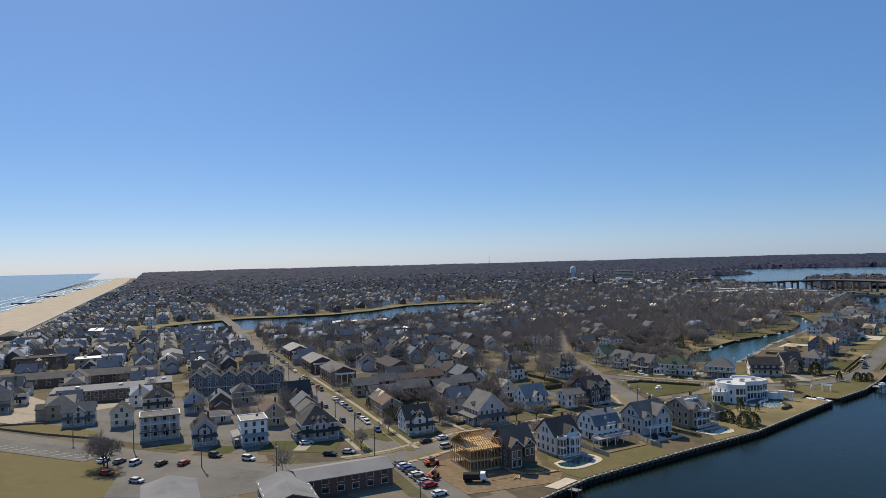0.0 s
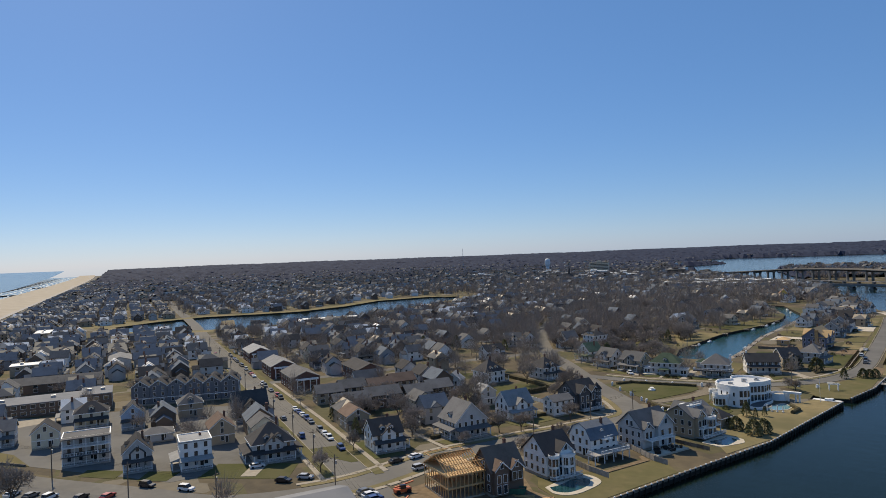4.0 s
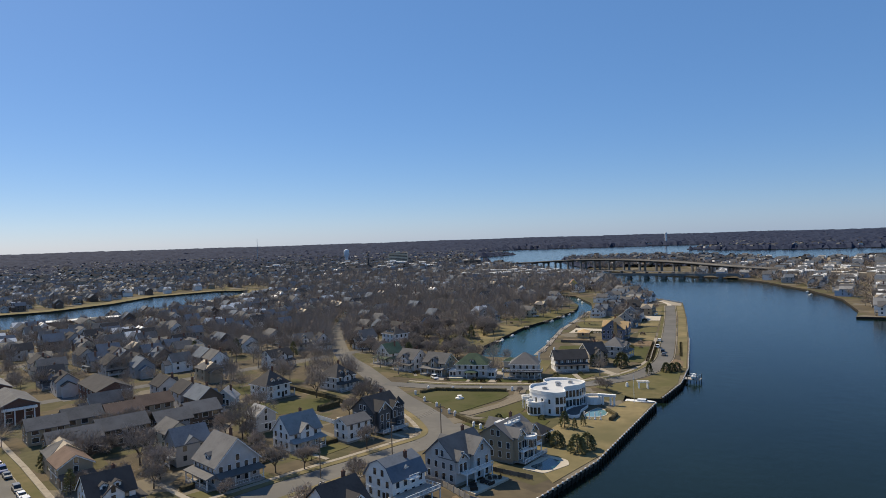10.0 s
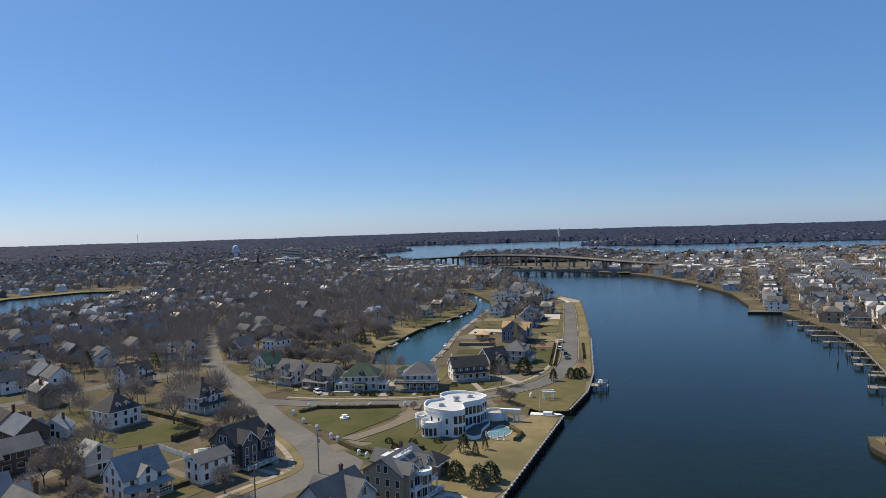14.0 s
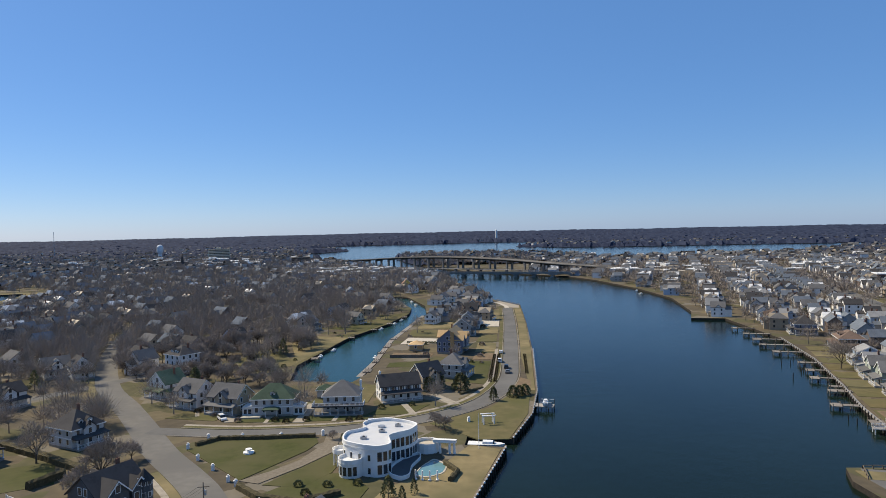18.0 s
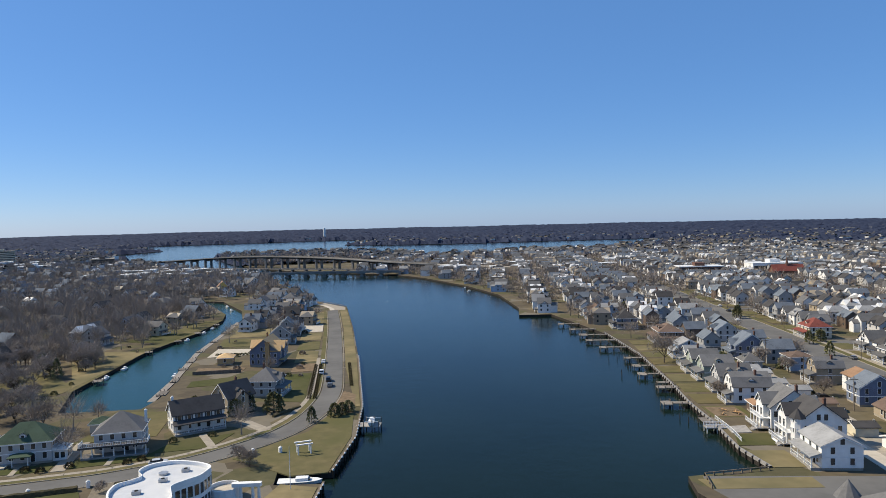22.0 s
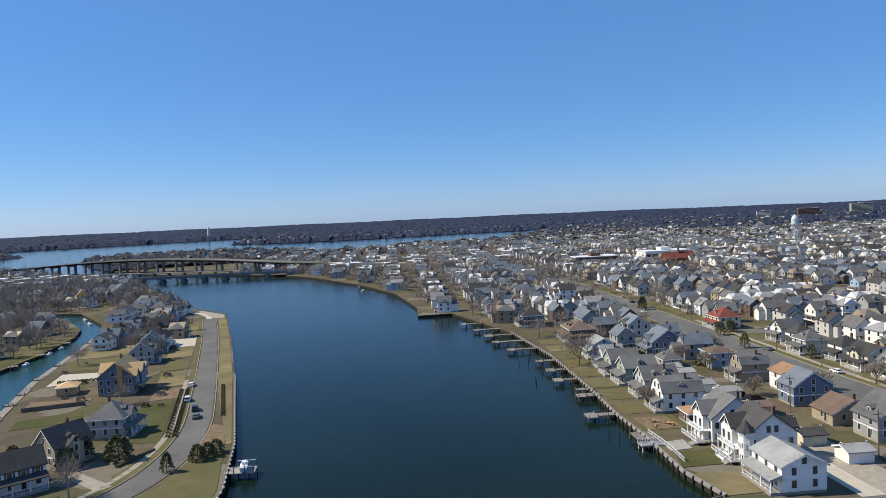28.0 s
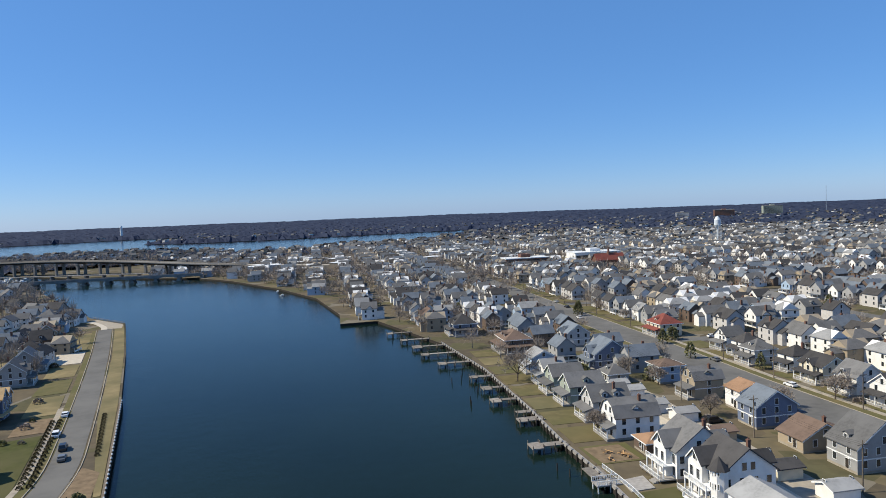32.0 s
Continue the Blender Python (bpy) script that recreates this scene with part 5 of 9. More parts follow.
def slab_block(x, y, turn, w, d, h, wall, roofmat, label, storeys=2, pitch=0.0, step=5, name="apartment_block"):
    """A long plain block, low-pitched or flat."""
    e = thing(name, pose(x, y, 0, 0, 0, turn), label, "building")
    for k in range(int(w / 8) + 1):
        q = pose(x, y, 0, 0, 0, turn) @ Vector((-w / 2 + 4 + k * 8, 0, 0))
        FOOT.append((q.x, q.y, d * 0.6))
    g = Geo().box(-w / 2, w / 2, -d / 2, d / 2, -0.1, h)
    if pitch:
        g.join(gable_fill(w, d, h, pitch, False))
        part("roof", roof_gable(w, d, h, pitch, 0.5, False), roofmat, e)
    else:
        part("roof", Geo().box(-w / 2 - 0.3, w / 2 + 0.3, -d / 2 - 0.3, d / 2 + 0.3, h, h + 0.35), roofmat, e)
        for q in (-0.25, 0.2):
            part("roof_unit", Geo().box(w * q - 0.9, w * q + 0.9, -0.8, 0.8, h + 0.35, h + 1.3), M_STEEL, e)
    part("wall", g, WALLS[wall], e)
    for s, ln, off in ((0, w, d / 2), (180, w, d / 2), (90, d, w / 2), (-90, d, w / 2)):
        for k in range(storeys):
            glaze(e, ln, pose(0, 0, 0, 0, 0, s) @ pose(0, -off, 0), 0.9 + k * h / storeys, "w", step)
    return e


for x, y, rf, words in ((-258, 140, "light", "brick apartment block with pale grey roof"), (-221, 119.5, "grey", "brick apartment block with white columns and grey roof"), (-206.5, 148.5, "dark", "brick apartment block at the back lot"),
                        (-311, 171, "light", "brick apartment block further along the street")):
    slab_block(x, y, TL, 26, 13, 6.2, "brick", ROOFS[rf], words, pitch=0.42, step=5)
    e = thing("portico", pose(x + 12.3, y - 7.4, 0, 0, 0, TB), "white columned portico of the brick block", "portico", "porticoes")
    for k in range(4):
        part("column", Geo().tube((-4.5 + k * 3, 0, 0), (-4.5 + k * 3, 0, 5.2), 0.25, 0.22, 8), M_TRIM, e)
    part("entablature", Geo().box(-5.4, 5.4, -0.5, 0.7, 5.2, 6.0), M_TRIM, e)
for x, y, ln, wl, rf, words in ((-181, 104, 22, "tan", "grey", "two-storey garden apartments with grey roof"), (-159, 95.5, 28, "brown", "grey", "long garden apartments with brown-grey roof"),
                                (-170, 125, 22, "tan", "brown", "two-storey garden apartments among bare trees"), (-145.5, 119, 21, "brown", "grey", "garden apartments with dark shingled walls")):
    for q in (-1, 1):
        c = pose(x, y, 0, 0, 0, TB) @ Vector((q * ln * 0.25, q * 1.1, 0))
        ga = slab_block(c.x, c.y, TB, ln * 0.5 + 0.3, 9, 5.2 + 0.3 * q, wl, ROOFS[rf], words, pitch=0.6, step=3.2)
        for k in range(2):
            part("dormer_vent", Geo().tube((0, 0, 5.9), (0, 0, 7.6), 0.16, 0.16, 6), M_STEEL, ga, "", pose((k - 0.5) * ln * 0.22, 1.6, 0))
        part("entry_porch", Geo().box(-1.4, 1.4, -5.6, -4.5, 2.5, 2.8), ROOFS["dark"], ga, "", pose(ln * 0.1, 0, 0))
house(-253, 166, TB, 11, 10, 2, "gable", "slate", "dark", 0.8, False, ("f",), 1, True, 4.5, label="slate blue house behind the brick blocks")
house(-471, 277, TL, 13, 11, 2, "gable", "ply", "ply", 0.7, True, (), 0, False, label="timber house being built beside the lake")
house(-455, 294, TL, 10, 9, 2, "gable", "aqua", "grey", 0.7, True, (), 0, False, label="teal house beside the lake")
slab_block(-289, 28, TB, 42, 19, 5.4, "brown", M_GREYROOF, "long low motel with pale grey flat roof", step=3.4)
slab_block(-275.5, 49.5, TB, 12, 20, 6.6, "brown", M_GREYROOF, "taller end of the motel with pale grey roof", step=3.4)
slab_block(-346, 44, 55, 84, 13, 4.6, "brown", ROOFS["grey"], "long low motel with grey pitched roof", pitch=0.4, step=6)
slab_block(-96, -4.5, 62, 26, 12, 4.7, "brick", M_GREYROOF, "brick garden apartment building with grey roof", pitch=0.22, step=4.0)
slab_block(-96.5, -24, -32, 20, 12, 4.4, "brick", M_GREYROOF, "low brick wing with grey roof and chimney", pitch=0.3, step=4.5)
slab_block(-118.5, -43, -31, 22, 13, 4.6, "brick", M_GREYROOF, "low brick block with pale grey roof", pitch=0.25, step=4.5)
slab_block(-421, 353, 50, 64, 13, 6, "brown", M_FLATROOF, "long lakeside building with white flat roof", step=7)
slab_block(-402, 82, TB, 22, 12, 6, "tan", M_FLATROOF, "low beach club with white roof", step=7)
slab_block(-432, 62, TB, 30, 14, 7, "brown", ROOFS["dark"], "dark two-storey beach motel", step=6)
slab_block(-372, 118, TL, 26, 12, 6, "pale", ROOFS["light"], "pale apartment block with low roof", pitch=0.3, step=6)
slab_block(-604, 186, TL, 34, 12, 6, "tan", M_FLATROOF, "low lakeside hall with white roof", step=7)
for k in range(6):
    p = Vector((-257.5, 54.5)) + Vector((0.68, 0.733)) * (3.75 + 7.5 * k) + Vector((-0.733, 0.68)) * 7
    house(p.x, p.y, 47, 8.2, 15, 3, "gable", "iron", "dark", 0.7, True, (), 1, False, label="dark grey townhouse in a terrace", group="terrace of townhouses", name="townhouse", step=2.8, sides="flr" if k in (0, 5) else "f")
e = thing("beach_pavilion", pose(-663, 136, 0, 0, 0, TL), "low domed beach pavilion with grey roof", "building")
part("wall", Geo().box(-16, 16, -8, 8, 0, 4), WALLS["brown"], e)
part("roof", roof_hip(32, 16, 4, 0.45), ROOFS["grey"], e)

# right bank
RW, RA = -105, 75
tc = house(101, 125, RW, 12, 12, 2, "hip", "grey", "grey", 0.8, True, (), 0, True, label="grey house with a conical turret at the street end")
tw = part("turret", lathe([(2.0, 0), (2.0, 7.2)], 10), WALLS["grey"], tc, "", pose(-4.6, -4.6, 0))
part("turret_roof", lathe([(2.5, 7.1), (0.05, 10.4)], 10), ROOFS["grey"], tw)
house(122, 164, RW, 12.6, 10.3, 2, "gable", "white", "light", 0.45, False, ("f",), 0, False, label="white house with shallow pale grey roof", step=3)
shore_house(129, 178.5, RW, 10, 11.5, "white", "dark", "white shore house with dark roof and turret", gables=((-0.2, 0.5),), turret=0.85, deck=2.4, pitch=0.75)
shore_house(131, 191.5, RW, 9.5, 12, "white", "grey", "white shore house with grey roof and balconies", gables=((0.0, 0.55),), deck=2.4, pitch=0.75)
house(133, 205.5, RW, 7.3, 6.9, 1, "hip", "brown", "orange", 0.45, True, (), 0, False, label="low cottage with orange-brown roof")
house(137, 218, RW, 9.7, 12.9, 2, "gambrel", "white", "grey", porches=("f",), dormers=1, label="white gambrel shore house with blue-grey side", step=2.8)
house(141, 232.5, RW, 9.2, 12.0, 2, "gable", "pale", "grey", 0.8, True, ("f",), 2, True, label="pale grey shore house with dormers", step=3)
house(145, 248.5, RW, 9.7, 12.0, 2, "gable", "sage", "grey", 0.7, True, ("f",), 1, False, label="green-grey shore cottage with grey roof")
house(147.5, 261, RW, 9.2, 11.2, 2, "gable", "sage", "grey", 0.7, True, ("f",), 0, False, label="sage shore cottage with grey roof")
house(150.5, 272.5, RW, 7.8, 8.6, 2, "gable", "white", "light", 0.6, True, ("f",), 0, True, label="white shore cottage with pale roof")
house(156, 288, RW, 10.7, 9.5, 2, "gable", "blue", "light", 0.5, False, ("f",), 0, False, label="pale blue shore house with light roof")
house(167, 324, RW, 16.5, 12.0, 2, "hip", "brown", "brown", 0.6, True, ("f", "r"), 2, False, label="large brown shingled house with wide porches")
house(167.5, 371, RW, 14.5, 12.0, 2, "hip", "slate", "dark", 0.8, True, ("f", "r"), 2, True, 5, label="dark blue house with many gables and porches")
house(166, 406, RW, 11.6, 9.5, 2, "gable", "cream", "brown", 0.7, False, ("f",), 1, False, 5, label="cream shore house with brown roof")
house(149, 464, RW, 10.7, 8.6, 2, "gable", "white", "light", 0.85, True, (), 0, False, label="white gabled house on the bulkhead corner")
house(179.5, 280, RW, 11.6, 14.6, 2, "gable", "slate", "blue", 0.7, False, ("f", "l"), 1, True, 6, label="slate blue house with white trim and porches", step=3)
house(168, 262, RW, 8.7, 7.7, 1, "hip", "grey", "grey", 0.8, True, (), 1, False, label="grey cottage with pointed hip roof")
house(193.5, 319, RW, 12.6, 11.2, 2, "gable", "pale", "blue", 0.7, False, ("f", "l"), 1, False, 4.5, label="pale blue-grey house with gables and porches", step=3)
house(171.5, 205.5, RW, 8.7, 12.9, 2, "gable", "slate", "blue", 0.65, False, ("b",), 0, False, label="slate blue house with blue-grey gable roof", step=3)
house(179, 218, RW, 7.8, 10.3, 2, "gable", "white", "orange", 0.4, False, ("b",), 0, False, label="white house with orange-tan roof")
house(178, 233.5, RW, 8.2, 10.3, 2, "gambrel", "tan", "grey", porches=("f",), dormers=1, label="tan barn-roofed cottage with dormer")
house(166.5, 189, RW, 9.7, 12.9, 1, "gable", "tan", "brown", 0.55, False, ("b",), 0, True, label="low tan bungalow with brown roof")
house(165.5, 175, RW, 9.7, 14.6, 2, "gable", "grey", "grey", 0.75, False, ("b",), 1, False, label="grey gabled house with white trim", step=3)
house(172, 160, RW, 9.7, 10.3, 2, "gable", "dark", "grey", 0.7, False, ("b",), 0, False, label="dark house beside the alley")
house(182, 253, RW, 9.7, 9.5, 2, "hip", "blue", "brown", 0.4, True, ("b",), 0, False, label="pale blue house with low brown roof")
house(238, 313, RW, 13.6, 11.2, 2, "hip", "cream", "red", 0.75, True, ("f",), 1, False, label="cream house with bright red tile roof", step=3)
house(225, 253, RW, 9.7, 9.5, 2, "hip", "pale", "grey", 0.75, True, ("f",), 1, False, label="pale house with grey pyramid roof", step=3)
house(221, 225, RW, 11.6, 10.3, 2, "gable", "cream", "dark", 0.6, False, ("f",), 0, True, 4.5, label="tan-trimmed house with dark roof and balcony", step=3)
house(217, 211, RW, 9.7, 10.3, 2, "gable", "white", "grey", 0.75, False, ("f",), 0, False, 4, label="white house with porch and grey gables", step=3)
house(213.5, 198, RW, 9.7, 10.3, 2, "gable", "white", "dark", 0.75, True, ("f",), 0, False, label="white gabled house on the avenue", step=3)
for k, (x, y, c, r) in enumerate(((145, 180, "cream", "dark"), (144.5, 167.5, "white", "light"), (161, 252, "white", "light"), (160, 244, "white", "light"), (155, 229, "white", "light"), (152, 203, "tan", "brown"), (156, 219, "white", "light"))):
    house(x, y, RW, 5.5, 6.5, 1, "gable", c, r, 0.35, True, (), 0, False, label="small back-lane garage with gabled roof", name="garage", sides="l", base=0.1, group="back-lane garages")

# ---- the white mansion on the point ----


def rounded(points, r, n=5):
    """A closed outline with its corners rounded."""
    out = []
    m = len(points)
    for i in range(m):
        p, a, b = Vector(points[i]), Vector(points[i - 1]), Vector(points[(i + 1) % m])
        u, w = (a - p).normalized(), (b - p).normalized()
        rr = min(r, (a - p).length * 0.45, (b - p).length * 0.45)
        for k in range(n + 1):
            t = k / n
            q = (p + u * rr) * (1 - t) ** 2 + p * 2 * t * (1 - t) + (p + w * rr) * t * t
            out.append((q.x, q.y))
    return out


def shrink(outline, k):
    cx, cy = sum(p[0] for p in outline) / len(outline), sum(p[1] for p in outline) / len(outline)
    return [(cx + (x - cx) * k, cy + (y - cy) * k) for x, y in outline]


def mansion():
    e = thing("mansion", Matrix(), "white stucco mansion with curved bays and flat roof", "house")
    FOOT.append((-32, 172, 13))
    FOOT.append((-18, 164, 10))
    plan = rounded([(-39.2, 165.6), (-38.2, 161), (-33.2, 157.8), (-28.6, 156.4), (-25.6, 158.6), (-26.8, 163.2), (-27.4, 165.8), (-25.0, 168.2), (-22.4, 170.2), (-20.6, 175.8), (-24.2, 179.2), (-29.8, 181.8),
                    (-34.6, 180.4), (-36.4, 176.6), (-34.2, 173.0), (-36.4, 170.8), (-38.8, 169.4)], 2.0, 6)
    h = 7.0
    part("wall", Geo().prism(plan, -0.1, h), M_STUCCO, e)
    part("cornice", ring(shrink(plan, 1.018), shrink(plan, 0.98), h - 0.25, h), M_TRIM, e)
    part("parapet", ring(shrink(plan, 1.012), shrink(plan, 0.968), h, h + 0.9), M_STUCCO, e)
    part("roof", Geo().prism(shrink(plan, 0.966), h + 0.02, h + 0.12), M_PALEROOF, e)
    for x, y in ((-33.6, 164.6), (-29.8, 170.4), (-26.2, 175.6)):
        u = part("roof_unit", Geo().box(x - 0.8, x + 0.8, y - 0.55, y + 0.55, h + 0.12, h + 0.8), M_STEEL, e)
        part("fan_grille", Geo().prism(circle(x, y, 0.4, 10), h + 0.8, h + 0.88), M_TYRE, u)
    part("skylight", Geo().prism(circle(-30.6, 174.8, 1.0, 14), h + 0.12, h + 0.6), M_STEEL, e)
    cx, cy, rt, zt = -35.8, 158.4, 2.9, 3.7
    tw = part("bay_tower", Geo().prism(circle(cx, cy, rt), -0.1, zt), M_STUCCO, e)
    part("balcony_floor", Geo().prism(circle(cx, cy, rt + 0.3), zt - 0.15, zt + 0.15), M_TRIM, tw)
    part("balcony_wall", ring(circle(cx, cy, rt + 0.25), circle(cx, cy, rt + 0.05), zt + 0.15, zt + 0.95), M_STUCCO, tw)
    tall, slim, arched = window_mesh(1.1, 2.3), window_mesh(0.75, 1.5), window_mesh(0.95, 2.2)
    for k in range(7):
        a = 150 + k * 25
        part("window", arched, None, tw, "", pose(cx + rt * math.cos(radians(a)), cy + rt * math.sin(radians(a)), 0.7, 0, 0, a + 90))
    sp = part("side_porch", Geo().prism(circle(-39.8, 166.4, 2.4, 14), 3.2, 3.5), M_TRIM, e)
    for a in (110, 160, 210, 250):
        part("column", Geo().tube((-39.8 + 2.1 * math.cos(radians(a)), 166.4 + 2.1 * math.sin(radians(a)), -0.1), (-39.8 + 2.1 * math.cos(radians(a)), 166.4 + 2.1 * math.sin(radians(a)), 3.2), 0.2, 0.17, 8), M_STUCCO, sp)
    part("porch_parapet", ring(circle(-39.8, 166.4, 2.4, 14), circle(-39.8, 166.4, 2.2, 14), 3.5, 4.3), M_STUCCO, sp)
    part("east_terrace", ring(circle(-18.6, 177.4, 3.4, 18), circle(-18.6, 177.4, 3.15, 18), -0.1, 2.6), M_STUCCO, e)
    part("terrace_floor", Geo().prism(circle(-18.6, 177.4, 3.15, 18), -0.1, 1.8), M_PALE, e)
    n = len(plan)
    seg, run = [], 0.0
    for i in range(n):
        a, b = Vector(plan[i]), Vector(plan[(i + 1) % n])
        seg.append((run, a, b))
        run += (b - a).length
    s, k = 0.9, 0
    while s < run - 0.6:
        r0, a, b = [q for q in seg if q[0] <= s][-1]
        d = (b - a).normalized() if (b - a).length > 1e-6 else Vector((1, 0))
        p = a + d * (s - r0)
        near_tower = (p - Vector((cx, cy))).length < rt + 0.2
        sea = p.x > -28.6 and p.y < 177
        for z in (0.7, 3.9):
            if not (near_tower and z < 3):
                part("window", tall if sea else slim, None, e, "", pose(p.x, p.y, z, 0, 0, math.degrees(math.atan2(d.y, d.x))))
        s += 1.45 if sea else 2.7
        k += 1
    t = thing("terrace", Matrix(), "dark curved terrace ringed by low white walls", "terrace")
    disc = rounded([(-26.2, 157.5), (-23, 154.8), (-21.2, 156.8), (-21.4, 163), (-19.6, 170), (-20.4, 173), (-24.2, 169), (-26.2, 163.6)], 1.6)
    part("floor", Geo().prism(disc, -0.1, 0.35), WALLS["dark"], t)
    part("low_wall", ring(shrink(disc, 1.05), disc, -0.1, 1.0), M_STUCCO, t)
    p = thing("swimming_pool", Matrix(), "pale blue garden pool with a curved white edge", "pool")
    shape = rounded([(-20, 158.4), (-16.8, 156.8), (-13.2, 159.8), (-12.6, 165.2), (-16.2, 169.6), (-18.8, 164)], 1.6)
    part("water", Geo().prism(shape, 0.0, 0.12), M_POOL, p)
    part("edge", ring(shrink(shape, 1.12), shape, 0.0, 0.22), M_PALE, p)
    a = thing("garden_arch", pose(-13.6, 174.8, 0, 0, 0, -8), "white garden arcade with columns", "arch")
    for x in (-2.6, -1.3, 1.3, 2.6):
        part("column", Geo().tube((x, 0, 0), (x, 0, 3.0), 0.35, 0.3, 10), M_STUCCO, a)
    part("lintel", Geo().prism(rounded([(-3.2, -0.6), (3.2, -0.6), (3.2, 0.7), (-3.2, 0.7)], 0.3), 3.0, 3.8), M_STUCCO, a)
    for k, (x, y) in enumerate(((-19.5, 155.5), (-17.8, 155), (-16, 154.8), (-14.2, 155))):
        c = thing("garden_column", pose(x, y, 0), "white column beside the pool", "column", "pool columns")
        part("shaft", Geo().tube((0, 0, 0.3), (0, 0, 2.4), 0.2, 0.17, 8), M_STUCCO, c)
        part("base", Geo().box(-0.35, 0.35, -0.35, 0.35, -0.1, 0.3), M_STUCCO, c)


mansion()


def pillar(x, y, s=1.0):
    e = thing("gate_pillar", pose(x, y, 0, 0, 0, 20), "white pillar with a domed cap at the lawn's edge", "pillar", "pillars round the lawn")
    part("shaft", Geo().box(-0.5 * s, 0.5 * s, -0.5 * s, 0.5 * s, -0.1, 1.5 * s), M_STUCCO, e)
    part("cap", Geo().prism(circle(0, 0, 0.62 * s, 10), 1.5 * s, 1.75 * s).prism(circle(0, 0, 0.35 * s, 10), 1.75 * s, 2.1 * s), M_STUCCO, e)


for x, y in ((-86.3, 178.8), (-84, 187.6), (-73.9, 188), (-62.6, 188.7), (-50.8, 191.3), (-79.3, 169.2), (-72.2, 161.8), (-65.1, 153.8), (-62.2, 151), (-52.6, 139.5), (-49.8, 137.4), (-15, 205), (-8, 205)):
    pillar(x, y, 0.82)


def hedge(points, w, h, label):
    v, f = [], []
    rg = random.Random(int(points[0][0] * 10))
    pts = []
    for a, b in zip(points, points[1:]):
        n = max(2, int((Vector(b) - Vector(a)).length / 0.9))
        pts += [tuple(Vector(a).lerp(Vector(b), i / n)) for i in range(n)]
    pts.append(points[-1])
    g = Geo()
    rows = []
    for i, p in enumerate(pts):
        a, b = Vector(pts[max(i - 1, 0)]), Vector(pts[min(i + 1, len(pts) - 1)])
        d = (b - a).normalized()
        n = Vector((-d.y, d.x))
        j = lambda k: rg.uniform(-k, k)
        rows.append([(p[0] + n.x * (q * w / 2 + j(0.12)), p[1] + n.y * (q * w / 2 + j(0.12)), z + (j(0.14) if z > 0 else 0)) for q, z in ((-1, -0.1), (-0.95, h * 0.8), (0, h), (0.95, h * 0.8), (1, -0.1))])
    for r in rows:
        v += r
    for i in range(len(rows) - 1):
        f += [(i * 5 + k, i * 5 + k + 1, i * 5 + k + 6, i * 5 + k + 5) for k in range(4)]
    f += [(4, 3, 2, 1, 0), tuple(len(v) - 5 + k for k in range(5))]
    tagged(part("hedge", g.add(v, f), M_HEDGE), label, "hedge")


hedge([(-85, 181), (-80.5, 186.8), (-66, 187.6), (-52.6, 189.6)], 1.2, 1.3, "dark clipped hedge round the lawn")
hedge([(-61, 149.6), (-54, 143), (-44, 140), (-36, 146)], 1.6, 1.5, "dark overgrown hedge below the drive")
hedge([(-141.5, 180), (-124, 171), (-105.5, 160)], 2.2, 1.9, "tall brown hedge between two gardens")
hedge([(-112, 148), (-108.5, 157)], 1.6, 2.2, "dark evergreen hedge beside the pool")
hedge([(-12, 240), (-4, 250)], 1.0, 0.8, "yellow-green low hedge beside the road")
hedge([(-109, 70), (-98, 100)], 1.2, 1.2, "bare hedge along the front road")
hedge([(-94, 106), (-88, 120), (-80, 130)], 1.2, 1.2, "trimmed winter hedge beside the walk")
hedge([(-13, 166), (-9.5, 160), (-11, 154)], 1.2, 1.3, "curved hedge beside the pool")
f = thing("fountain", pose(-67.4, 174.8, 0.14), "small white tiered fountain on the lawn", "fountain")
part("basin", Geo().prism(circle(0, 0, 1.5), 0, 0.4), M_STUCCO, f)
part("bowl", Geo().prism(circle(0, 0, 0.5), 0.4, 1.0).prism(circle(0, 0, 0.9), 1.0, 1.2), M_STUCCO, f)

# ---- timber frame of the house being built ----


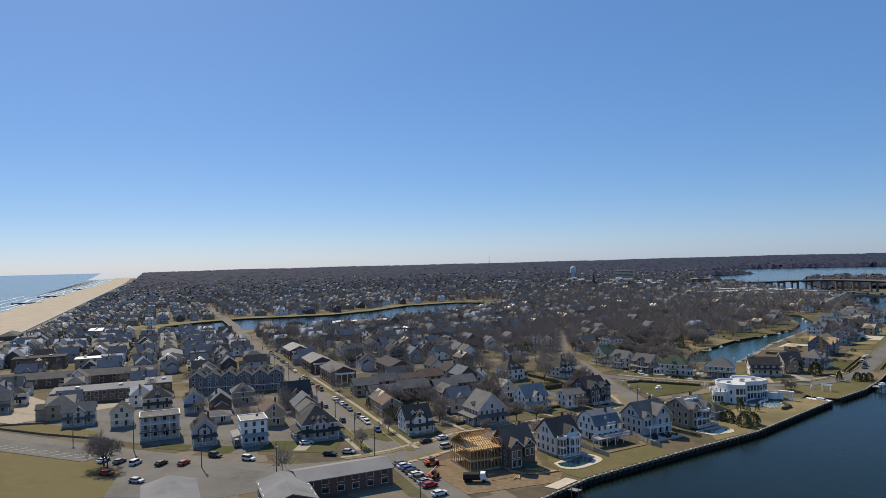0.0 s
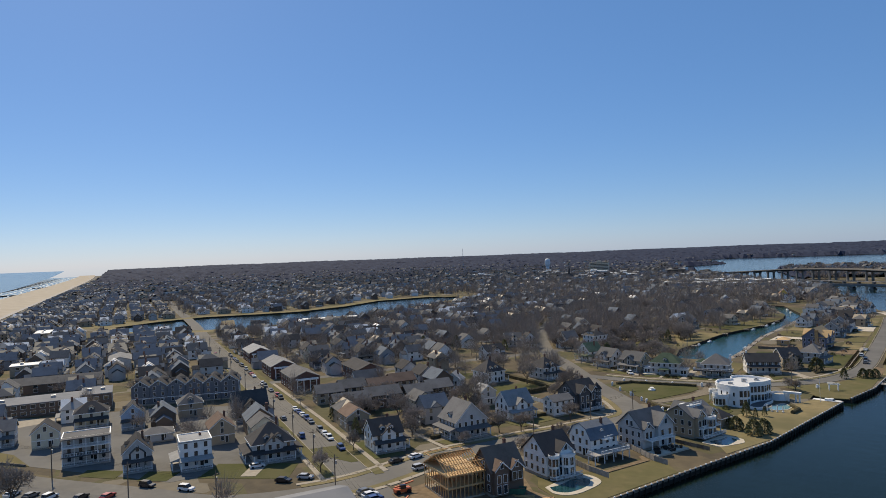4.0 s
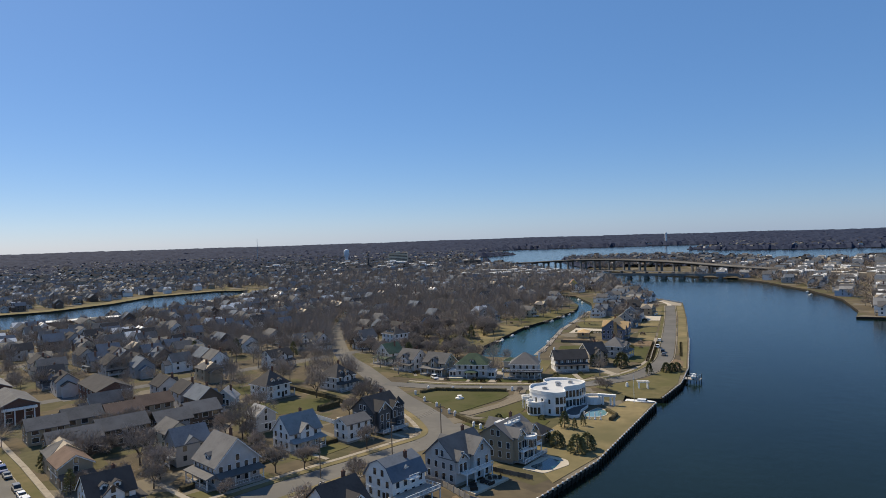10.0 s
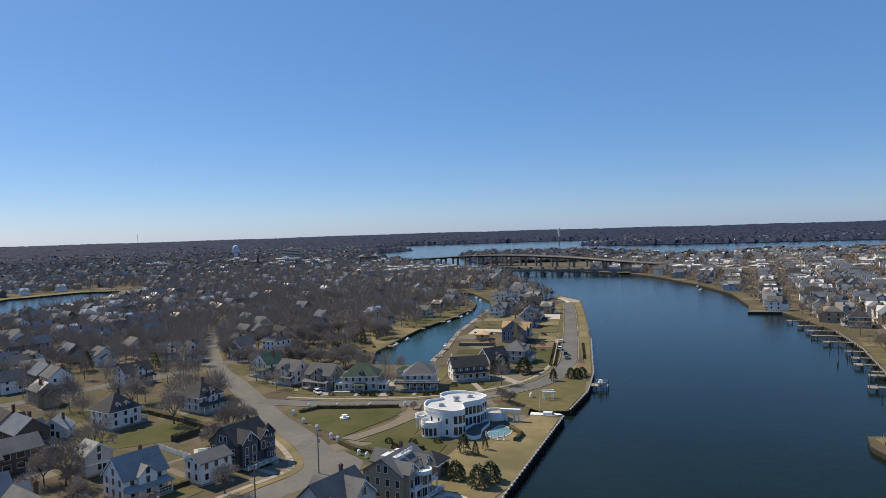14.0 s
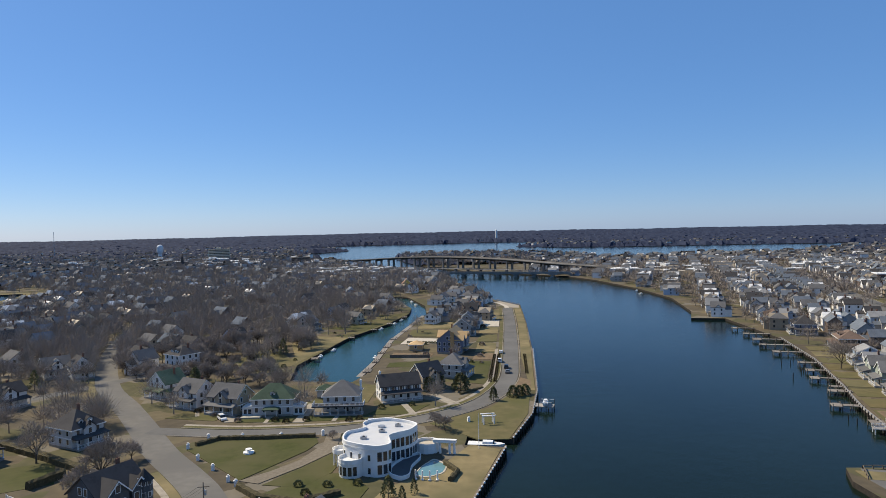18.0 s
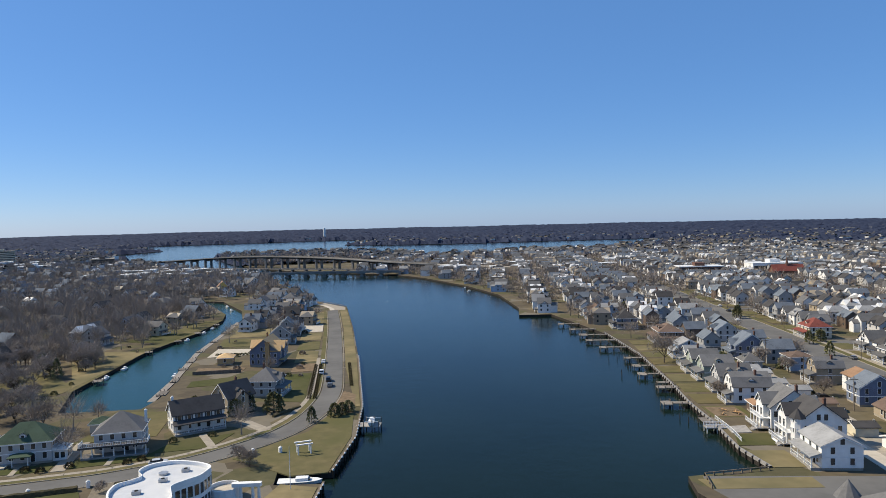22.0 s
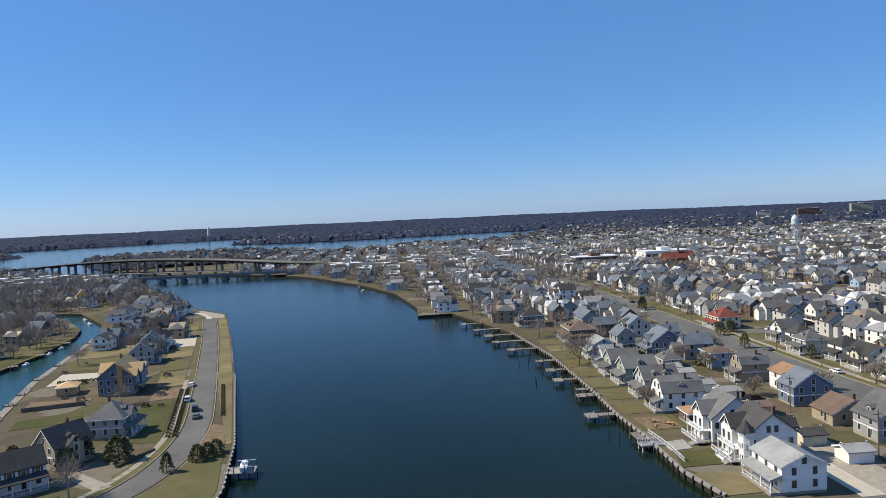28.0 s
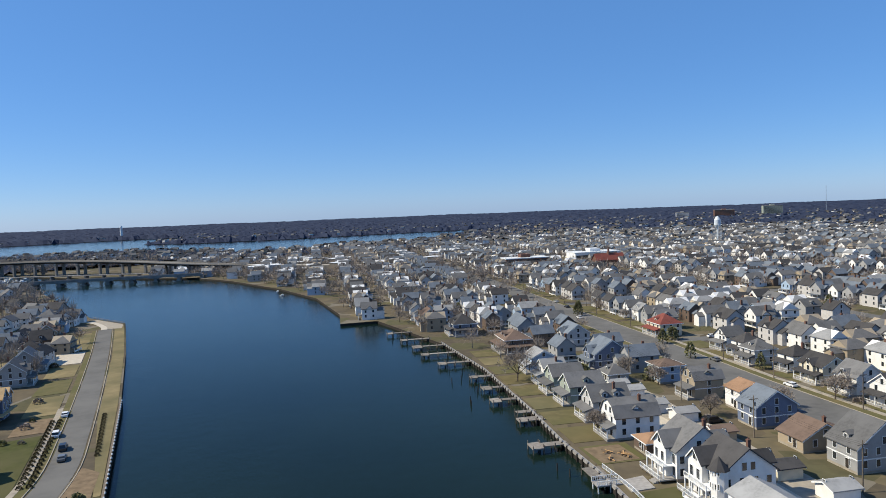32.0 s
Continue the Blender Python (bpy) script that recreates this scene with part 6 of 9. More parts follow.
def house_frame(x, y, turn, w, d):
    e = thing("unfinished_house", pose(x, y, 0, 0, 0, turn), "unfinished house of bare new lumber framing", "house")
    FOOT.append((x, y, 9))
    part("slab", Geo().box(-w / 2, w / 2, -d / 2, d / 2, -0.1, 0.5), M_CONCRETE, e)
    stud = Geo().box(-0.09, 0.09, -0.09, 0.09, 0, 2.7).mesh("stud", M_LUMBER)
    for s in range(3):
        z = 0.5 + s * 3.0
        if s:
            part("floor_deck", Geo().box(-w / 2, w / 2, -d / 2, d / 2, z - 0.3, z), M_PLY, e)
        part("plate", ring([(-w / 2, -d / 2), (w / 2, -d / 2), (w / 2, d / 2), (-w / 2, d / 2)], [(-w / 2 + 0.2, -d / 2 + 0.2), (w / 2 - 0.2, -d / 2 + 0.2), (w / 2 - 0.2, d / 2 - 0.2), (-w / 2 + 0.2, d / 2 - 0.2)], z + 2.55, z + 2.7), M_LUMBER, e)
        if s == 2:
            continue
        for k in range(int(w / 1.1) + 1):
            for q in (-d / 2 + 0.1, d / 2 - 0.1, 0.0):
                part("stud", stud, None, e, "", pose(-w / 2 + 0.1 + k * (w - 0.2) / int(w / 1.1), q, z))
        for k in range(1, int(d / 1.3)):
            for q in (-w / 2 + 0.1, w / 2 - 0.1):
                part("stud", stud, None, e, "", pose(q, -d / 2 + 0.1 + k * (d - 0.2) / int(d / 1.3), z))
    z = 6.2
    raf = Geo()
    raf.add([(0, -d / 2 - 0.5, 0), (0, 0, 3.7), (0, 0, 4.0), (0, -d / 2 - 0.5, 0.28), (0.12, -d / 2 - 0.5, 0), (0.12, 0, 3.7), (0.12, 0, 4.0), (0.12, -d / 2 - 0.5, 0.28)],
            [(3, 2, 1, 0), (4, 5, 6, 7), (0, 1, 5, 4), (1, 2, 6, 5), (2, 3, 7, 6), (3, 0, 4, 7)])
    me = raf.mesh("rafter", M_LUMBER)
    for k in range(15):
        xx = -w / 2 + k * w / 14
        part("rafter", me, None, e, "", pose(xx, 0, z))
        part("rafter", me, None, e, "", pose(xx, 0, z, 0, 0, 180))
    part("ridge_beam", Geo().box(-w / 2, w / 2, -0.08, 0.08, z + 3.75, z + 4.1), M_LUMBER, e)
    part("sheathing", Geo().add([(-w / 2, 0.1, z + 4.05), (-1, 0.1, z + 4.05), (-1, d / 2 + 0.4, z + 0.3), (-w / 2, d / 2 + 0.4, z + 0.3), (-w / 2, 0.1, z + 4.15), (-1, 0.1, z + 4.15), (-1, d / 2 + 0.4, z + 0.4), (-w / 2, d / 2 + 0.4, z + 0.4)],
                                [(3, 2, 1, 0), (4, 5, 6, 7), (0, 1, 5, 4), (1, 2, 6, 5), (2, 3, 7, 6), (3, 0, 4, 7)]), M_PLY, e, "half-laid plywood roof sheathing")


house_frame(-75, 31.8, 60, 10.5, 14)


def lift(x, y, turn):
    e = thing("telehandler", pose(x, y, 0, 0, 0, turn), "orange telescopic loader on the building site", "machine")
    part("chassis", Geo().box(-2.2, 2.2, -0.9, 0.9, 0.6, 1.4), M_ORANGE, e)
    part("cab", Geo().box(-0.8, 0.7, -0.9, 0.0, 1.4, 2.4), M_CARGLASS, e)
    part("boom", Geo().tube((-2.0, 0.4, 1.7), (3.4, 0.4, 2.6), 0.25, 0.2, 4), M_ORANGE, e)
    w = Geo().tube((0, -0.2, 0), (0, 0.2, 0), 0.6, 0.6, 12).mesh("wheel", M_TYRE)
    for a in (-1.5, 1.5):
        for b in (-0.95, 0.95):
            part("wheel", w, None, e, "", pose(a, b, 0.6))


lift(-86, 24, 60)
lift(-78, 14, 100)

# ---- vehicles ----
CAR_PAINT = [material("car_paint_" + n, c, 0.3, tuple(v * 0.92 for v in c), 0.5, spec=0.7) for n, c in
             (("white", (0.75, 0.75, 0.74)), ("black", (0.02, 0.02, 0.022)), ("silver", (0.45, 0.46, 0.47)), ("grey", (0.13, 0.135, 0.14)), ("red", (0.38, 0.025, 0.02)), ("blue", (0.03, 0.07, 0.22)))]
CAR_WORDS = ["white", "black", "silver", "dark grey", "red", "blue"]
WHEEL = Geo().tube((0, -0.11, 0), (0, 0.11, 0), 0.33, 0.33, 12).mesh("wheel", M_TYRE)
CAR_MESH = {}


def car_meshes(tall):
    if tall not in CAR_MESH:
        top = 1.75 if tall else 1.42
        low = [(-2.25, 0.3), (2.25, 0.3), (2.3, 0.6), (2.15, 0.82), (1.1, 0.98), (-2.1, 1.02), (-2.3, 0.85)]
        cab = [(1.2, 0.96), (0.5, top - 0.08), (-1.5 if not tall else -1.95, top - 0.08), (-2.1 if not tall else -2.15, 0.98)]
        roofline = [(0.5, top - 0.09), (-1.5 if not tall else -1.95, top - 0.09), (-1.4 if not tall else -1.85, top), (0.4, top)]

        def slab(sec, hw, hw2=None):
            n = len(sec)
            v = [(x, -hw, z) for x, z in sec] + [(x, hw, z) for x, z in sec]
            return Geo().add(v, [tuple(range(n)), tuple(range(2 * n - 1, n - 1, -1))] + [(i, n + i, n + (i + 1) % n, (i + 1) % n) for i in range(n)])
        CAR_MESH[tall] = (slab(low, 0.9), slab(cab, 0.78), slab(roofline, 0.76))
    return CAR_MESH[tall]


CAR_BUILT = {}


def car(x, y, turn, colour, tall=False):
    m = pose(x, y, 0.06, 0, 0, turn)
    key = (colour, tall)
    if key in CAR_BUILT:
        copy_thing(CAR_BUILT[key], m)
        return
    e = thing("car", m, f"{CAR_WORDS[colour]} {'sport utility vehicle' if tall else 'saloon car'} parked by the kerb", "car", "parked cars")
    low, cab, top = car_meshes(tall)
    part("body", low, CAR_PAINT[colour], e)
    part("cabin_glass", cab, M_CARGLASS, e)
    part("roof", top, CAR_PAINT[colour], e)
    for a in (-1.4, 1.4):
        for b in (-0.85, 0.85):
            part("wheel", WHEEL, None, e, "", pose(a, b, 0.33))
    CAR_BUILT[key] = e


def street_cars():
    rg = random.Random(21)
    deg = math.degrees(math.atan2(0.5186, -0.855))
    for side in (-1, 1):
        s = 40.0
        while s < 330:
            s += rg.choice((6.2, 6.4, 14, 26)) if side > 0 else rg.choice((6.6, 18, 30, 44))
            p = clip_line(LEFT_STREET, s, s + 0.5)[0]
            if 45 < s < 62:
                continue
            n = Vector((-0.5186, -0.855)) * (side * -3.9)
            car(p[0] + n.x, p[1] + n.y, deg + (0 if side < 0 else 180), rg.randrange(6), rg.random() < 0.45)
    for x, y, a, c, t in ((-139.9, -2, 15, 0, 1), (-152.5, -5.5, 15, 1, 1), (-121, 15.5, 20, 1, 0), (-117.5, 20.5, 25, 2, 0), (-138.2, 21.1, 60, 0, 0), (-103.6, 44, 75, 1, 0), (-101.1, 50.5, 75, 0, 0), (-93.5, 42, 70, 2, 1),
                          (-94.6, 19.4, 70, 3, 0), (-91.8, 18, 70, 0, 0), (-89, 16.4, 70, 5, 0), (-86.2, 14.8, 70, 1, 0), (-83.4, 13.2, 70, 0, 0), (-80.4, 11.4, 70, 3, 1), (-77.4, 9.6, 70, 2, 0), (-74.4, 7.8, 70, 4, 0), (-68, 3.8, 70, 0, 0),
                          (-180, -28, 110, 0, 0), (-174, -26, 110, 3, 0), (-168, -24, 110, 0, 1), (-160, -20, 110, 1, 0), (-154, -16, 110, 4, 0), (-165, -35, 20, 4, 0), (-150, -34, 20, 2, 0), (-140, -31, 20, 0, 1),
                          (-88, 208, -50, 0, 1), (-38, 203.5, 8, 2, 0), (3.5, 300, 86, 0, 1), (6, 286, 86, 1, 1), (6.3, 277, 86, 3, 0), (4.4, 322, 86, 0, 0),
                          (-228, 88, 60, 0, 0), (-222, 84, 60, 2, 0), (-216, 80, 60, 0, 0), (-196, 141, 60, 0, 0), (-192, 138, 60, 1, 0), (-188, 135, 60, 2, 0), (-184, 133, 60, 0, 0),
                          (207, 226, 75, 0, 0), (216, 264, 75, 3, 0), (161, 213, -15, 1, 1), (156, 234, -15, 3, 0), (172, 281, 30, 1, 0), (262, 430, 75, 2, 0), (236, 372, 75, 0, 0), (254, 408, 75, 1, 0),
                          (249, 296, -15, 0, 0), (262, 292, -15, 4, 0), (290, 285, -15, 2, 1), (330, 275, -15, 5, 0)):
        car(x, y, a, c, bool(t))


street_cars()

# ---- poles and wires ----


def pole(x, y, turn, h=10.5):
    e = thing("utility_pole", pose(x, y, 0, 0, 0, turn), "weathered wooden utility pole with crossarm", "pole", "utility poles")
    part("shaft", Geo().tube((0, 0, -0.2), (0, 0, h), 0.17, 0.12, 7), M_TIMBER, e)
    part("crossarm", Geo().box(-1.2, 1.2, -0.07, 0.07, h - 1.0, h - 0.85), M_TIMBER, e)
    part("transformer", Geo().tube((0.35, 0, h - 2.6), (0.35, 0, h - 1.6), 0.25, 0.25, 8), M_STEEL, e)


def wire_run(points, h=9.6):
    g = Geo()
    for a, b in zip(points, points[1:]):
        a, b = Vector((*a, h)), Vector((*b, h))
        for off in (-1.0, 0.0, 1.0):
            d = (b - a).normalized()
            n = Vector((-d.y, d.x, 0)) * off
            prev = a + n
            for k in range(1, 9):
                t = k / 8
                q = a.lerp(b, t) + n + Vector((0, 0, -1.0 * 4 * t * (1 - t)))
                g.tube(prev, q, 0.02, 0.02, 3)
                prev = q
    o = part("overhead_wires", g, M_WALLDARK)
    tagged(o, "thin overhead wires between the poles", "wires", kind="stuff")


LINE_A = [(-62, -12), (-101, 15), (-125, 31.5), (-150, 47), (-176, 62), (-201, 78), (-235, 98), (-275, 122), (-320, 150), (-370, 181)]
LINE_B = [(-118, -9), (-146, -15), (-184, -15.5), (-215, -21), (-262, -31)]
LINE_C = [(-79, 86), (-67, 105.5), (-59, 125.4)]
LINE_D = [right_xy(u, 9.5) for u in (-30, 25, 62, 90, 165, 205, 290, 335, 410)]
LINE_E = [right_xy(u, -31) for u in (-20, 14, 48, 82, 112)]
for line, a in ((LINE_A, 58), (LINE_B, 110), (LINE_C, 10), (LINE_D, -15), (LINE_E, -15)):
    for x, y in line:
        pole(x, y, a)
    wire_run(line)

# ---- seawall, docks and boats ----


def seawall(points, cap, label, z=0.55, step=2.2):
    e = thing("seawall", Matrix(), label, "seawall")
    e["kind"] = "structure"
    pile = Geo().tube((0, 0, -2.6), (0, 0, z), 0.22, 0.2, 7).tube((0, 0, z), (0, 0, z + 0.34), 0.27, 0.2, 7, 1).mesh("pile", M_WALLDARK, M_TRIM if cap is M_TIMBER else M_GREYDECK)
    v, f = ribbon(points, 0.55, z, 0.1)
    n = len(points)
    v += [(x, y, -0.2) for x, y, _ in v]
    f += [(i + 1, i, 2 * n + i, 2 * n + i + 1) for i in range(n - 1)] + [(n + i, n + i + 1, 3 * n + i + 1, 3 * n + i) for i in range(n - 1)]
    part("cap", Geo().add(v, f), cap, e)
    carry = 0.0
    for a, b in zip(points, points[1:]):
        a, b = Vector(a), Vector(b)
        ln = (b - a).length
        d = (b - a) / ln
        while carry < ln:
            q = a + d * carry + Vector((d.y, -d.x)) * 0.3
            part("pile", pile, None, e, "", pose(q.x, q.y, 0))
            carry += step
        carry -= ln


seawall([(-46, 0), (-43, 16), (-40, 36), (-26, 75), (-12, 112), (3, 180)], M_TIMBER, "dark timber seawall with pale capped piles", step=2.4)
seawall([(5, 187), (12, 212), (16, 244), (20, 330)], M_TIMBER, "dark timber seawall along the point", step=3.0)
seawall([(149, 355), (140, 300), (127, 250), (118, 220), (114, 202), (107, 178), (106, 164)], M_GREYDECK, "weathered timber bulkhead of the waterfront yards", step=3.0)
for a, b in (((86, 156), (88.5, 163)), ((88.5, 163), (105, 163))):
    g = thing("quay_rail", Matrix(), "low timber rail at the street end", "rail")
    A, B = Vector(a), Vector(b)
    n = int((B - A).length / 2.2)
    for k in range(n + 1):
        q = A.lerp(B, k / max(n, 1))
        part("post", Geo().box(q.x - 0.12, q.x + 0.12, q.y - 0.12, q.y + 0.12, 0, 0.9), M_TIMBER, g)
    v, f = ribbon([a, b], 0.16, 0.95)
    part("rail", Geo().add(v + [(x, y, 0.75) for x, y, _ in v], f + [(4, 5, 7, 6), (0, 1, 5, 4), (2, 3, 7, 6)]), M_TIMBER, g)


def dock(x, y, turn, ln, w, head=0.0, label="weathered timber dock on piles"):
    """A walkway out over the water along local -x, with a wider head if given."""
    e = thing("dock", pose(x, y, 0, 0, 0, turn), label, "dock", "private docks")
    part("deck", Geo().box(-ln, 0.6, -w / 2, w / 2, 0.0, 0.22), M_DOCK, e)
    if head:
        part("dock_head", Geo().box(-ln - head, -ln, -head * 0.8, head * 0.8, -0.15, 0.15), M_DOCK, e)
    pm = Geo().tube((0, 0, -2.6), (0, 0, 0.8), 0.15, 0.13, 6).mesh("post", M_TIMBER)
    n = max(2, int(ln / 3))
    for k in range(n + 1):
        for s in (-1, 1):
            part("post", pm, None, e, "", pose(-ln * k / n, s * (w / 2 + 0.12), 0))
    if head:
        for a, b in ((0.1, 0.75), (0.1, -0.75), (head * 0.95, 0.75), (head * 0.95, -0.75)):
            part("post", pm, None, e, "", pose(-ln - a, b * head, 0))


for u, ln, w, hd in ((4, 4, 5, 0), (24, 7, 2.2, 3), (45, 5, 3, 2.5), (52, 6, 2, 0), (66, 7, 1.8, 3), (81, 6, 1.8, 3), (97, 7, 2, 2.5), (122, 12, 2, 3), (141, 14, 1.8, 3), (158, 12, 1.8, 4), (176, 12, 2, 3), (196, 10, 1.8, 3)):
    edge = next(v for v in range(-50, -140, -1) if inside(right_xy(u, v), CHANNEL))
    x, y = right_xy(u, edge + 1)
    dock(x, y, -15, ln * 0.85, w * 1.2, hd)
rg = random.Random(2)
for k in range(22):
    u = rg.uniform(0, 190)
    edge = next(v for v in range(-50, -140, -1) if inside(right_xy(u, v), CHANNEL))
    x, y = right_xy(u, edge - rg.uniform(5, 14))
    o = part("mooring_pile", Geo().tube((0, 0, -3), (0, 0, 0.4), 0.16, 0.14, 7), M_WALLDARK, None, "", pose(x, y, 0))
    tagged(o, "single dark mooring pile in the water", "piling", "mooring piles")


def boat(x, y, turn, ln=7.0, label="white motor boat moored at the dock", z=WATER_Z, colour=M_TRIM):
    e = thing("boat", pose(x, y, z, 0, 0, turn), label, "boat", "small boats")
    w = ln * 0.16
    deck = [(-ln / 2, -w), (ln * 0.15, -w), (ln * 0.38, -w * 0.6), (ln / 2, 0), (ln * 0.38, w * 0.6), (ln * 0.15, w), (-ln / 2, w)]
    low = [(px * 0.92, py * 0.7) for px, py in deck]
    n = len(deck)
    part("hull", Geo().add([(a, b, -0.2) for a, b in low] + [(a, b, 0.85) for a, b in deck], [tuple(range(n - 1, -1, -1)), tuple(range(n, 2 * n))] + [(i, (i + 1) % n, n + (i + 1) % n, n + i) for i in range(n)]), colour, e)
    part("cabin", Geo().prism([(-ln * 0.1, -w * 0.6), (ln * 0.18, -w * 0.5), (ln * 0.18, w * 0.5), (-ln * 0.1, w * 0.6)], 0.85, 1.5), M_TRIM, e)
    part("windscreen", Geo().prism([(ln * 0.18, -w * 0.5), (ln * 0.22, -w * 0.4), (ln * 0.22, w * 0.4), (ln * 0.18, w * 0.5)], 0.85, 1.35), M_CARGLASS, e)


boat(-2.5, 185.4, -5, 10.5, "long white speedboat in the timber slip")
boat(17.5, 224, 80, 5.5, "small white boat on a lift", 0.6)
for x, y, a in ((-83.5, 322, 80), (-81, 340, 78), (-67.5, 412, 70), (-62.5, 436, 72), (-60, 452, 76), (-56, 318, 85), (-60, 545, 120), (137, 640, 60), (134, 610, 40), (-66, 570, 120)):
    boat(x, y, a, 4.8)
d2 = thing("boat_lift", pose(16, 224, 0, 0, 0, -15), "white railed dock and boat lift", "dock")
part("deck", Geo().box(-3.0, 4.2, -2.2, 2.2, 0.0, 0.2), M_GREYDECK, d2)
for a in (-0.5, 2, 4):
    for b in (-2.2, 2.2):
        part("pile", Geo().tube((a, b, -2.6), (a, b, 2.0), 0.16, 0.14, 6), M_TIMBER, d2)
part("rail", Geo().box(-0.6, 4.1, 2.1, 2.25, 1.6, 1.75), M_TRIM, d2)
part("rail", Geo().box(-0.6, 4.1, -2.25, -2.1, 1.6, 1.75), M_TRIM, d2)
g = thing("pergola", pose(-1.9, 203, 0, 0, 0, 10), "white garden pergola with columns on the lawn", "pergola")
for a in (-1.6, 1.6):
    for b in (-1.2, 1.2):
        part("column", Geo().tube((a, b, 0), (a, b, 2.6), 0.2, 0.17, 8), M_STUCCO, g)
part("beam", Geo().box(-2.2, 2.2, -1.5, -1.0, 2.6, 2.85), M_STUCCO, g)
part("beam", Geo().box(-2.2, 2.2, 1.0, 1.5, 2.6, 2.85), M_STUCCO, g)
fl = thing("flagpole", pose(-4.5, 178.5, 0), "tall slim white flagpole", "pole")
part("shaft", Geo().tube((0, 0, 0), (0, 0, 10), 0.09, 0.05, 6), M_TRIM, fl)
p = thing("swimming_pool", Matrix(), "kidney-shaped pool with dark winter water", "pool")
shape = smooth([(-54.1, 44.9), (-52.6, 48), (-51.4, 53.6), (-48.2, 55.8), (-46.3, 52.6), (-46.6, 48), (-48.6, 43.8), (-51.8, 43), (-54.1, 44.9)], 5)[:-1]
rim = smooth([(-55.2, 44.4), (-54.4, 49.6), (-52.6, 56.6), (-49, 58.8), (-44.2, 55.4), (-44.8, 48), (-47, 42.8), (-51, 41.4), (-55.2, 44.4)], 5)[:-1]
part("water", Geo().prism(shape[::-1], 0.0, 0.24), M_POOLDARK, p)
part("edge", Geo().prism(rim[::-1], 0.0, 0.21), M_PALE, p, "pale stone surround")
p = thing("swimming_pool", Matrix(), "back-garden pool with pale stone surround", "pool")
shape = rounded([(-28.6, 105.2), (-25.2, 102.8), (-22.2, 104.6), (-21, 111), (-24.6, 113.4), (-26, 109)], 1.2)
part("water", Geo().prism(shape, 0.0, 0.24), M_POOLDARK, p)
part("edge", Geo().prism(rounded([(-30.4, 103.4), (-24, 101), (-18.6, 108.8), (-19.6, 112.6), (-26, 116)], 1.2), 0.0, 0.2), M_PALE, p, "pale stone pool deck")
p = thing("patio", Matrix(), "raised pale timber patio with dark garden furniture", "patio")
part("paving", Geo().prism([(-41.5, 85.5), (-37.4, 82.9), (-31.8, 95), (-36.5, 97.2)], -0.1, 0.5), M_PALE, p)
for x, y, a in ((-38.6, 86.2, 20), (-36.2, 90.2, 65), (-35.2, 94, 110)):
    ft = thing("garden_table", pose(x, y, 0.5, 0, 0, a), "low dark garden table on the patio", "table", "patio furniture")
    part("tabletop", Geo().box(-0.9, 0.9, -0.5, 0.5, 0.38, 0.46), M_WALLDARK, ft)
    for px in (-0.8, 0.8):
        for py in (-0.4, 0.4):
            part("leg", Geo().box(px - 0.05, px + 0.05, py - 0.05, py + 0.05, 0, 0.38), M_WALLDARK, ft)
    for q in (-1.2, 1.2):
        sf = thing("garden_sofa", pose(x, y, 0.5, 0, 0, a) @ pose(0, q, 0, 0, 0, 0 if q > 0 else 180), "dark wicker garden sofa on the patio", "sofa", "patio furniture")
        part("seat", Geo().box(-0.9, 0.9, -0.35, 0.35, 0, 0.42), M_WALLDARK, sf)
        part("backrest", Geo().box(-0.9, 0.9, 0.3, 0.45, 0.2, 0.85), M_WALLDARK, sf)
flat_patch("sandy_walk", [(-47.8, 63.2), (-45.4, 62.6), (-38.6, 78.4), (-41.6, 81.6), (-42.4, 80.4), (-40.8, 78.2), (-46, 65)], 0.3, M_DIRT, "raised sandy garden border", "path")
t = thing("tarpaulin", pose(-58, 66.5, 0), "crumpled blue tarpaulin between houses", "tarpaulin")
part("sheet", Geo().prism(rounded([(-1.8, -1.2), (1.9, -1), (1.6, 1.3), (-1.5, 1.1)], 0.5), 0, 0.7), M_BLUETARP, t)

# ---- trees ----


def bare_tree(seed, height, spread, levels=4):
    """A winter tree: tapered trunk, limbs and twigs, each level thinner and more."""
    rg = random.Random(seed)
    wood, crown = Geo(), Geo()

    def grow(p, d, ln, r, lev):
        q = p + d * ln
        if lev <= 2:
            wood.tube(p, q, r, r * 0.62, 5 if lev < 2 else 3)
        else:
            s = d.orthogonal().normalized() * max(r * 1.4, 0.055)
            s.rotate(Matrix.Rotation(rg.uniform(0, 3.1), 3, d))
            crown.add([p - s, p + s, q], [(0, 1, 2)])
        if lev < levels:
            kids = (5, 5, 6, 9, 0)[lev] + rg.randint(0, 1)
            for k in range(kids):
                t = rg.uniform(0.45, 1.0) if lev else rg.uniform(0.7, 1.0)
                side = d.orthogonal().normalized()
                side.rotate(Matrix.Rotation(k * math.tau / kids + rg.uniform(-0.5, 0.5), 3, d))
                nd = (d * rg.uniform(0.5, 1.0) + side * rg.uniform(0.5, 1.0) * spread + Vector((0, 0, 0.25))).normalized()
                grow(p + d * ln * t, nd, ln * (rg.uniform(0.95, 1.3) if lev == 0 else rg.uniform(0.6, 0.85)), r * (0.55 if lev else 0.6) * rg.uniform(0.7, 1), lev + 1)

    grow(Vector((0, 0, -0.2)), Vector((rg.uniform(-0.06, 0.06), rg.uniform(-0.06, 0.06), 1)).normalized(), height * 0.27, height * 0.02 + 0.05, 0)
    return wood.mesh("trunk", M_BARK), crown.mesh("crown", M_TWIG)


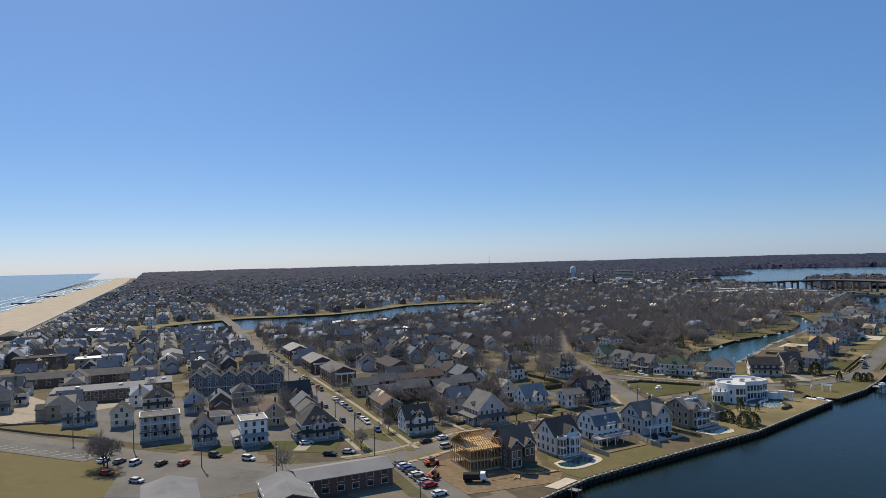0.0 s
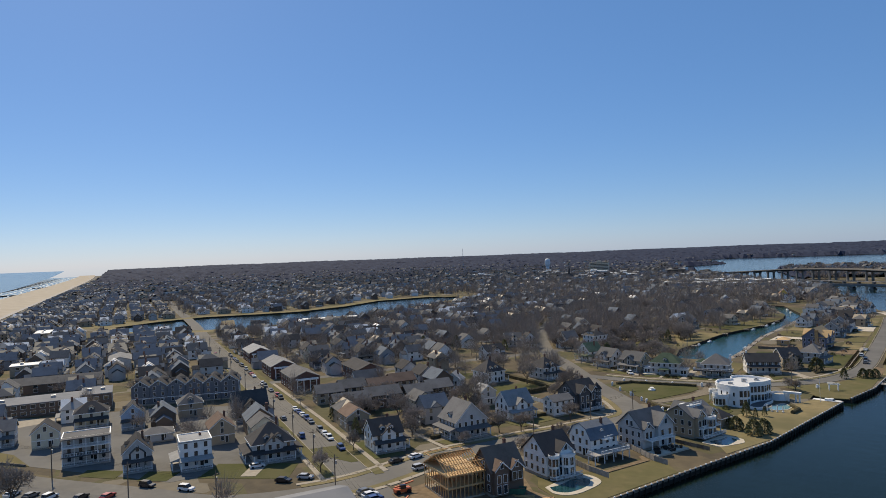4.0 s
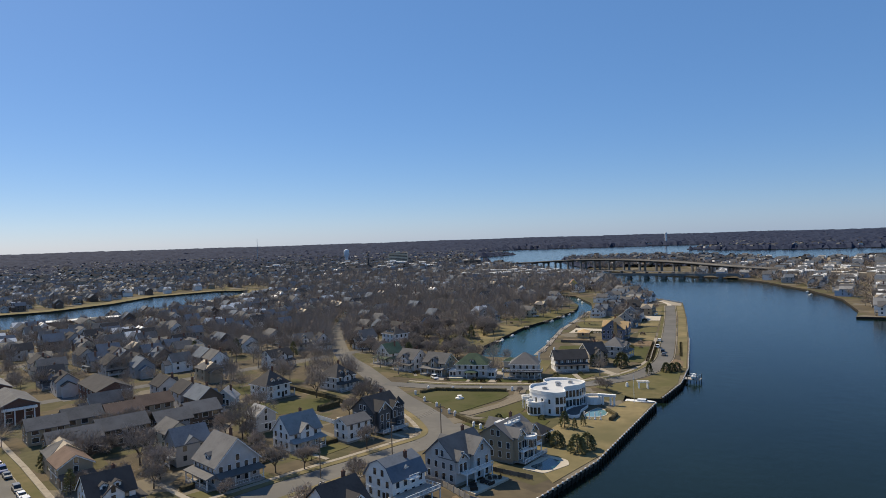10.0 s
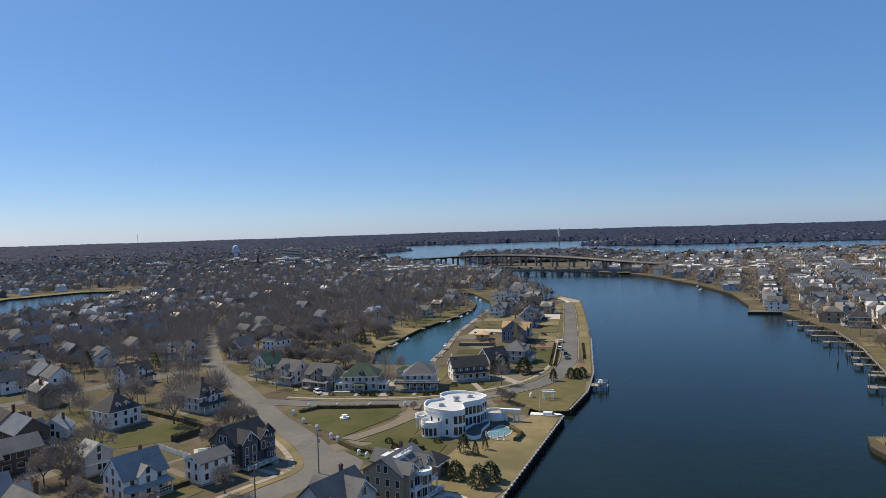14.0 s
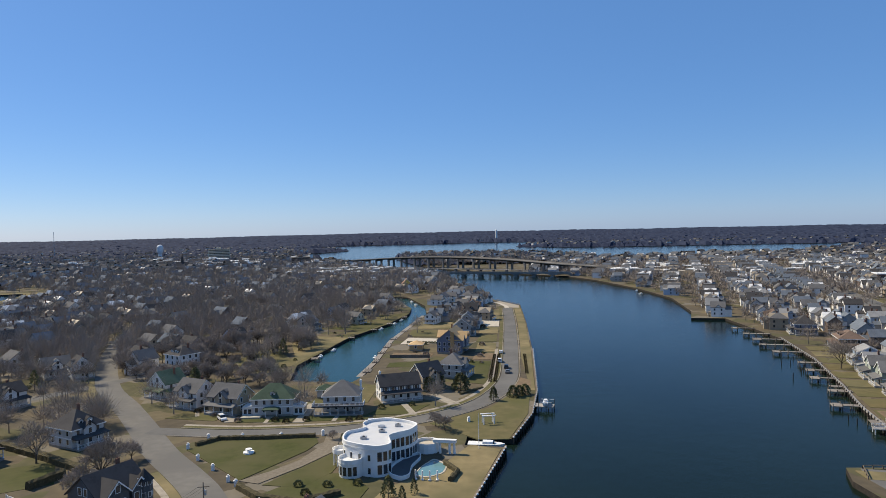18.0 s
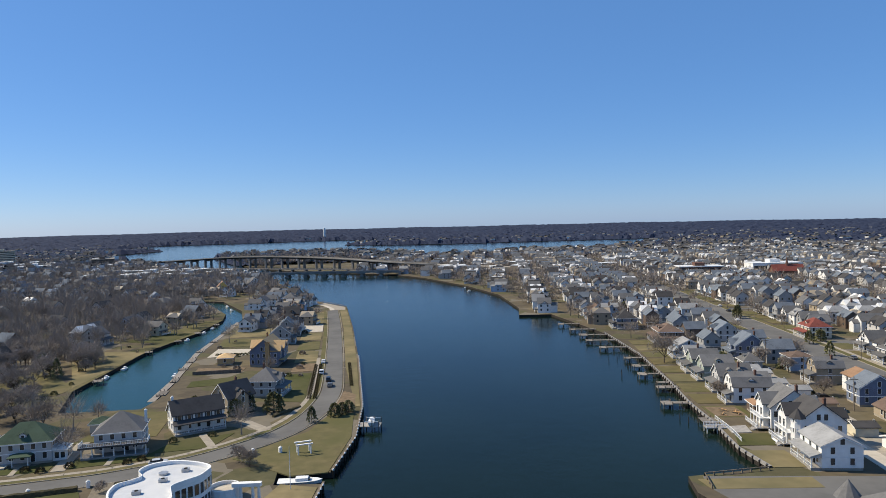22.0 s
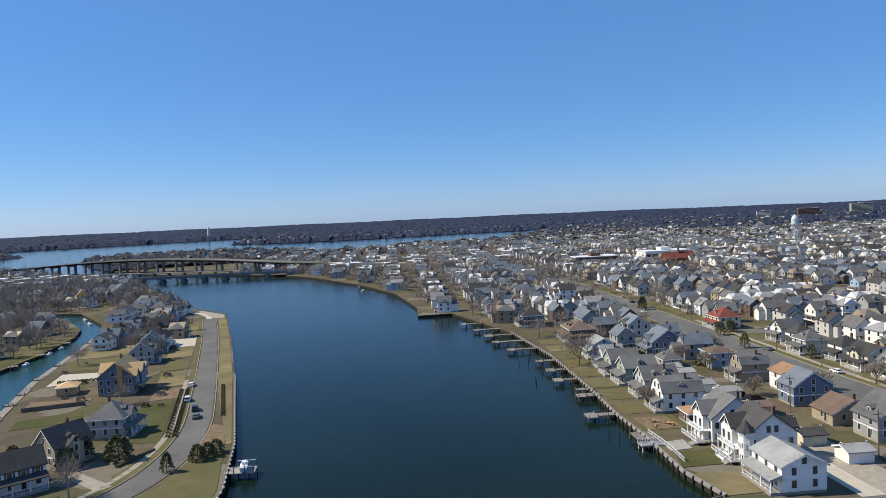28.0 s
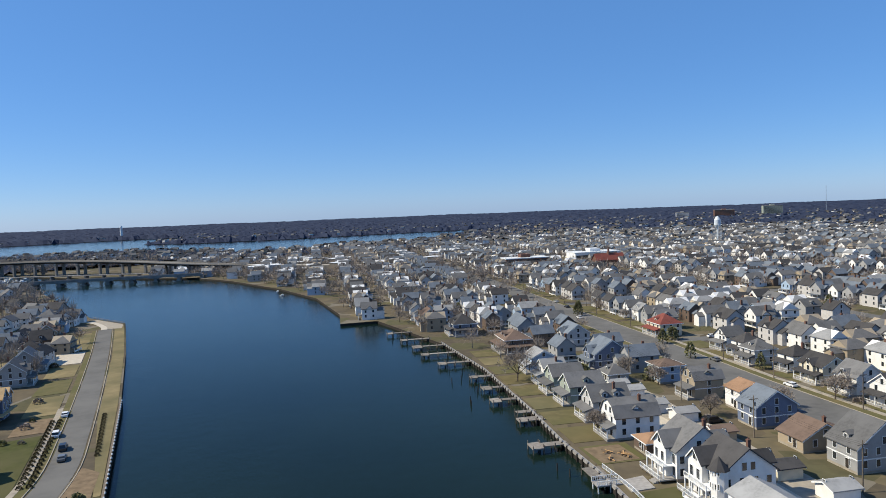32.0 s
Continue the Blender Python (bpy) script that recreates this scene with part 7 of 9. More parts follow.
def pine_tree(seed, height, radius, taper=0.7, foot=0.08):
    rg = random.Random(seed)
    wood, crown = Geo().tube((0, 0, -0.2), (0, 0, height * 0.9), 0.2, 0.05, 5), Geo()
    for k in range(420):
        t = rg.random() ** 0.8
        z = height * (foot + (1 - foot) * t)
        r = radius * (1 - t) ** taper * rg.uniform(0.35, 1.0) + 0.1
        a = rg.uniform(0, math.tau)
        c = Vector((math.cos(a) * r, math.sin(a) * r, z))
        n = Vector((math.cos(a), math.sin(a), rg.uniform(-0.5, 0.6)))
        s = n.orthogonal().normalized()
        s.rotate(Matrix.Rotation(rg.uniform(0, 3.1), 3, n.normalized()))
        w = rg.uniform(0.25, 0.55)
        crown.add([c - s * w, c + s * w, c + n * w * 1.4], [(0, 1, 2)])
    return wood.mesh("trunk", M_BARK), crown.mesh("crown", M_PINE)


TREES = [bare_tree(k, h, s) for k, (h, s) in enumerate(((11, 1.0), (9, 1.1), (13, 0.9), (8, 1.2), (10, 0.9), (12, 1.1)))]
PINES = [pine_tree(50, 7, 2.6), pine_tree(51, 4.5, 2.5, 0.4, 0.03), pine_tree(52, 9, 2.8)]


def tree(x, y, kind, turn=0.0, scale=1.0):
    t, c = TREES[kind % len(TREES)]
    e = thing("tree", pose(x, y, 0.0, 0, 0, turn) @ Matrix.Diagonal((scale, scale, scale, 1)), "bare brown deciduous tree in winter", "tree", "bare trees of the town")
    part("trunk", t, None, e)
    part("crown", c, None, e)


def evergreen(x, y, kind, scale=1.0, label="dark green evergreen tree"):
    t, c = PINES[kind % 3]
    e = thing("evergreen_tree", pose(x, y, 0.0, 0, 0, kind * 70) @ Matrix.Diagonal((scale, scale, scale, 1)), label, "tree", "evergreens")
    part("trunk", t, None, e)
    part("crown", c, None, e)


def near_water(x, y, m):
    for a in ((m, 0), (-m, 0), (0, m), (0, -m)):
        q = (x + a[0], y + a[1])
        if inside(q, CHANNEL) or inside(q, CANAL) or inside(q, LAKE):
            return True
    return False


ROAD_LINES = [(LEFT_STREET, 12), (FRONT_ROAD, 11), (LAWN_ROAD, 10), (AVENUE, 14)] + [(list(g), 7) for g in GRID_L[1:]]
ROAD_LINES += [([right_xy(u, -75), right_xy(u, 900)], 8) for u in (129, 252, 370, 500)] + [([right_xy(-60, v), right_xy(700, v)], 8) for v in (125, 250)]
ROAD_LINES += [([right_xy(-60, -46), right_xy(92, -46)], 3)]


def on_road(x, y, extra=0.0):
    p = Vector((x, y))
    for line, w in ROAD_LINES:
        for a, b in zip(line, line[1:]):
            a, b = Vector(a), Vector(b)
            d = b - a
            t = max(0, min(1, (p - a).dot(d) / d.length_squared))
            if (a + d * t - p).length < w + extra:
                return True
    return False


def taken(x, y, r):
    return any((x - a) ** 2 + (y - b) ** 2 < (r + c) ** 2 for a, b, c in FOOT)


# ---- the town's further houses ----
rng = random.Random(11)
KINDS = [("gable", "white", "grey", 0.8, True), ("gable", "pale", "dark", 0.75, False), ("hip", "white", "dark", 0.75, True), ("gable", "grey", "grey", 0.8, True), ("gable", "cream", "brown", 0.7, False),
         ("hip", "tan", "grey", 0.7, True), ("gambrel", "white", "grey", 0.8, True), ("gable", "blue", "light", 0.6, True), ("gable", "brown", "dark", 0.8, False), ("gable", "white", "light", 0.7, False)]
LABELS = ["white gabled house with grey roof", "pale grey house with dark gables", "white hip-roofed house with dark roof", "grey shingled house with grey gables", "cream clapboard house with brown roof",
          "tan house with grey hip roof", "white house with grey gambrel roof", "pale blue house with light roof", "brown shingled house with dark roof", "white house with pale grey roof"]
MADE = {}
far_lots = []


def lot(x, y, turn, near, mix=(0, 1, 2, 3, 4, 5, 6, 7, 8, 9)):
    k = rng.choice(mix)
    if near and len([1 for v in MADE.values() for _ in v]) < 33:
        m = pose(x, y, 0, 0, 0, turn)
        if k in MADE:
            o = copy_thing(MADE[k][0], m)
            MADE[k].append(o)
        else:
            roof, wall, rf, pt, ry = KINDS[k]
            rg = rng.uniform
            o = house(x, y, turn, 8.0 + rg(0, 1.2), 9.2 + rg(0, 1.6), 2, roof, wall, rf, pt, ry, ("f",) if k % 2 == 0 else (), k % 2, k % 3 > 0, label=LABELS[k], sides="flr", step=7.5, group="houses of the town", trim=False)
            MADE[k] = [o]
        FOOT.append((x, y, 5.0))
    else:
        far_lots.append((x, y, turn, k))
        if math.hypot(x, y) < 620:
            FOOT.append((x, y, 4.6))


def near_lake(x, y):
    return any((x - a) ** 2 + (y - b) ** 2 < 1500 for a, b in LAKE) or any(inside((x + p, y + q), LAKE) for p, q in ((-40, 0), (24, 0), (0, 40), (0, -24), (-30, 30), (-17, -17)))


def coast_uv(x, y):
    p = Vector((x, y))
    return p.dot(D1), p.dot(N1)


GARDENS = [(-92, 104), (-78, 215), (-98, 262), (-150, 276), (-208, 296), (-212, 240), (-186, 196), (-176, 160), (-150, 138), (-122, 112)]  # large plots inside the road's bend


def fill_left():
    for row in range(-34, 9):
        for side in (-1, 1):
            v = 30 - 12 + row * 62 + side * 16 + 12
            u = -60.0
            while u < 3000:
                u += rng.uniform(13.5, 17.5) * (1 if u < 900 else 1.5)
                if u % 120 < 14 or rng.random() < 0.06:
                    continue
                x, y = coast(u + rng.uniform(-1, 1), v + rng.uniform(-2, 2))
                if v > 205 or y < (20 if x > -255 else -60) or x > -62 or (x > -104 and y < 262) or (x > -70 and y > 860) or near_water(x, y, 13) or near_lake(x, y) or on_road(x, y, 3) or taken(x, y, 5.5):
                    continue
                if (y > 880 and x > -170) or inside((x, y), GARDENS):
                    continue
                r = math.hypot(x, y + 40)
                if -480 < x < -90 and 190 < y < 900 and rng.random() < (0.66 if x > -260 and 250 < y < 640 else 0.08):
                    continue
                if r > 900 and rng.random() < 0.35:
                    continue
                lot(x, y, (148.8 if side < 0 else -31.2) + rng.choice((0, 0, 0, 90)) + rng.uniform(-3, 3), r < 400, (0, 1, 2, 3, 3, 5, 5, 8, 8, 4, 1))


def fill_right():
    for v, turn in ((24, -105), (101, 75), (149, -105), (226, 75), (274, -105), (351, 75), (399, -105), (476, 75), (524, -105), (600, 75), (680, -105), (760, 75), (840, -105), (-24, 75), (-52, -105), (-80, 75), (-108, -105), (-136, 75), (-164, -105), (-192, 75), (-220, -105), (-250, 75), (-280, -105), (-310, 75), (-70, -105), (50, -15), (75, 75), (175, -15), (200, 75), (300, -15), (325, 75), (425, -15), (450, 75), (550, 75), (575, -15), (640, 75), (720, -15)):
        u = -95.0
        while u < 1150:
            u += rng.uniform(11.5, 14)
            x, y = right_xy(u + rng.uniform(-1, 1), v + rng.uniform(-2, 2))
            if near_water(x, y, 10) or on_road(x, y, 4) or taken(x, y, 4.6) or (v in (-70, 50, 75, 175, 200, 300, 325, 425, 450) and rng.random() < 0.35):
                continue
            if (y < 165 and x < 175) or (v < 0 and u < 172):
                continue
            lot(x, y, turn + rng.uniform(-3, 3), math.hypot(x - 10, y - 20) < 430, (0, 1, 2, 3, 6, 7, 0, 9, 8, 2, 1, 5, 3, 0))


def fill_coast():
    """Close rows of houses between the left street and the ocean avenue, and behind the lake."""
    for row in range(11):
        v = 46 + row * 16
        u = 300.0
        while u < 2400:
            u += rng.uniform(11, 14) * (1 if u < 1100 else 1.35)
            x, y = coast(u, v + rng.uniform(-1.5, 1.5))
            if u % 95 < 9 or near_lake(x, y) or on_road(x, y, 2) or taken(x, y, 4.5) or (u < 420 and v > 130):
                continue
            lot(x, y, (148.8 if row % 2 else -31.2) + rng.choice((0, 0, 90)) + rng.uniform(-3, 3), False, (0, 1, 2, 3, 3, 5, 5, 8, 8, 1))
    for row in range(14):
        v = 8 - row * 24
        u = 640.0
        while u < 2400:
            u += rng.uniform(13, 17) * (1 if u < 1100 else 1.3)
            x, y = coast(u, v + rng.uniform(-2, 2))
            if u % 110 < 10 or near_water(x, y, 10) or near_lake(x, y) or on_road(x, y, 2) or rng.random() < 0.2:
                continue
            lot(x, y, (148.8 if row % 2 else -31.2) + rng.choice((0, 0, 90)) + rng.uniform(-3, 3), False, (0, 1, 2, 3, 3, 5, 5, 8, 8, 1))


def fill_mid():
    """Side streets of close-set houses behind the garden apartments."""
    for row in range(13):
        v = 12 - row * 25
        u = 150.0
        while u < 560:
            u += rng.uniform(16, 21)
            x, y = coast(u, v + rng.uniform(-2, 2))
            if x > -112 or y < 60 or (x > -250 and y > 300) or (x > -150 and y > 205) or near_water(x, y, 12) or near_lake(x, y) or on_road(x, y, 2) or taken(x, y, 5.2):
                continue
            if rng.random() < 0.12 or inside((x, y), GARDENS):
                continue
            lot(x, y, (148.8 if row % 2 else -31.2) + rng.choice((0, 0, 0, 90)) + rng.uniform(-4, 4), False, (0, 1, 2, 3, 5, 6, 8, 1, 9))


fill_right()
fill_left()
fill_mid()
fill_coast()


def fill_backyards():
    """Second rows behind the houses of the right-hand avenue."""
    rg = random.Random(31)
    for v, turn in ((-26, 75), (-44, -15), (46, 75), (63, -105), (84, -15), (163, 75), (186, -105), (208, -15), (290, 75), (338, -15)):
        u = -60.0
        while u < 900:
            u += rg.uniform(12, 17)
            x, y = right_xy(u + rg.uniform(-1, 1), v + rg.uniform(-2, 2))
            if near_water(x, y, 10) or on_road(x, y, 3) or taken(x, y, 4.0) or u < (50 if v < 0 else 5):
                continue
            far_lots.append((x, y, turn + rg.uniform(-4, 4), rg.choice((0, 1, 2, 3, 5, 8, 1, 3, 6) if v > 0 else (1, 3, 8, 3))))
            FOOT.append((x, y, 4.4))


fill_backyards()


def far_houses():
    g = Geo()
    for x, y, turn, k in far_lots:
        roof, wall, rf, pt, ry = KINDS[k]
        w, d, h = 6.6 + rng.random() * 2.2, 8.0 + rng.random() * 3.2, 4.8 + rng.random() * 1.1
        if x < -100 and math.hypot(x, y) < 620:
            w, d, h = w + 1.2, d + 1.0, h + 0.4
        elif x > 60:
            h += 0.9
        m = pose(x, y, 0, 0, 0, turn + (0 if ry else 90))
        a = Geo().box(-w / 2, w / 2, -d / 2, d / 2, 0, h, k)
        a.join(gable_fill(w, d, h, pt, True))
        for i in range(len(a.m) - 4, len(a.m)):
            a.m[i] = k
        r = roof_gable(w, d, h, pt, 0.4) if roof != "hip" else roof_hip(w, d, h, pt)
        r.m = [10 + (k % 5)] * len(r.f)
        a.join(r)
        if math.hypot(x, y) < 800:
            a.join(Geo().box(-w / 2, w / 2, -d / 2 - 2.0, -d / 2, 2.5, 2.75, 10 + k % 5).box(-w / 2, w / 2, -d / 2 - 2.0, -d / 2 - 1.9, 0.6, 1.3, 16))
            for q in (-0.46, 0, 0.46):
                a.box(q * w - 0.1, q * w + 0.1, -d / 2 - 1.95, -d / 2 - 1.8, 0, 2.5, 16)
            ww, wl = w * 0.6, rng.uniform(2.2, 4.2)
            wing = Geo().box(-ww / 2, ww / 2, d / 2, d / 2 + wl, 0, h - 1.4, k)
            low = roof_gable(ww, wl, h - 1.4, pt * 0.8, 0.3).turned(pose(0, d / 2 + wl / 2, 0))
            low.m = [10 + (k % 5)] * len(low.f)
            fill = gable_fill(ww, wl, h - 1.4, pt * 0.8).turned(pose(0, d / 2 + wl / 2, 0))
            fill.m = [k] * len(fill.f)
            a.join(wing).join(low).join(fill)
            if rng.random() < 0.6:
                cx, cy = rng.uniform(0.12, 0.3) * w, rng.uniform(-0.2, 0.2) * d
                a.box(cx - 0.4, cx + 0.4, cy - 0.4, cy + 0.4, h, h + w * 0.5 * pt + 0.9, 17)
            gw = w * 0.45
            cross = gable_fill(gw, w / 2 + 0.5, h, 0.8).turned(pose(w / 4 + 0.1, rng.uniform(-1, 1), 0, 0, 0, 90))
            cross.m = [k] * len(cross.f)
            if roof != "hip":
                top = roof_gable(gw, w / 2 + 0.5, h, 0.8, 0.3).turned(pose(w / 4 + 0.1, sum(p[1] for p in cross.v) / len(cross.v), 0, 0, 0, 90))
                top.m = [10 + k % 5] * len(top.f)
                a.join(cross).join(top)
            for s in (0, 90, -90):
                ln, off = (w, d / 2) if s == 0 else (d, w / 2)
                for z in (1.4, 4.0):
                    for q in (-0.25, 0.25):
                        b = Geo().box(q * ln - 0.5, q * ln + 0.5, -off - 0.04, -off + 0.02, z, z + 1.4, 15)
                        a.join(b.turned(pose(0, 0, 0, 0, 0, s)))
        g.join(a.turned(m))
    mats = [WALLS[k[1]] for k in KINDS] + [ROOFS[n] for n in ("grey", "dark", "light", "blue", "grey")] + [M_GLASS, M_TRIM, M_BRICK]
    o = part("town_houses", g, mats)
    tagged(o, "rows of small shingled houses spreading inland", "houses", kind="stuff")


far_houses()

# ---- trees of the town ----
tree_spots = []
thin = random.Random(12)
for _ in range(46000):
    x, y = rng.uniform(-1300, 1000), rng.uniform(-10, 1700)
    inland = x < -90 and y > 60
    dens = 0.42 if inland else (0.55 if y > 380 else 0.36)
    if inland and -480 < x < -90 and 190 < y < 900:
        dens = 1.0 if x > -240 and y > 290 else 0.85
    cu, cv = coast_uv(x, y)
    if cu > 200 and cv > 24:
        dens = 0.07  # few trees near the sea
    elif cu > 600 and cv > -330:
        dens = 0.3
    if rng.random() > dens or near_water(x, y, 5) or coast_uv(x, y)[1] > 190 or (x > -60 and y > 880 and y < 1120 and x < 100):
        continue
    if y < 60 and x > -110 and x < 110:
        continue
    if (-90 < x < 10 and 125 < y < 214) or (-120 < x < -56 and 128 < y < 156) or (x > -58 and 20 < y < 130 and x < 10) or (-330 < x < -118 and y < 24) or (100 < x < 125 and y < 260) or (80 < x < 150 and y < 166):
        continue
    if -700 < x < -420 and 150 < y < 700 and near_lake(x, y):
        continue
    if x > 95 and y < 330 and rng.random() < 0.6:
        continue
    if math.hypot(x, y) < 520 and (on_road(x, y, -5) or taken(x, y, 1.2)):
        continue
    if -60 < x < 25 and 60 < y < 600 and rng.random() < 0.85:
        continue
    if inside((x, y), GARDENS) and thin.random() < 0.45:
        continue
    if x > 70 and x > 0.2 * y and thin.random() < (0.45 if x > 0.32 * y and y < 560 else 0.2):
        continue  # the right bank is built up, with few trees
    tree_spots.append((x, y))
def nearness(p):
    return min(math.hypot(p[0] + 80, p[1] - 90), 1.35 * math.hypot(p[0] - 170, p[1] - 215), 1.6 * math.hypot(p[0] + 110, p[1] - 300))


for _ in range(650):
    x, y = rng.uniform(-300, -92), rng.uniform(255, 640)
    if not near_water(x, y, 9) and not on_road(x, y, -6) and not taken(x, y, 1.5) and not (x > -124 and 288 < y < 392):
        tree_spots.append((x, y))
for a, b in zip(FRONT_ROAD, FRONT_ROAD[1:]):  # street trees past the bend
    if a[1] > 262:
        n = max(1, int(math.dist(a, b) / 6.5))
        for k in range(n):
            q = Vector(a).lerp(Vector(b), (k + 0.5) / n)
            off = Vector((b[1] - a[1], a[0] - b[0])).normalized()
            for side in (-7.0, 7.0):
                tree_spots.append((q.x + off.x * side + thin.uniform(-1.5, 1.5), q.y + off.y * side + thin.uniform(-1.5, 1.5)))
tree_spots.sort(key=nearness)
near_trees = tree_spots[:150]
keep_near = set(near_trees)
for i, (x, y) in enumerate(near_trees):
    tree(x, y, rng.randrange(6), rng.uniform(0, 360), rng.uniform(0.65, 1.0))


def merged_trees(spots, name, label):
    rg = np.random.default_rng(3)
    V, F = [], []
    n0 = 0
    for x, y in spots:
        r = math.hypot(x, y)
        h, rad = rg.uniform(7.5, 12.5) * (0.8 if x > 70 else 1.0), rg.uniform(3.2, 5.6)
        n = 330 if r < 430 else (190 if r < 620 else 80)
        wd = 0.06 if r < 430 else (0.11 if r < 620 else 0.24)
        base = np.array([x, y, h * 0.35])
        d = rg.normal(size=(n, 3))
        d[:, 2] = np.abs(d[:, 2]) * 0.9 + 0.15
        d /= np.linalg.norm(d, axis=1)[:, None]
        p0 = base + d * np.array([rad, rad, h * 0.6]) * rg.uniform(0.15, 0.75, (n, 1))
        p1 = p0 + (d + rg.normal(size=(n, 3)) * (0.45 if r < 620 else 0.75)) * np.array([rad, rad, h * 0.65]) * rg.uniform(0.3, 0.6, (n, 1))
        s = np.cross(d, rg.normal(size=(n, 3)))
        s = s / np.linalg.norm(s, axis=1)[:, None] * wd
        V += [p0 - s, p0 + s, p1]
        k = np.arange(n)
        F.append(np.stack([n0 + k, n0 + n + k, n0 + 2 * n + k], 1))
        n0 += 3 * n
        V.append(np.array([[x - 0.25, y, 0], [x + 0.25, y, 0], [x, y, h * 0.6]]))
        F.append(np.array([[n0, n0 + 1, n0 + 2]]))
        n0 += 3
    V, F = np.concatenate(V), np.concatenate(F)
    me = bpy.data.meshes.new(name)
    me.vertices.add(len(V))
    me.vertices.foreach_set("co", V.astype(np.float32).ravel())
    me.loops.add(len(F) * 3)
    me.loops.foreach_set("vertex_index", F.astype(np.int32).ravel())
    me.polygons.add(len(F))
    me.polygons.foreach_set("loop_start", np.arange(len(F), dtype=np.int32) * 3)
    me.update(calc_edges=True)
    me.materials.append(M_TWIG)
    tagged(new(name, me), label, "trees", kind="stuff")


merged_trees([p for p in tree_spots if p not in keep_near], "town_trees", "mass of bare brown trees between the roofs")


def woodland():
    """The far wooded land: a ragged canopy that rises to low ridges at the horizon."""
    rg = np.random.default_rng(8)
    angs = np.radians(np.arange(-75, 86, 0.22))  # to the left of +y is positive
    rad = np.geomspace(1150, 4850, 110)
    A, R = np.meshgrid(angs, rad, indexing="ij")
    A = A + rg.uniform(-0.0018, 0.0018, A.shape)
    R = R * (1 + rg.uniform(-0.006, 0.006, R.shape))
    X, Y = -np.sin(A) * R, np.cos(A) * R - 20
    s = np.clip((R - 2300) / 2500, 0, 1)
    right = np.clip((-A - 0.15) / 0.6, 0, 1)
    ridge = s * s * (3 - 2 * s) * (34 - 11 * right + 2 * np.sin(A * 9) + 1.0 * np.sin(A * 41 + 1))
    Z = ridge + rg.uniform(1.0, 12, A.shape) * (0.5 + 0.5 * np.clip((R - 1100) / 900, 0, 1)) * (1 - 0.5 * s)
    na, nr = A.shape
    wet = np.zeros(A.shape, bool)
    for i in range(na):
        for j in range(nr):
            p = (X[i, j], Y[i, j])
            if inside(p, CHANNEL) or coast_uv(*p)[1] > 190:
                wet[i, j] = True
    Z[wet] = -0.6
    verts = np.stack([X, Y, Z], -1).reshape(-1, 3).tolist()
    faces = []
    for i in range(na - 1):
        for j in range(nr - 1):
            if not (wet[i, j] and wet[i + 1, j] and wet[i, j + 1] and wet[i + 1, j + 1]):
                faces.append((i * nr + j, (i + 1) * nr + j, (i + 1) * nr + j + 1, i * nr + j + 1))
    # the canopy's blue tint stands in for aerial haze
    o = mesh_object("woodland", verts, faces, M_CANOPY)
    tagged(o, "dark bare woods tinted blue for distance haze, running to the horizon", "woods", kind="stuff")
    g = Geo()
    rr = random.Random(4)
    for k in range(6000):
        a, r = math.radians(rr.uniform(-70, 80)), 1150 * (2.9 ** rr.random())
        x, y = -math.sin(a) * r, math.cos(a) * r
        if near_water(x, y, 14) or coast_uv(x, y)[1] > 190:
            continue
        if k >= 2600 and not near_water(x, y, 60):
            continue  # closer along the shores
        w, d, h = rr.uniform(7, 11), rr.uniform(7, 11), rr.uniform(7, 10.5)
        k = rr.choice((0, 1, 1, 2, 2))
        b = Geo().box(-w / 2, w / 2, -d / 2, d / 2, 0, h, k)
        q = roof_gable(w, d, h, 0.6)
        q.m = [3 + rr.randrange(2)] * len(q.f)
        g.join(b.join(q).turned(pose(x, y, 0, 0, 0, rr.uniform(0, 180))))
    o = part("distant_houses", g, [WALLS["white"], WALLS["pale"], WALLS["tan"], ROOFS["grey"], ROOFS["dark"]])
    tagged(o, "distant pale houses among the woods", "houses", kind="stuff")


woodland()

# ---- bridges, towers and landmarks ----


M_BRIDGE = material("aged_bridge_concrete", (0.27, 0.255, 0.235), 0.9, (0.19, 0.18, 0.165), 0.15)


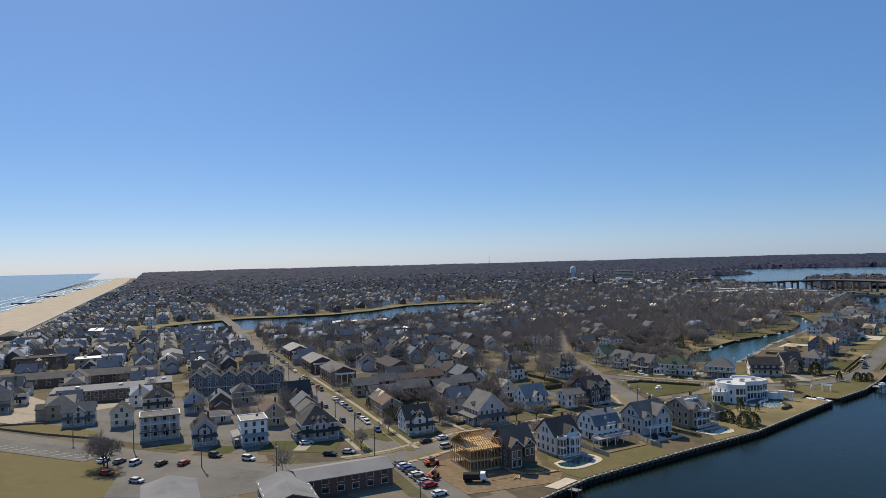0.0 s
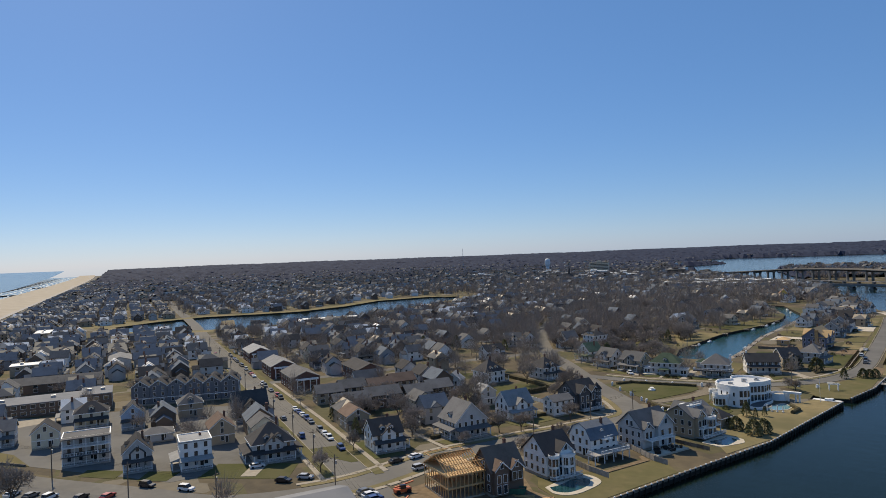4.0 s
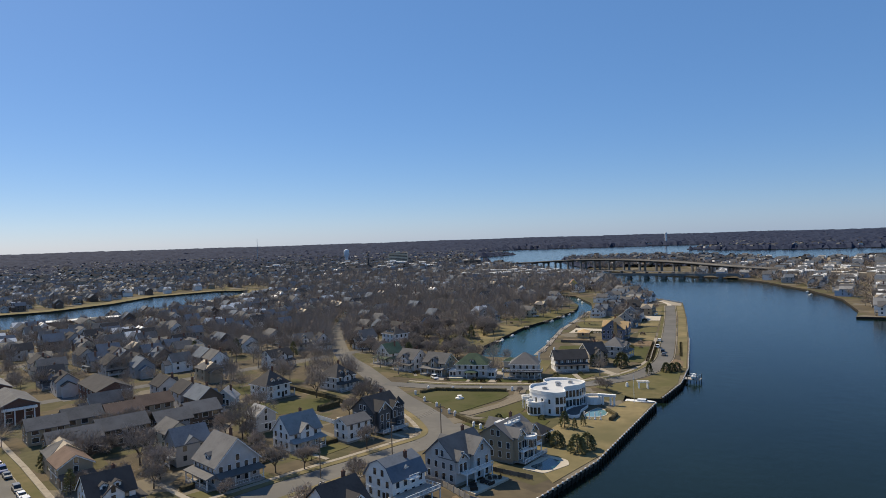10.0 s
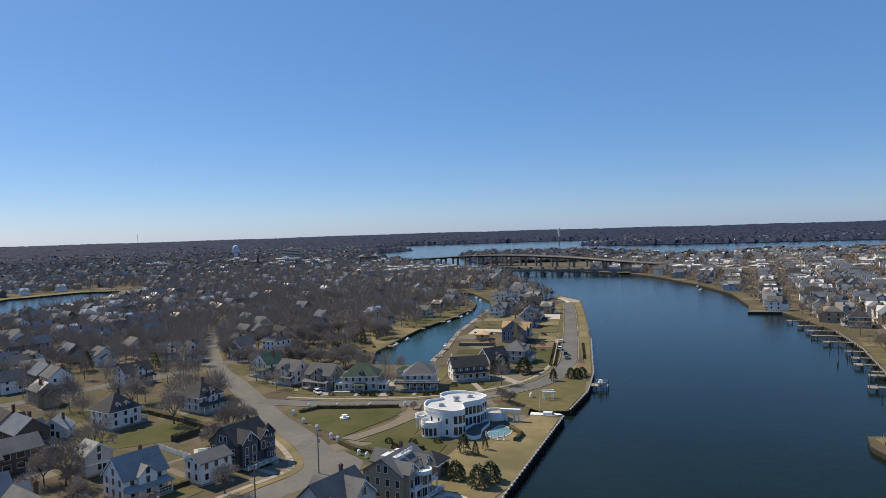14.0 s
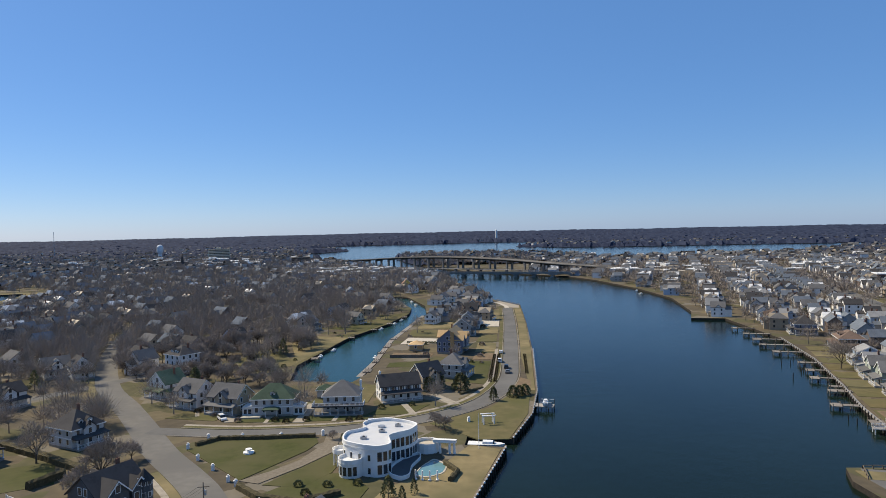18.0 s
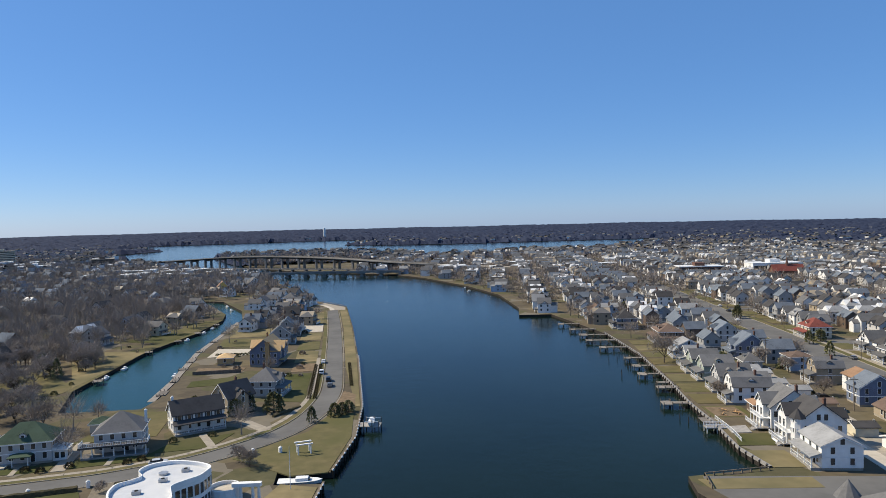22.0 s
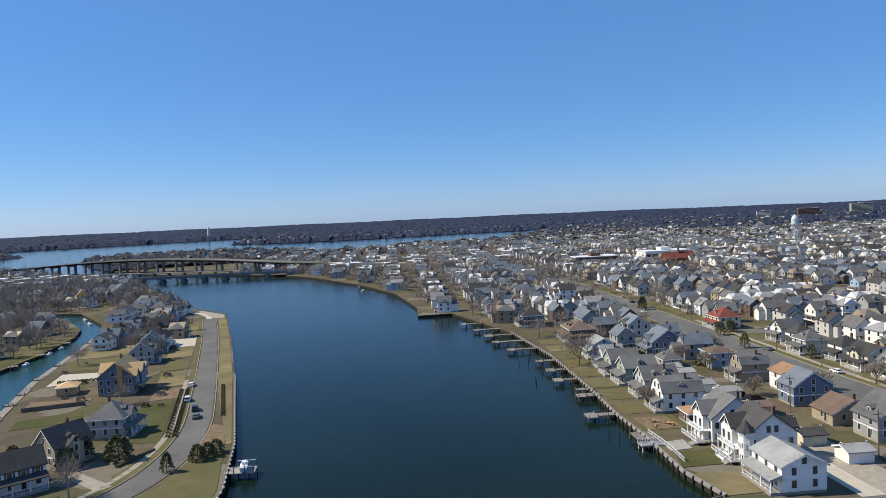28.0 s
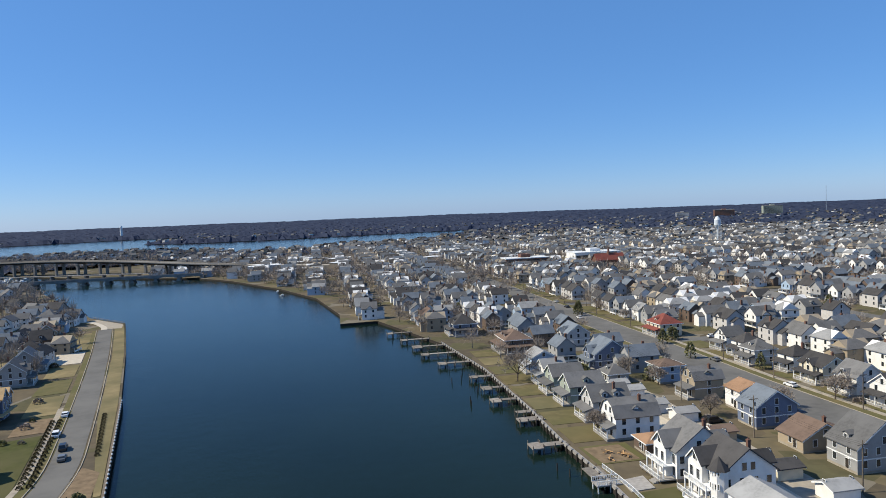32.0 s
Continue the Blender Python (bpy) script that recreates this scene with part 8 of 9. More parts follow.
def bridge(name, a, b, z, w, th, spans, label, pier_w, rail=True, arch=0.0):
    A, B = Vector((*a, 0)), Vector((*b, 0))
    ln = (B - A).length
    e = thing(name, Matrix.Translation(A) @ Matrix.Rotation(math.atan2((B - A).y, (B - A).x), 4, "Z"), label, "bridge")
    part("deck", Geo().box(0, ln, -w / 2, w / 2, z - th, z), M_BRIDGE, e)
    if rail:
        for s in (-1, 1):
            part("parapet", Geo().box(0, ln, s * w / 2 - 0.15, s * w / 2 + 0.15, z, z + 1.0), M_BRIDGE, e)
    for k in range(spans + 1):
        x = ln * k / spans
        part("pier", Geo().box(x - pier_w / 2, x + pier_w / 2, -w / 2 + 0.3, -w / 6, -3, z - th - 1.2 * (z > 8)).box(x - pier_w / 2, x + pier_w / 2, w / 6, w / 2 - 0.3, -3, z - th - 1.2 * (z > 8)).box(x - pier_w * 0.55, x + pier_w * 0.55, -w / 2, w / 2, z - th - 1.4, z - th).box(x - pier_w * 0.8, x + pier_w * 0.8, -w / 2 - 0.4, w / 2 + 0.4, -3, -0.2), M_BRIDGE, e)
        if arch and k < spans:
            x1 = ln * (k + 1) / spans
            n = 10
            sec = [(x + (x1 - x) * i / n, z - th - arch * (2 * i / n - 1) ** 2) for i in range(n + 1)]
            v = [(px, -w / 2, pz) for px, pz in sec] + [(px, w / 2, pz) for px, pz in sec]
            v += [(px, -w / 2, z - th + 0.01) for px, _ in sec] + [(px, w / 2, z - th + 0.01) for px, _ in sec]
            m = n + 1
            f = [(i, i + 1, m + i + 1, m + i) for i in range(n)] + [(i + 1, i, 2 * m + i, 2 * m + i + 1) for i in range(n)] + [(m + i, m + i + 1, 3 * m + i + 1, 3 * m + i) for i in range(n)]
            part("arch", Geo().add(v, f), M_BRIDGE, e)


bridge("road_bridge", (-75, 876), (100, 830), 4.2, 12, 1.1, 8, "low concrete bridge of shallow arches", 3.0, True, 1.8)
HIGHWAY_Z = [(0.0, 3.0), (0.12, 6.0), (0.25, 10.0), (0.4, 15.0), (0.5, 16.6), (0.6, 17.0), (0.75, 15.0), (0.9, 10.0), (1.0, 8.0)]


def highway(a, b, w=17.0, th=1.6):
    """A long viaduct whose deck rises over the boat channel on paired piers."""
    A, B = Vector((*a, 0)), Vector((*b, 0))
    ln = (B - A).length
    e = thing("highway_bridge", Matrix.Translation(A) @ Matrix.Rotation(math.atan2((B - A).y, (B - A).x), 4, "Z"), "long grey highway bridge rising over the channel", "bridge")

    def level(t):
        for (t0, z0), (t1, z1) in zip(HIGHWAY_Z, HIGHWAY_Z[1:]):
            if t <= t1:
                q = (t - t0) / (t1 - t0)
                return z0 + (z1 - z0) * q
        return HIGHWAY_Z[-1][1]

    n = 40
    heights = [sum(level(min(max((k + d) / n, 0), 1)) for d in (-2, -1, 0, 1, 2)) / 5 for k in range(n + 1)]

    def band(y0, y1, lo, hi):
        g = Geo()
        v = []
        for k, z in enumerate(heights):
            x = ln * k / n
            v += [(x, y0, z + lo), (x, y1, z + lo), (x, y1, z + hi), (x, y0, z + hi)]
        f = [(3, 2, 1, 0), (4 * n, 4 * n + 1, 4 * n + 2, 4 * n + 3)]
        for k in range(n):
            f += [(4 * k + i, 4 * k + (i + 1) % 4, 4 * k + 4 + (i + 1) % 4, 4 * k + 4 + i) for i in range(4)]
        return g.add(v, f)

    part("deck", band(-w / 2, w / 2, -0.5, 0.0), M_BRIDGE, e)
    for y in (-w * 0.36, -w * 0.12, w * 0.12, w * 0.36):
        part("girder", band(y - 0.35, y + 0.35, -0.5 - th, -0.5), M_WALLDARK, e)
    for y in (-w / 2, w / 2):
        part("parapet", band(y - 0.15, y + 0.15, 0.0, 1.0), M_CONCRETE, e)
    for k in range(1, 20):
        t = k / 20
        z = heights[round(t * n)] - 0.5 - th
        pr = part("pier", Geo().box(-1.1, 1.1, -w / 2 + 1.2, -w / 2 + 4.2, -3, z - 1.5).box(-1.1, 1.1, w / 2 - 4.2, w / 2 - 1.2, -3, z - 1.5), M_BRIDGE, e, "", pose(ln * t, 0, 0))
        part("pier_cap", Geo().box(-1.3, 1.3, -w / 2 + 0.6, w / 2 - 0.6, z - 1.5, z), M_BRIDGE, pr)
        if 4 < k < 15:
            part("footing", Geo().box(-2.2, 2.2, -w / 2, w / 2, -3, -0.6), M_BRIDGE, pr)
    for k in range(8):
        lp = part("lamp_post", Geo().tube((0, 0, 0), (0, 0, 9), 0.16, 0.1, 5), M_STEEL, e, "", pose(ln * (k + 0.5) / 8, w / 2 - 0.3, heights[round((k + 0.5) / 8 * n)]))
        part("lamp_arm", Geo().tube((0, 0, 9), (0, -2.2, 9.4), 0.08, 0.06, 4), M_STEEL, lp)


highway((-330, 1275), (150, 868))
bridge("railway_bridge", (-260, 1110), (60, 905), 3.2, 6, 0.8, 18, "low railway trestle behind the highway", 1.6, False)
ramp = thing("highway_ramp", Matrix(), "highway ramp coming down to the far bank", "bridge")
v, f = ribbon([(150, 868), (260, 790), (420, 700)], 16, 0)
zs = [8.0, 4.5, 0.3] * 2
part("deck", Geo().add([(x, y, z) for (x, y, _), z in zip(v, zs)] + [(x, y, -0.5) for x, y, _ in v], f + [(1, 0, 6, 7), (2, 1, 7, 8), (3, 4, 10, 9), (4, 5, 11, 10), (0, 3, 9, 6)]), M_CONCRETE, ramp)


t = thing("water_tower", pose(-763, 1548, 0), "pale water tower with a domed tank on a broad shaft", "water tower")
part("shaft", lathe([(4.2, 0), (4.2, 16), (6.0, 20)]), M_TANK, t)
part("tank", lathe([(6.0, 20), (7.2, 22), (7.2, 33), (5.4, 36), (2, 37.6), (0.1, 38)]), M_TANK, t)
t = thing("water_tower", pose(720, 728, 0) @ Matrix.Diagonal((0.66, 0.66, 1.05, 1)), "pale blue water tower on braced steel legs", "water tower")
part("tank", lathe([(0.1, 21), (4, 22.5), (6.2, 25), (6.2, 31.5), (3.5, 34.5), (0.1, 36.2)]), M_TANK, t)
part("riser", lathe([(0.8, 0), (0.8, 22)], 10), M_TANK, t)
for k in range(6):
    a = k * math.tau / 6
    part("leg", Geo().tube((8 * math.cos(a), 8 * math.sin(a), 0), (6 * math.cos(a), 6 * math.sin(a), 26), 0.35, 0.3, 6), M_TANK, t)
    b = a + math.tau / 6
    part("brace", Geo().tube((7.1 * math.cos(a), 7.1 * math.sin(a), 12), (7.1 * math.cos(b), 7.1 * math.sin(b), 12), 0.15, 0.15, 4), M_TANK, t)
t = thing("standpipe", pose(40, 3050, 4), "slim white standpipe tower across the bay", "tower")
part("shaft", lathe([(4.5, 0), (4.5, 46), (3.6, 48), (0.1, 49)]), M_TRIM, t)
for x, y, h in ((-1250, 1900, 75), (2300, 1700, 95)):
    t = thing("radio_mast", pose(x, y, 0), "thin lattice radio mast on the skyline", "mast")
    part("shaft", Geo().tube((0, 0, 0), (0, 0, h), 1.0, 0.5, 4), M_STEEL, t)


def big_block(x, y, turn, w, d, h, wall, label, floors, cols, roofmat=None, name="apartment_tower"):
    e = thing(name, pose(x, y, 0, 0, 0, turn), label, "building")
    part("wall", Geo().box(-w / 2, w / 2, -d / 2, d / 2, 0, h), wall, e)
    part("roof", Geo().box(-w / 2 - 0.3, w / 2 + 0.3, -d / 2 - 0.3, d / 2 + 0.3, h, h + 0.8), roofmat or M_CONCRETE, e)
    part("plant_room", Geo().box(-w * 0.12, w * 0.1, -d * 0.25, d * 0.25, h + 0.8, h + 4), wall, e)
    for k in range(floors):
        part("window_band", Geo().box(-w / 2 + 1, w / 2 - 1, -d / 2 - 0.15, -d / 2 + 0.1, h * (k + 0.3) / floors, h * (k + 0.75) / floors), M_GLASS, e)


big_block(-575, 1430, 22, 44, 16, 27, WALLS["cream"], "tan high-rise apartment slab", 8, 10)
big_block(-350, 1258, 16, 34, 18, 13, WALLS["brown"], "dark brown office block by the water", 4, 8)
for x, y, w, h in ((-470, 1300, 60, 7), (-520, 1240, 50, 6), (-430, 1190, 44, 8), (-640, 1330, 70, 6), (-560, 1360, 60, 9), (-700, 1420, 50, 8), (-300, 1180, 40, 7), (-400, 1390, 50, 6), (-820, 1300, 60, 7)):
    big_block(x, y, 15, w, 26, h, M_STUCCO, "low white commercial building of the town centre", 1, 4, M_FLATROOF, "commercial_building")
big_block(386, 662, -15, 44, 22, 9, M_BRICK, "brick school with pale flat roof", 2, 8, M_FLATROOF, "school")
big_block(478, 672, -15, 50, 26, 9, M_STUCCO, "large white hall with white roof", 1, 6, M_FLATROOF, "hall")
big_block(1900, 1600, -40, 56, 30, 34, WALLS["sage"], "glassy grey-green hospital block on the skyline", 10, 10)
big_block(1800, 1700, -40, 60, 30, 26, M_BRICK, "brick hospital wing on the skyline", 7, 10)
big_block(1720, 1800, -40, 40, 24, 22, WALLS["pale"], "pale office building on the skyline", 6, 10)
c = thing("church", pose(440, 600, 0, 0, 0, -15), "brick church with long bright red roof", "church")
part("wall", Geo().box(-14, 14, -6, 6, 0, 7).join(gable_fill(28, 12, 7, 0.9, False)), M_BRICK, c)
part("roof", roof_gable(28, 12, 7, 0.9, 0.6, False), ROOFS["red"], c)
part("spire", lathe([(1.6, 0), (1.6, 12), (0.1, 20)], 8), M_BRICK, c)
c = thing("church", pose(-520, 1130, 0, 0, 0, 20), "pale church with a dark pointed spire", "church")
part("wall", Geo().box(-10, 10, -6, 6, 0, 8), M_STUCCO, c)
part("roof", roof_gable(20, 12, 8, 0.9, 0.5, False), ROOFS["dark"], c)
part("spire", lathe([(2.4, 0), (2.4, 15), (0.1, 30)], 8), ROOFS["dark"], c)
house(-82, 672, 10, 13, 11, 2, "gable", "yellow", "orange", 1.0, True, (), 0, False, label="bright yellow sheathed house by the canal")
house(-124, 600, 20, 12, 11, 2, "gable", "blue", "blue", 0.8, True, (), 0, False, label="house wrapped in blue and white sheeting")
for x, y, t, w, r in ((-112, 406, 70, "pale", "grey"), (-106, 450, 70, "blue", "grey"), (-104, 470, 75, "pale", "dark"), (-138, 354, 60, "blue", "dark"), (-180, 368, 60, "white", "grey"), (-120, 430, 70, "slate", "grey"), (-30, 600, 40, "tan", "grey"), (-44, 640, 40, "grey", "dark"), (-60, 700, 30, "pale", "grey"), (-16, 592, 60, "grey", "dark"), (-13, 520, 85, "grey", "grey"), (-100, 700, 10, "white", "grey"), (-120, 690, 0, "grey", "dark"), (-60, 740, 20, "white", "grey")):
    house(x, y, t, 11, 10, 2, "gable", w, r, 0.75, y % 4 == 0, ("f",), 0, False, label=f"{w} two-storey house among bare trees near the canal", step=5, trim=False)
rg = random.Random(9)
g = Geo()
for k in range(90):
    x, y = rg.uniform(-175, -70), rg.uniform(895, 1010)
    lift_z = 0.0 if inside((x, y), CHANNEL) else -WATER_Z + 0.3
    g.join(Geo().box(-4, 4, -1.3, 1.3, WATER_Z, WATER_Z + 1.8).box(-1.5, 1.5, -1, 1, WATER_Z + 1.8, WATER_Z + 3).turned(pose(x, y, lift_z, 0, 0, rg.choice((20, 110)))))
for k in range(120):
    x, y = rg.uniform(60, 260), rg.uniform(1000, 1200)
    g.join(Geo().box(-4.5, 4.5, -1.5, 1.5, 0, 2.6).box(-1.5, 1.5, -1, 1, 2.6, 4).turned(pose(x, y, 0, 0, 0, rg.choice((20, 110)))))
for k in range(40):
    x = rg.uniform(550, 1000)
    g.join(Geo().box(-4, 4, -2, 2, WATER_Z, rg.uniform(0.5, 3)).turned(pose(x, 2262 - (x - 550) * 0.55 - rg.uniform(6, 60), 0, 0, 0, rg.uniform(0, 180))))
tagged(part("marina_boats", g, M_TRIM), "crowd of white boats in the far marinas", "boats", kind="stuff")
g = Geo()
for k in range(60):
    x, y = rg.uniform(-280, -100) if k % 2 else rg.uniform(150, 420), rg.uniform(880, 1010) if k % 2 else rg.uniform(780, 1000)
    if inside((x, y), CHANNEL):
        continue
    w, d, h = rg.uniform(12, 26), rg.uniform(9, 14), rg.uniform(4, 8)
    g.join(Geo().box(-w / 2, w / 2, -d / 2, d / 2, 0, h, k % 3).join(Geo().box(-w / 2 - 0.3, w / 2 + 0.3, -d / 2 - 0.3, d / 2 + 0.3, h, h + 0.4, 3)).turned(pose(x, y, 0, 0, 0, rg.uniform(0, 90))))
tagged(part("harbour_buildings", g, [M_STUCCO, WALLS["pale"], WALLS["tan"], M_FLATROOF]), "low boatyard and shop buildings by the bridges", "buildings", kind="stuff")

# ---- shrubs, garden walls, canal docks ----


def shrub_mesh(seed):
    rg = random.Random(seed)
    g = Geo()
    for k in range(190):
        a, z = rg.uniform(0, math.tau), rg.random()
        r = math.sqrt(max(0.0, 1 - z ** 3)) * rg.uniform(0.6, 0.95)
        c = Vector((math.cos(a) * r, math.sin(a) * r, z * 1.1))
        n = Vector((math.cos(a), math.sin(a), 0.5 + z))
        q = n.orthogonal().normalized() * rg.uniform(0.14, 0.24)
        q.rotate(Matrix.Rotation(rg.uniform(0, 3.1), 3, n.normalized()))
        g.add([c - q, c + q, c + n * 0.2], [(0, 1, 2)])
    return g


SHRUBS = [shrub_mesh(70).mesh("shrub", M_HEDGE), shrub_mesh(71).mesh("shrub", M_TWIG), shrub_mesh(72).mesh("shrub", M_PINE)]


def shrub(x, y, kind, s, label, group):
    o = part("shrub", SHRUBS[kind], None, None, "", pose(x, y, 0.02, 0, 0, x * 37) @ Matrix.Diagonal((s, s, s * 0.9, 1)))
    tagged(o, label, "shrub", group)


for k in range(19):
    y = 260 + k * 3.1
    for x in (-1.2, 0.8):
        shrub(x + (y - 260) * 0.045, y, 0, 0.75, "clipped brown shrub in a planted row", "shrub rows beside the point road")
    if k > 4:
        shrub(14.6 + (y - 290) * 0.03, y, 0, 0.7, "clipped brown shrub on the seawall strip", "shrub rows on the seawall strip")
for k in range(12):
    shrub(-44 + k * 1.6, 354 - k * 0.2, 2, 0.9, "small evergreen shrub in a screen row", "evergreen screen")
rg = random.Random(31)
for k in range(96):
    side = k % 3
    if side == 0:
        x, y = rg.uniform(-140, -84), rg.uniform(285, 480)
    elif side == 1:
        x, y = rg.uniform(-46, -4), rg.uniform(262, 560)
    else:
        x, y = right_xy(rg.uniform(-20, 240), rg.uniform(-62, 60))
    if not (taken(x, y, 0.5) or near_water(x, y, 2) or on_road(x, y, -2)):
        shrub(x, y, rg.choice((0, 1, 1, 2)), rg.uniform(0.7, 1.9), "rounded garden shrub in winter", "garden shrubs")
for x, y, k in ((-43, 208, 0), (-60, 207, 0), (-66, 205, 0), (-46, 206, 0), (-82, 206, 1), (-92, 212, 1), (-100, 217, 0), (-38, 222, 2), (-28, 225, 2), (-70, 206.5, 0), (-44, 146, 2), (-40, 151, 2), (-47, 151, 2), (-33, 152, 2)):
    shrub(x, y, k, 1.2, "rounded foundation shrub beside the house", "garden shrubs")


def garden_wall(points, h, th, mat, label, name="garden_wall"):
    e = thing(name, Matrix(), label, "wall" if name == "garden_wall" else "fence")
    for a, b in zip(points, points[1:]):
        a, b = Vector((*a, 0)), Vector((*b, 0))
        d = b - a
        n = max(1, round(d.length / 2.4))
        m = Matrix.Rotation(math.atan2(d.y, d.x), 4, "Z")
        st = d.length / n
        for i in range(n):
            at = Matrix.Translation(a + d * (i / n)) @ m
            part("panel", Geo().box(0.06, st - 0.06, -th / 2, th / 2, 0.0 if name == "garden_wall" else 0.12, h), mat, e, "", at)
            part("post", Geo().box(-0.09, 0.09, -0.09, 0.09, -0.1, h + 0.12), mat, e, "", at)


garden_wall([(-48, 312.6), (-38, 312.6), (-29, 312.4)], 1.4, 0.3, M_TIMBER, "dark timber retaining wall above the canal")
garden_wall([(-62.9, 70.6), (-57.2, 66.8), (-50.1, 62.1), (-43.5, 59.1)], 1.6, 0.06, M_GREYDECK, "white board fence between shore houses", "fence")
garden_wall([(-54.5, 90.3), (-46.7, 87.1), (-37.3, 78.9), (-33, 77)], 1.6, 0.06, M_GREYDECK, "white board fence running to the seawall", "fence")
garden_wall([(-112.4, 141.4), (-104.5, 136.8), (-96.3, 132.2)], 1.5, 0.06, M_TRIM, "white board fence round a garden pool", "fence")
garden_wall([(-45, 103), (-32, 98), (-26, 96)], 1.3, 0.06, M_TIMBER, "weathered board fence beside the patio", "fence")
pw = thing("swimming_pool", pose(-95, 141, 0, 0, 0, 30), "covered pale green garden pool behind a fence", "pool")
part("water", Geo().box(-4.5, 4.5, -2.5, 2.5, 0, 0.12), M_POOL, pw)
part("edge", ring([(-5.6, -3.6), (5.6, -3.6), (5.6, 3.6), (-5.6, 3.6)], [(-4.5, -2.5), (4.5, -2.5), (4.5, 2.5), (-4.5, 2.5)], 0, 0.2), M_PALE, pw)
for x, y, turn, ln, w in ((-52.4, 283, 0, 2.5, 7), (-52.5, 304, 0, 2, 6), (-52.8, 326, 0, 3, 3), (-53, 345, 0, 2.4, 9), (-52.5, 368, 0, 3, 4), (-50, 395, -5, 3, 3), (-48, 425, -5, 3, 5), (-46.5, 455, -3, 3, 3),
                          (-85, 312, 190, 3, 5), (-80, 374, 195, 3, 4), (-72, 404, 200, 3, 3), (-66, 430, 200, 2.5, 5), (-60, 462, 195, 2.5, 4)):
    dock(x, y, turn, ln, w, label="small timber landing on the canal")

# ---- evergreens and garden trees ----
for x, y, k, s in ((-27.5, 127.5, 1, 0.75), (-23.9, 124, 1, 0.95), (-17.8, 119.6, 1, 1.1), (-15.4, 123.4, 1, 1.0), (-24.4, 143.5, 0, 0.75), (-21, 141.4, 2, 0.42), (-18.9, 146.5, 2, 0.4), (-12, 246, 1, 1.4), (-20, 250, 0, 0.9), (-24, 246, 1, 1.2),
                   (7, 236, 1, 0.9), (9.5, 238, 1, 0.8), (11.5, 240, 1, 0.8), (0, 231, 0, 0.7), (-40, 236, 1, 0.9), (-116, 252, 0, 1.2), (-38, 258, 1, 0.9), (-135, 62, 2, 0.7), (-140, 67, 2, 0.8), (-158, 76, 0, 0.9),
                   (-110, 330, 0, 1.3), (-102, 322, 2, 0.9), (-180, 250, 2, 0.9), (-230, 235, 2, 1.1), (-215, 250, 0, 1.3), (223, 298, 0, 0.9), (232, 302, 1, 1.2), (212, 272, 0, 0.9), (218, 246, 0, 0.8), (178, 256, 1, 1.0), (160, 268, 1, 1.2), (330, 300, 2, 1.2), (241, 380, 0, 1.1), (246, 386, 0, 1.0), (190, 420, 0, 1.1)):
    evergreen(x, y, k, s)
for x, y, k, s in ((-96, 152, 0, 1.2), (-99, 146, 3, 0.9), (-104, 96, 3, 0.7), (-96, 70, 3, 0.6), (-88, 98, 1, 0.6), (-120, 76, 5, 0.9), (-124, 80, 0, 0.9), (-117, 70, 1, 0.9), (-126, 68, 3, 1.0), (-150, 186, 2, 0.9), (-15, 196, 3, 0.7), (-18, 200, 1, 0.6), (-47, 187, 3, 0.4), (-176, -30, 0, 1.1), (-170, -32, 5, 1.0), (186, 213, 1, 0.8), (181, 218, 3, 1.0), (173, 262, 5, 0.8), (176, 250, 0, 0.7), (205, 285, 4, 0.6), (192, 268, 2, 0.7)):
    tree(x, y, k, x * 7, s)
garden_wall([(-273, -29), (-237, -21.5), (-206, -12.5)], 0.7, 0.3, M_TIMBER, "low brown timber wall beside the parking road")
garden_wall([(-271, -26), (-255, -11)], 0.7, 0.3, M_TIMBER, "low brown timber wall beside the parking road")

# ---- building site ----
rg = random.Random(77)
for x, y, a in ((-57, 36, 20), (-54.5, 33, 35), (-60, 31, 5), (-52, 36.5, 50), (-66, 24, 80), (-58, 28, 110), (-70, 50, 40)):
    st = thing("lumber_stack", pose(x, y, 0.05, 0, 0, a), "stack of new yellow lumber on the dirt", "lumber", "lumber stacks")
    for k in range(6):
        part("board", Geo().box(-2.4, 2.4, -0.13, 0.13, 0, 0.14), M_LUMBER, st, "", pose(rg.uniform(-0.5, 0.5), (k % 3 - 1) * 0.34 + rg.uniform(-0.08, 0.08), 0.15 * (k // 3) + 0.08, 0, 0, rg.uniform(-9, 9)))
sk = thing("waste_skip", pose(-60, 37.5, 0, 0, 0, 25), "green steel waste skip on the building site", "skip")
M_SKIP = material("green_skip_paint", (0.03, 0.13, 0.08), 0.6, (0.02, 0.09, 0.06), 1.2)
part("body", Geo().add([(-2.2, -1, 0.1), (2.2, -1, 0.1), (2.2, 1, 0.1), (-2.2, 1, 0.1), (-2.7, -1.1, 1.5), (2.7, -1.1, 1.5), (2.7, 1.1, 1.5), (-2.7, 1.1, 1.5)], [(3, 2, 1, 0), (0, 1, 5, 4), (1, 2, 6, 5), (2, 3, 7, 6), (3, 0, 4, 7)]), M_SKIP, sk)
part("load", Geo().prism([(-2.3, -0.9), (2.3, -0.9), (2.2, 0.9), (-2.2, 0.9)], 0.2, 1.2), M_DIRT, sk, "rubble load")
tk = thing("dump_truck", pose(-66, 18, 0.1, 0, 0, 30), "white dump truck with dark tipper on the site", "truck")
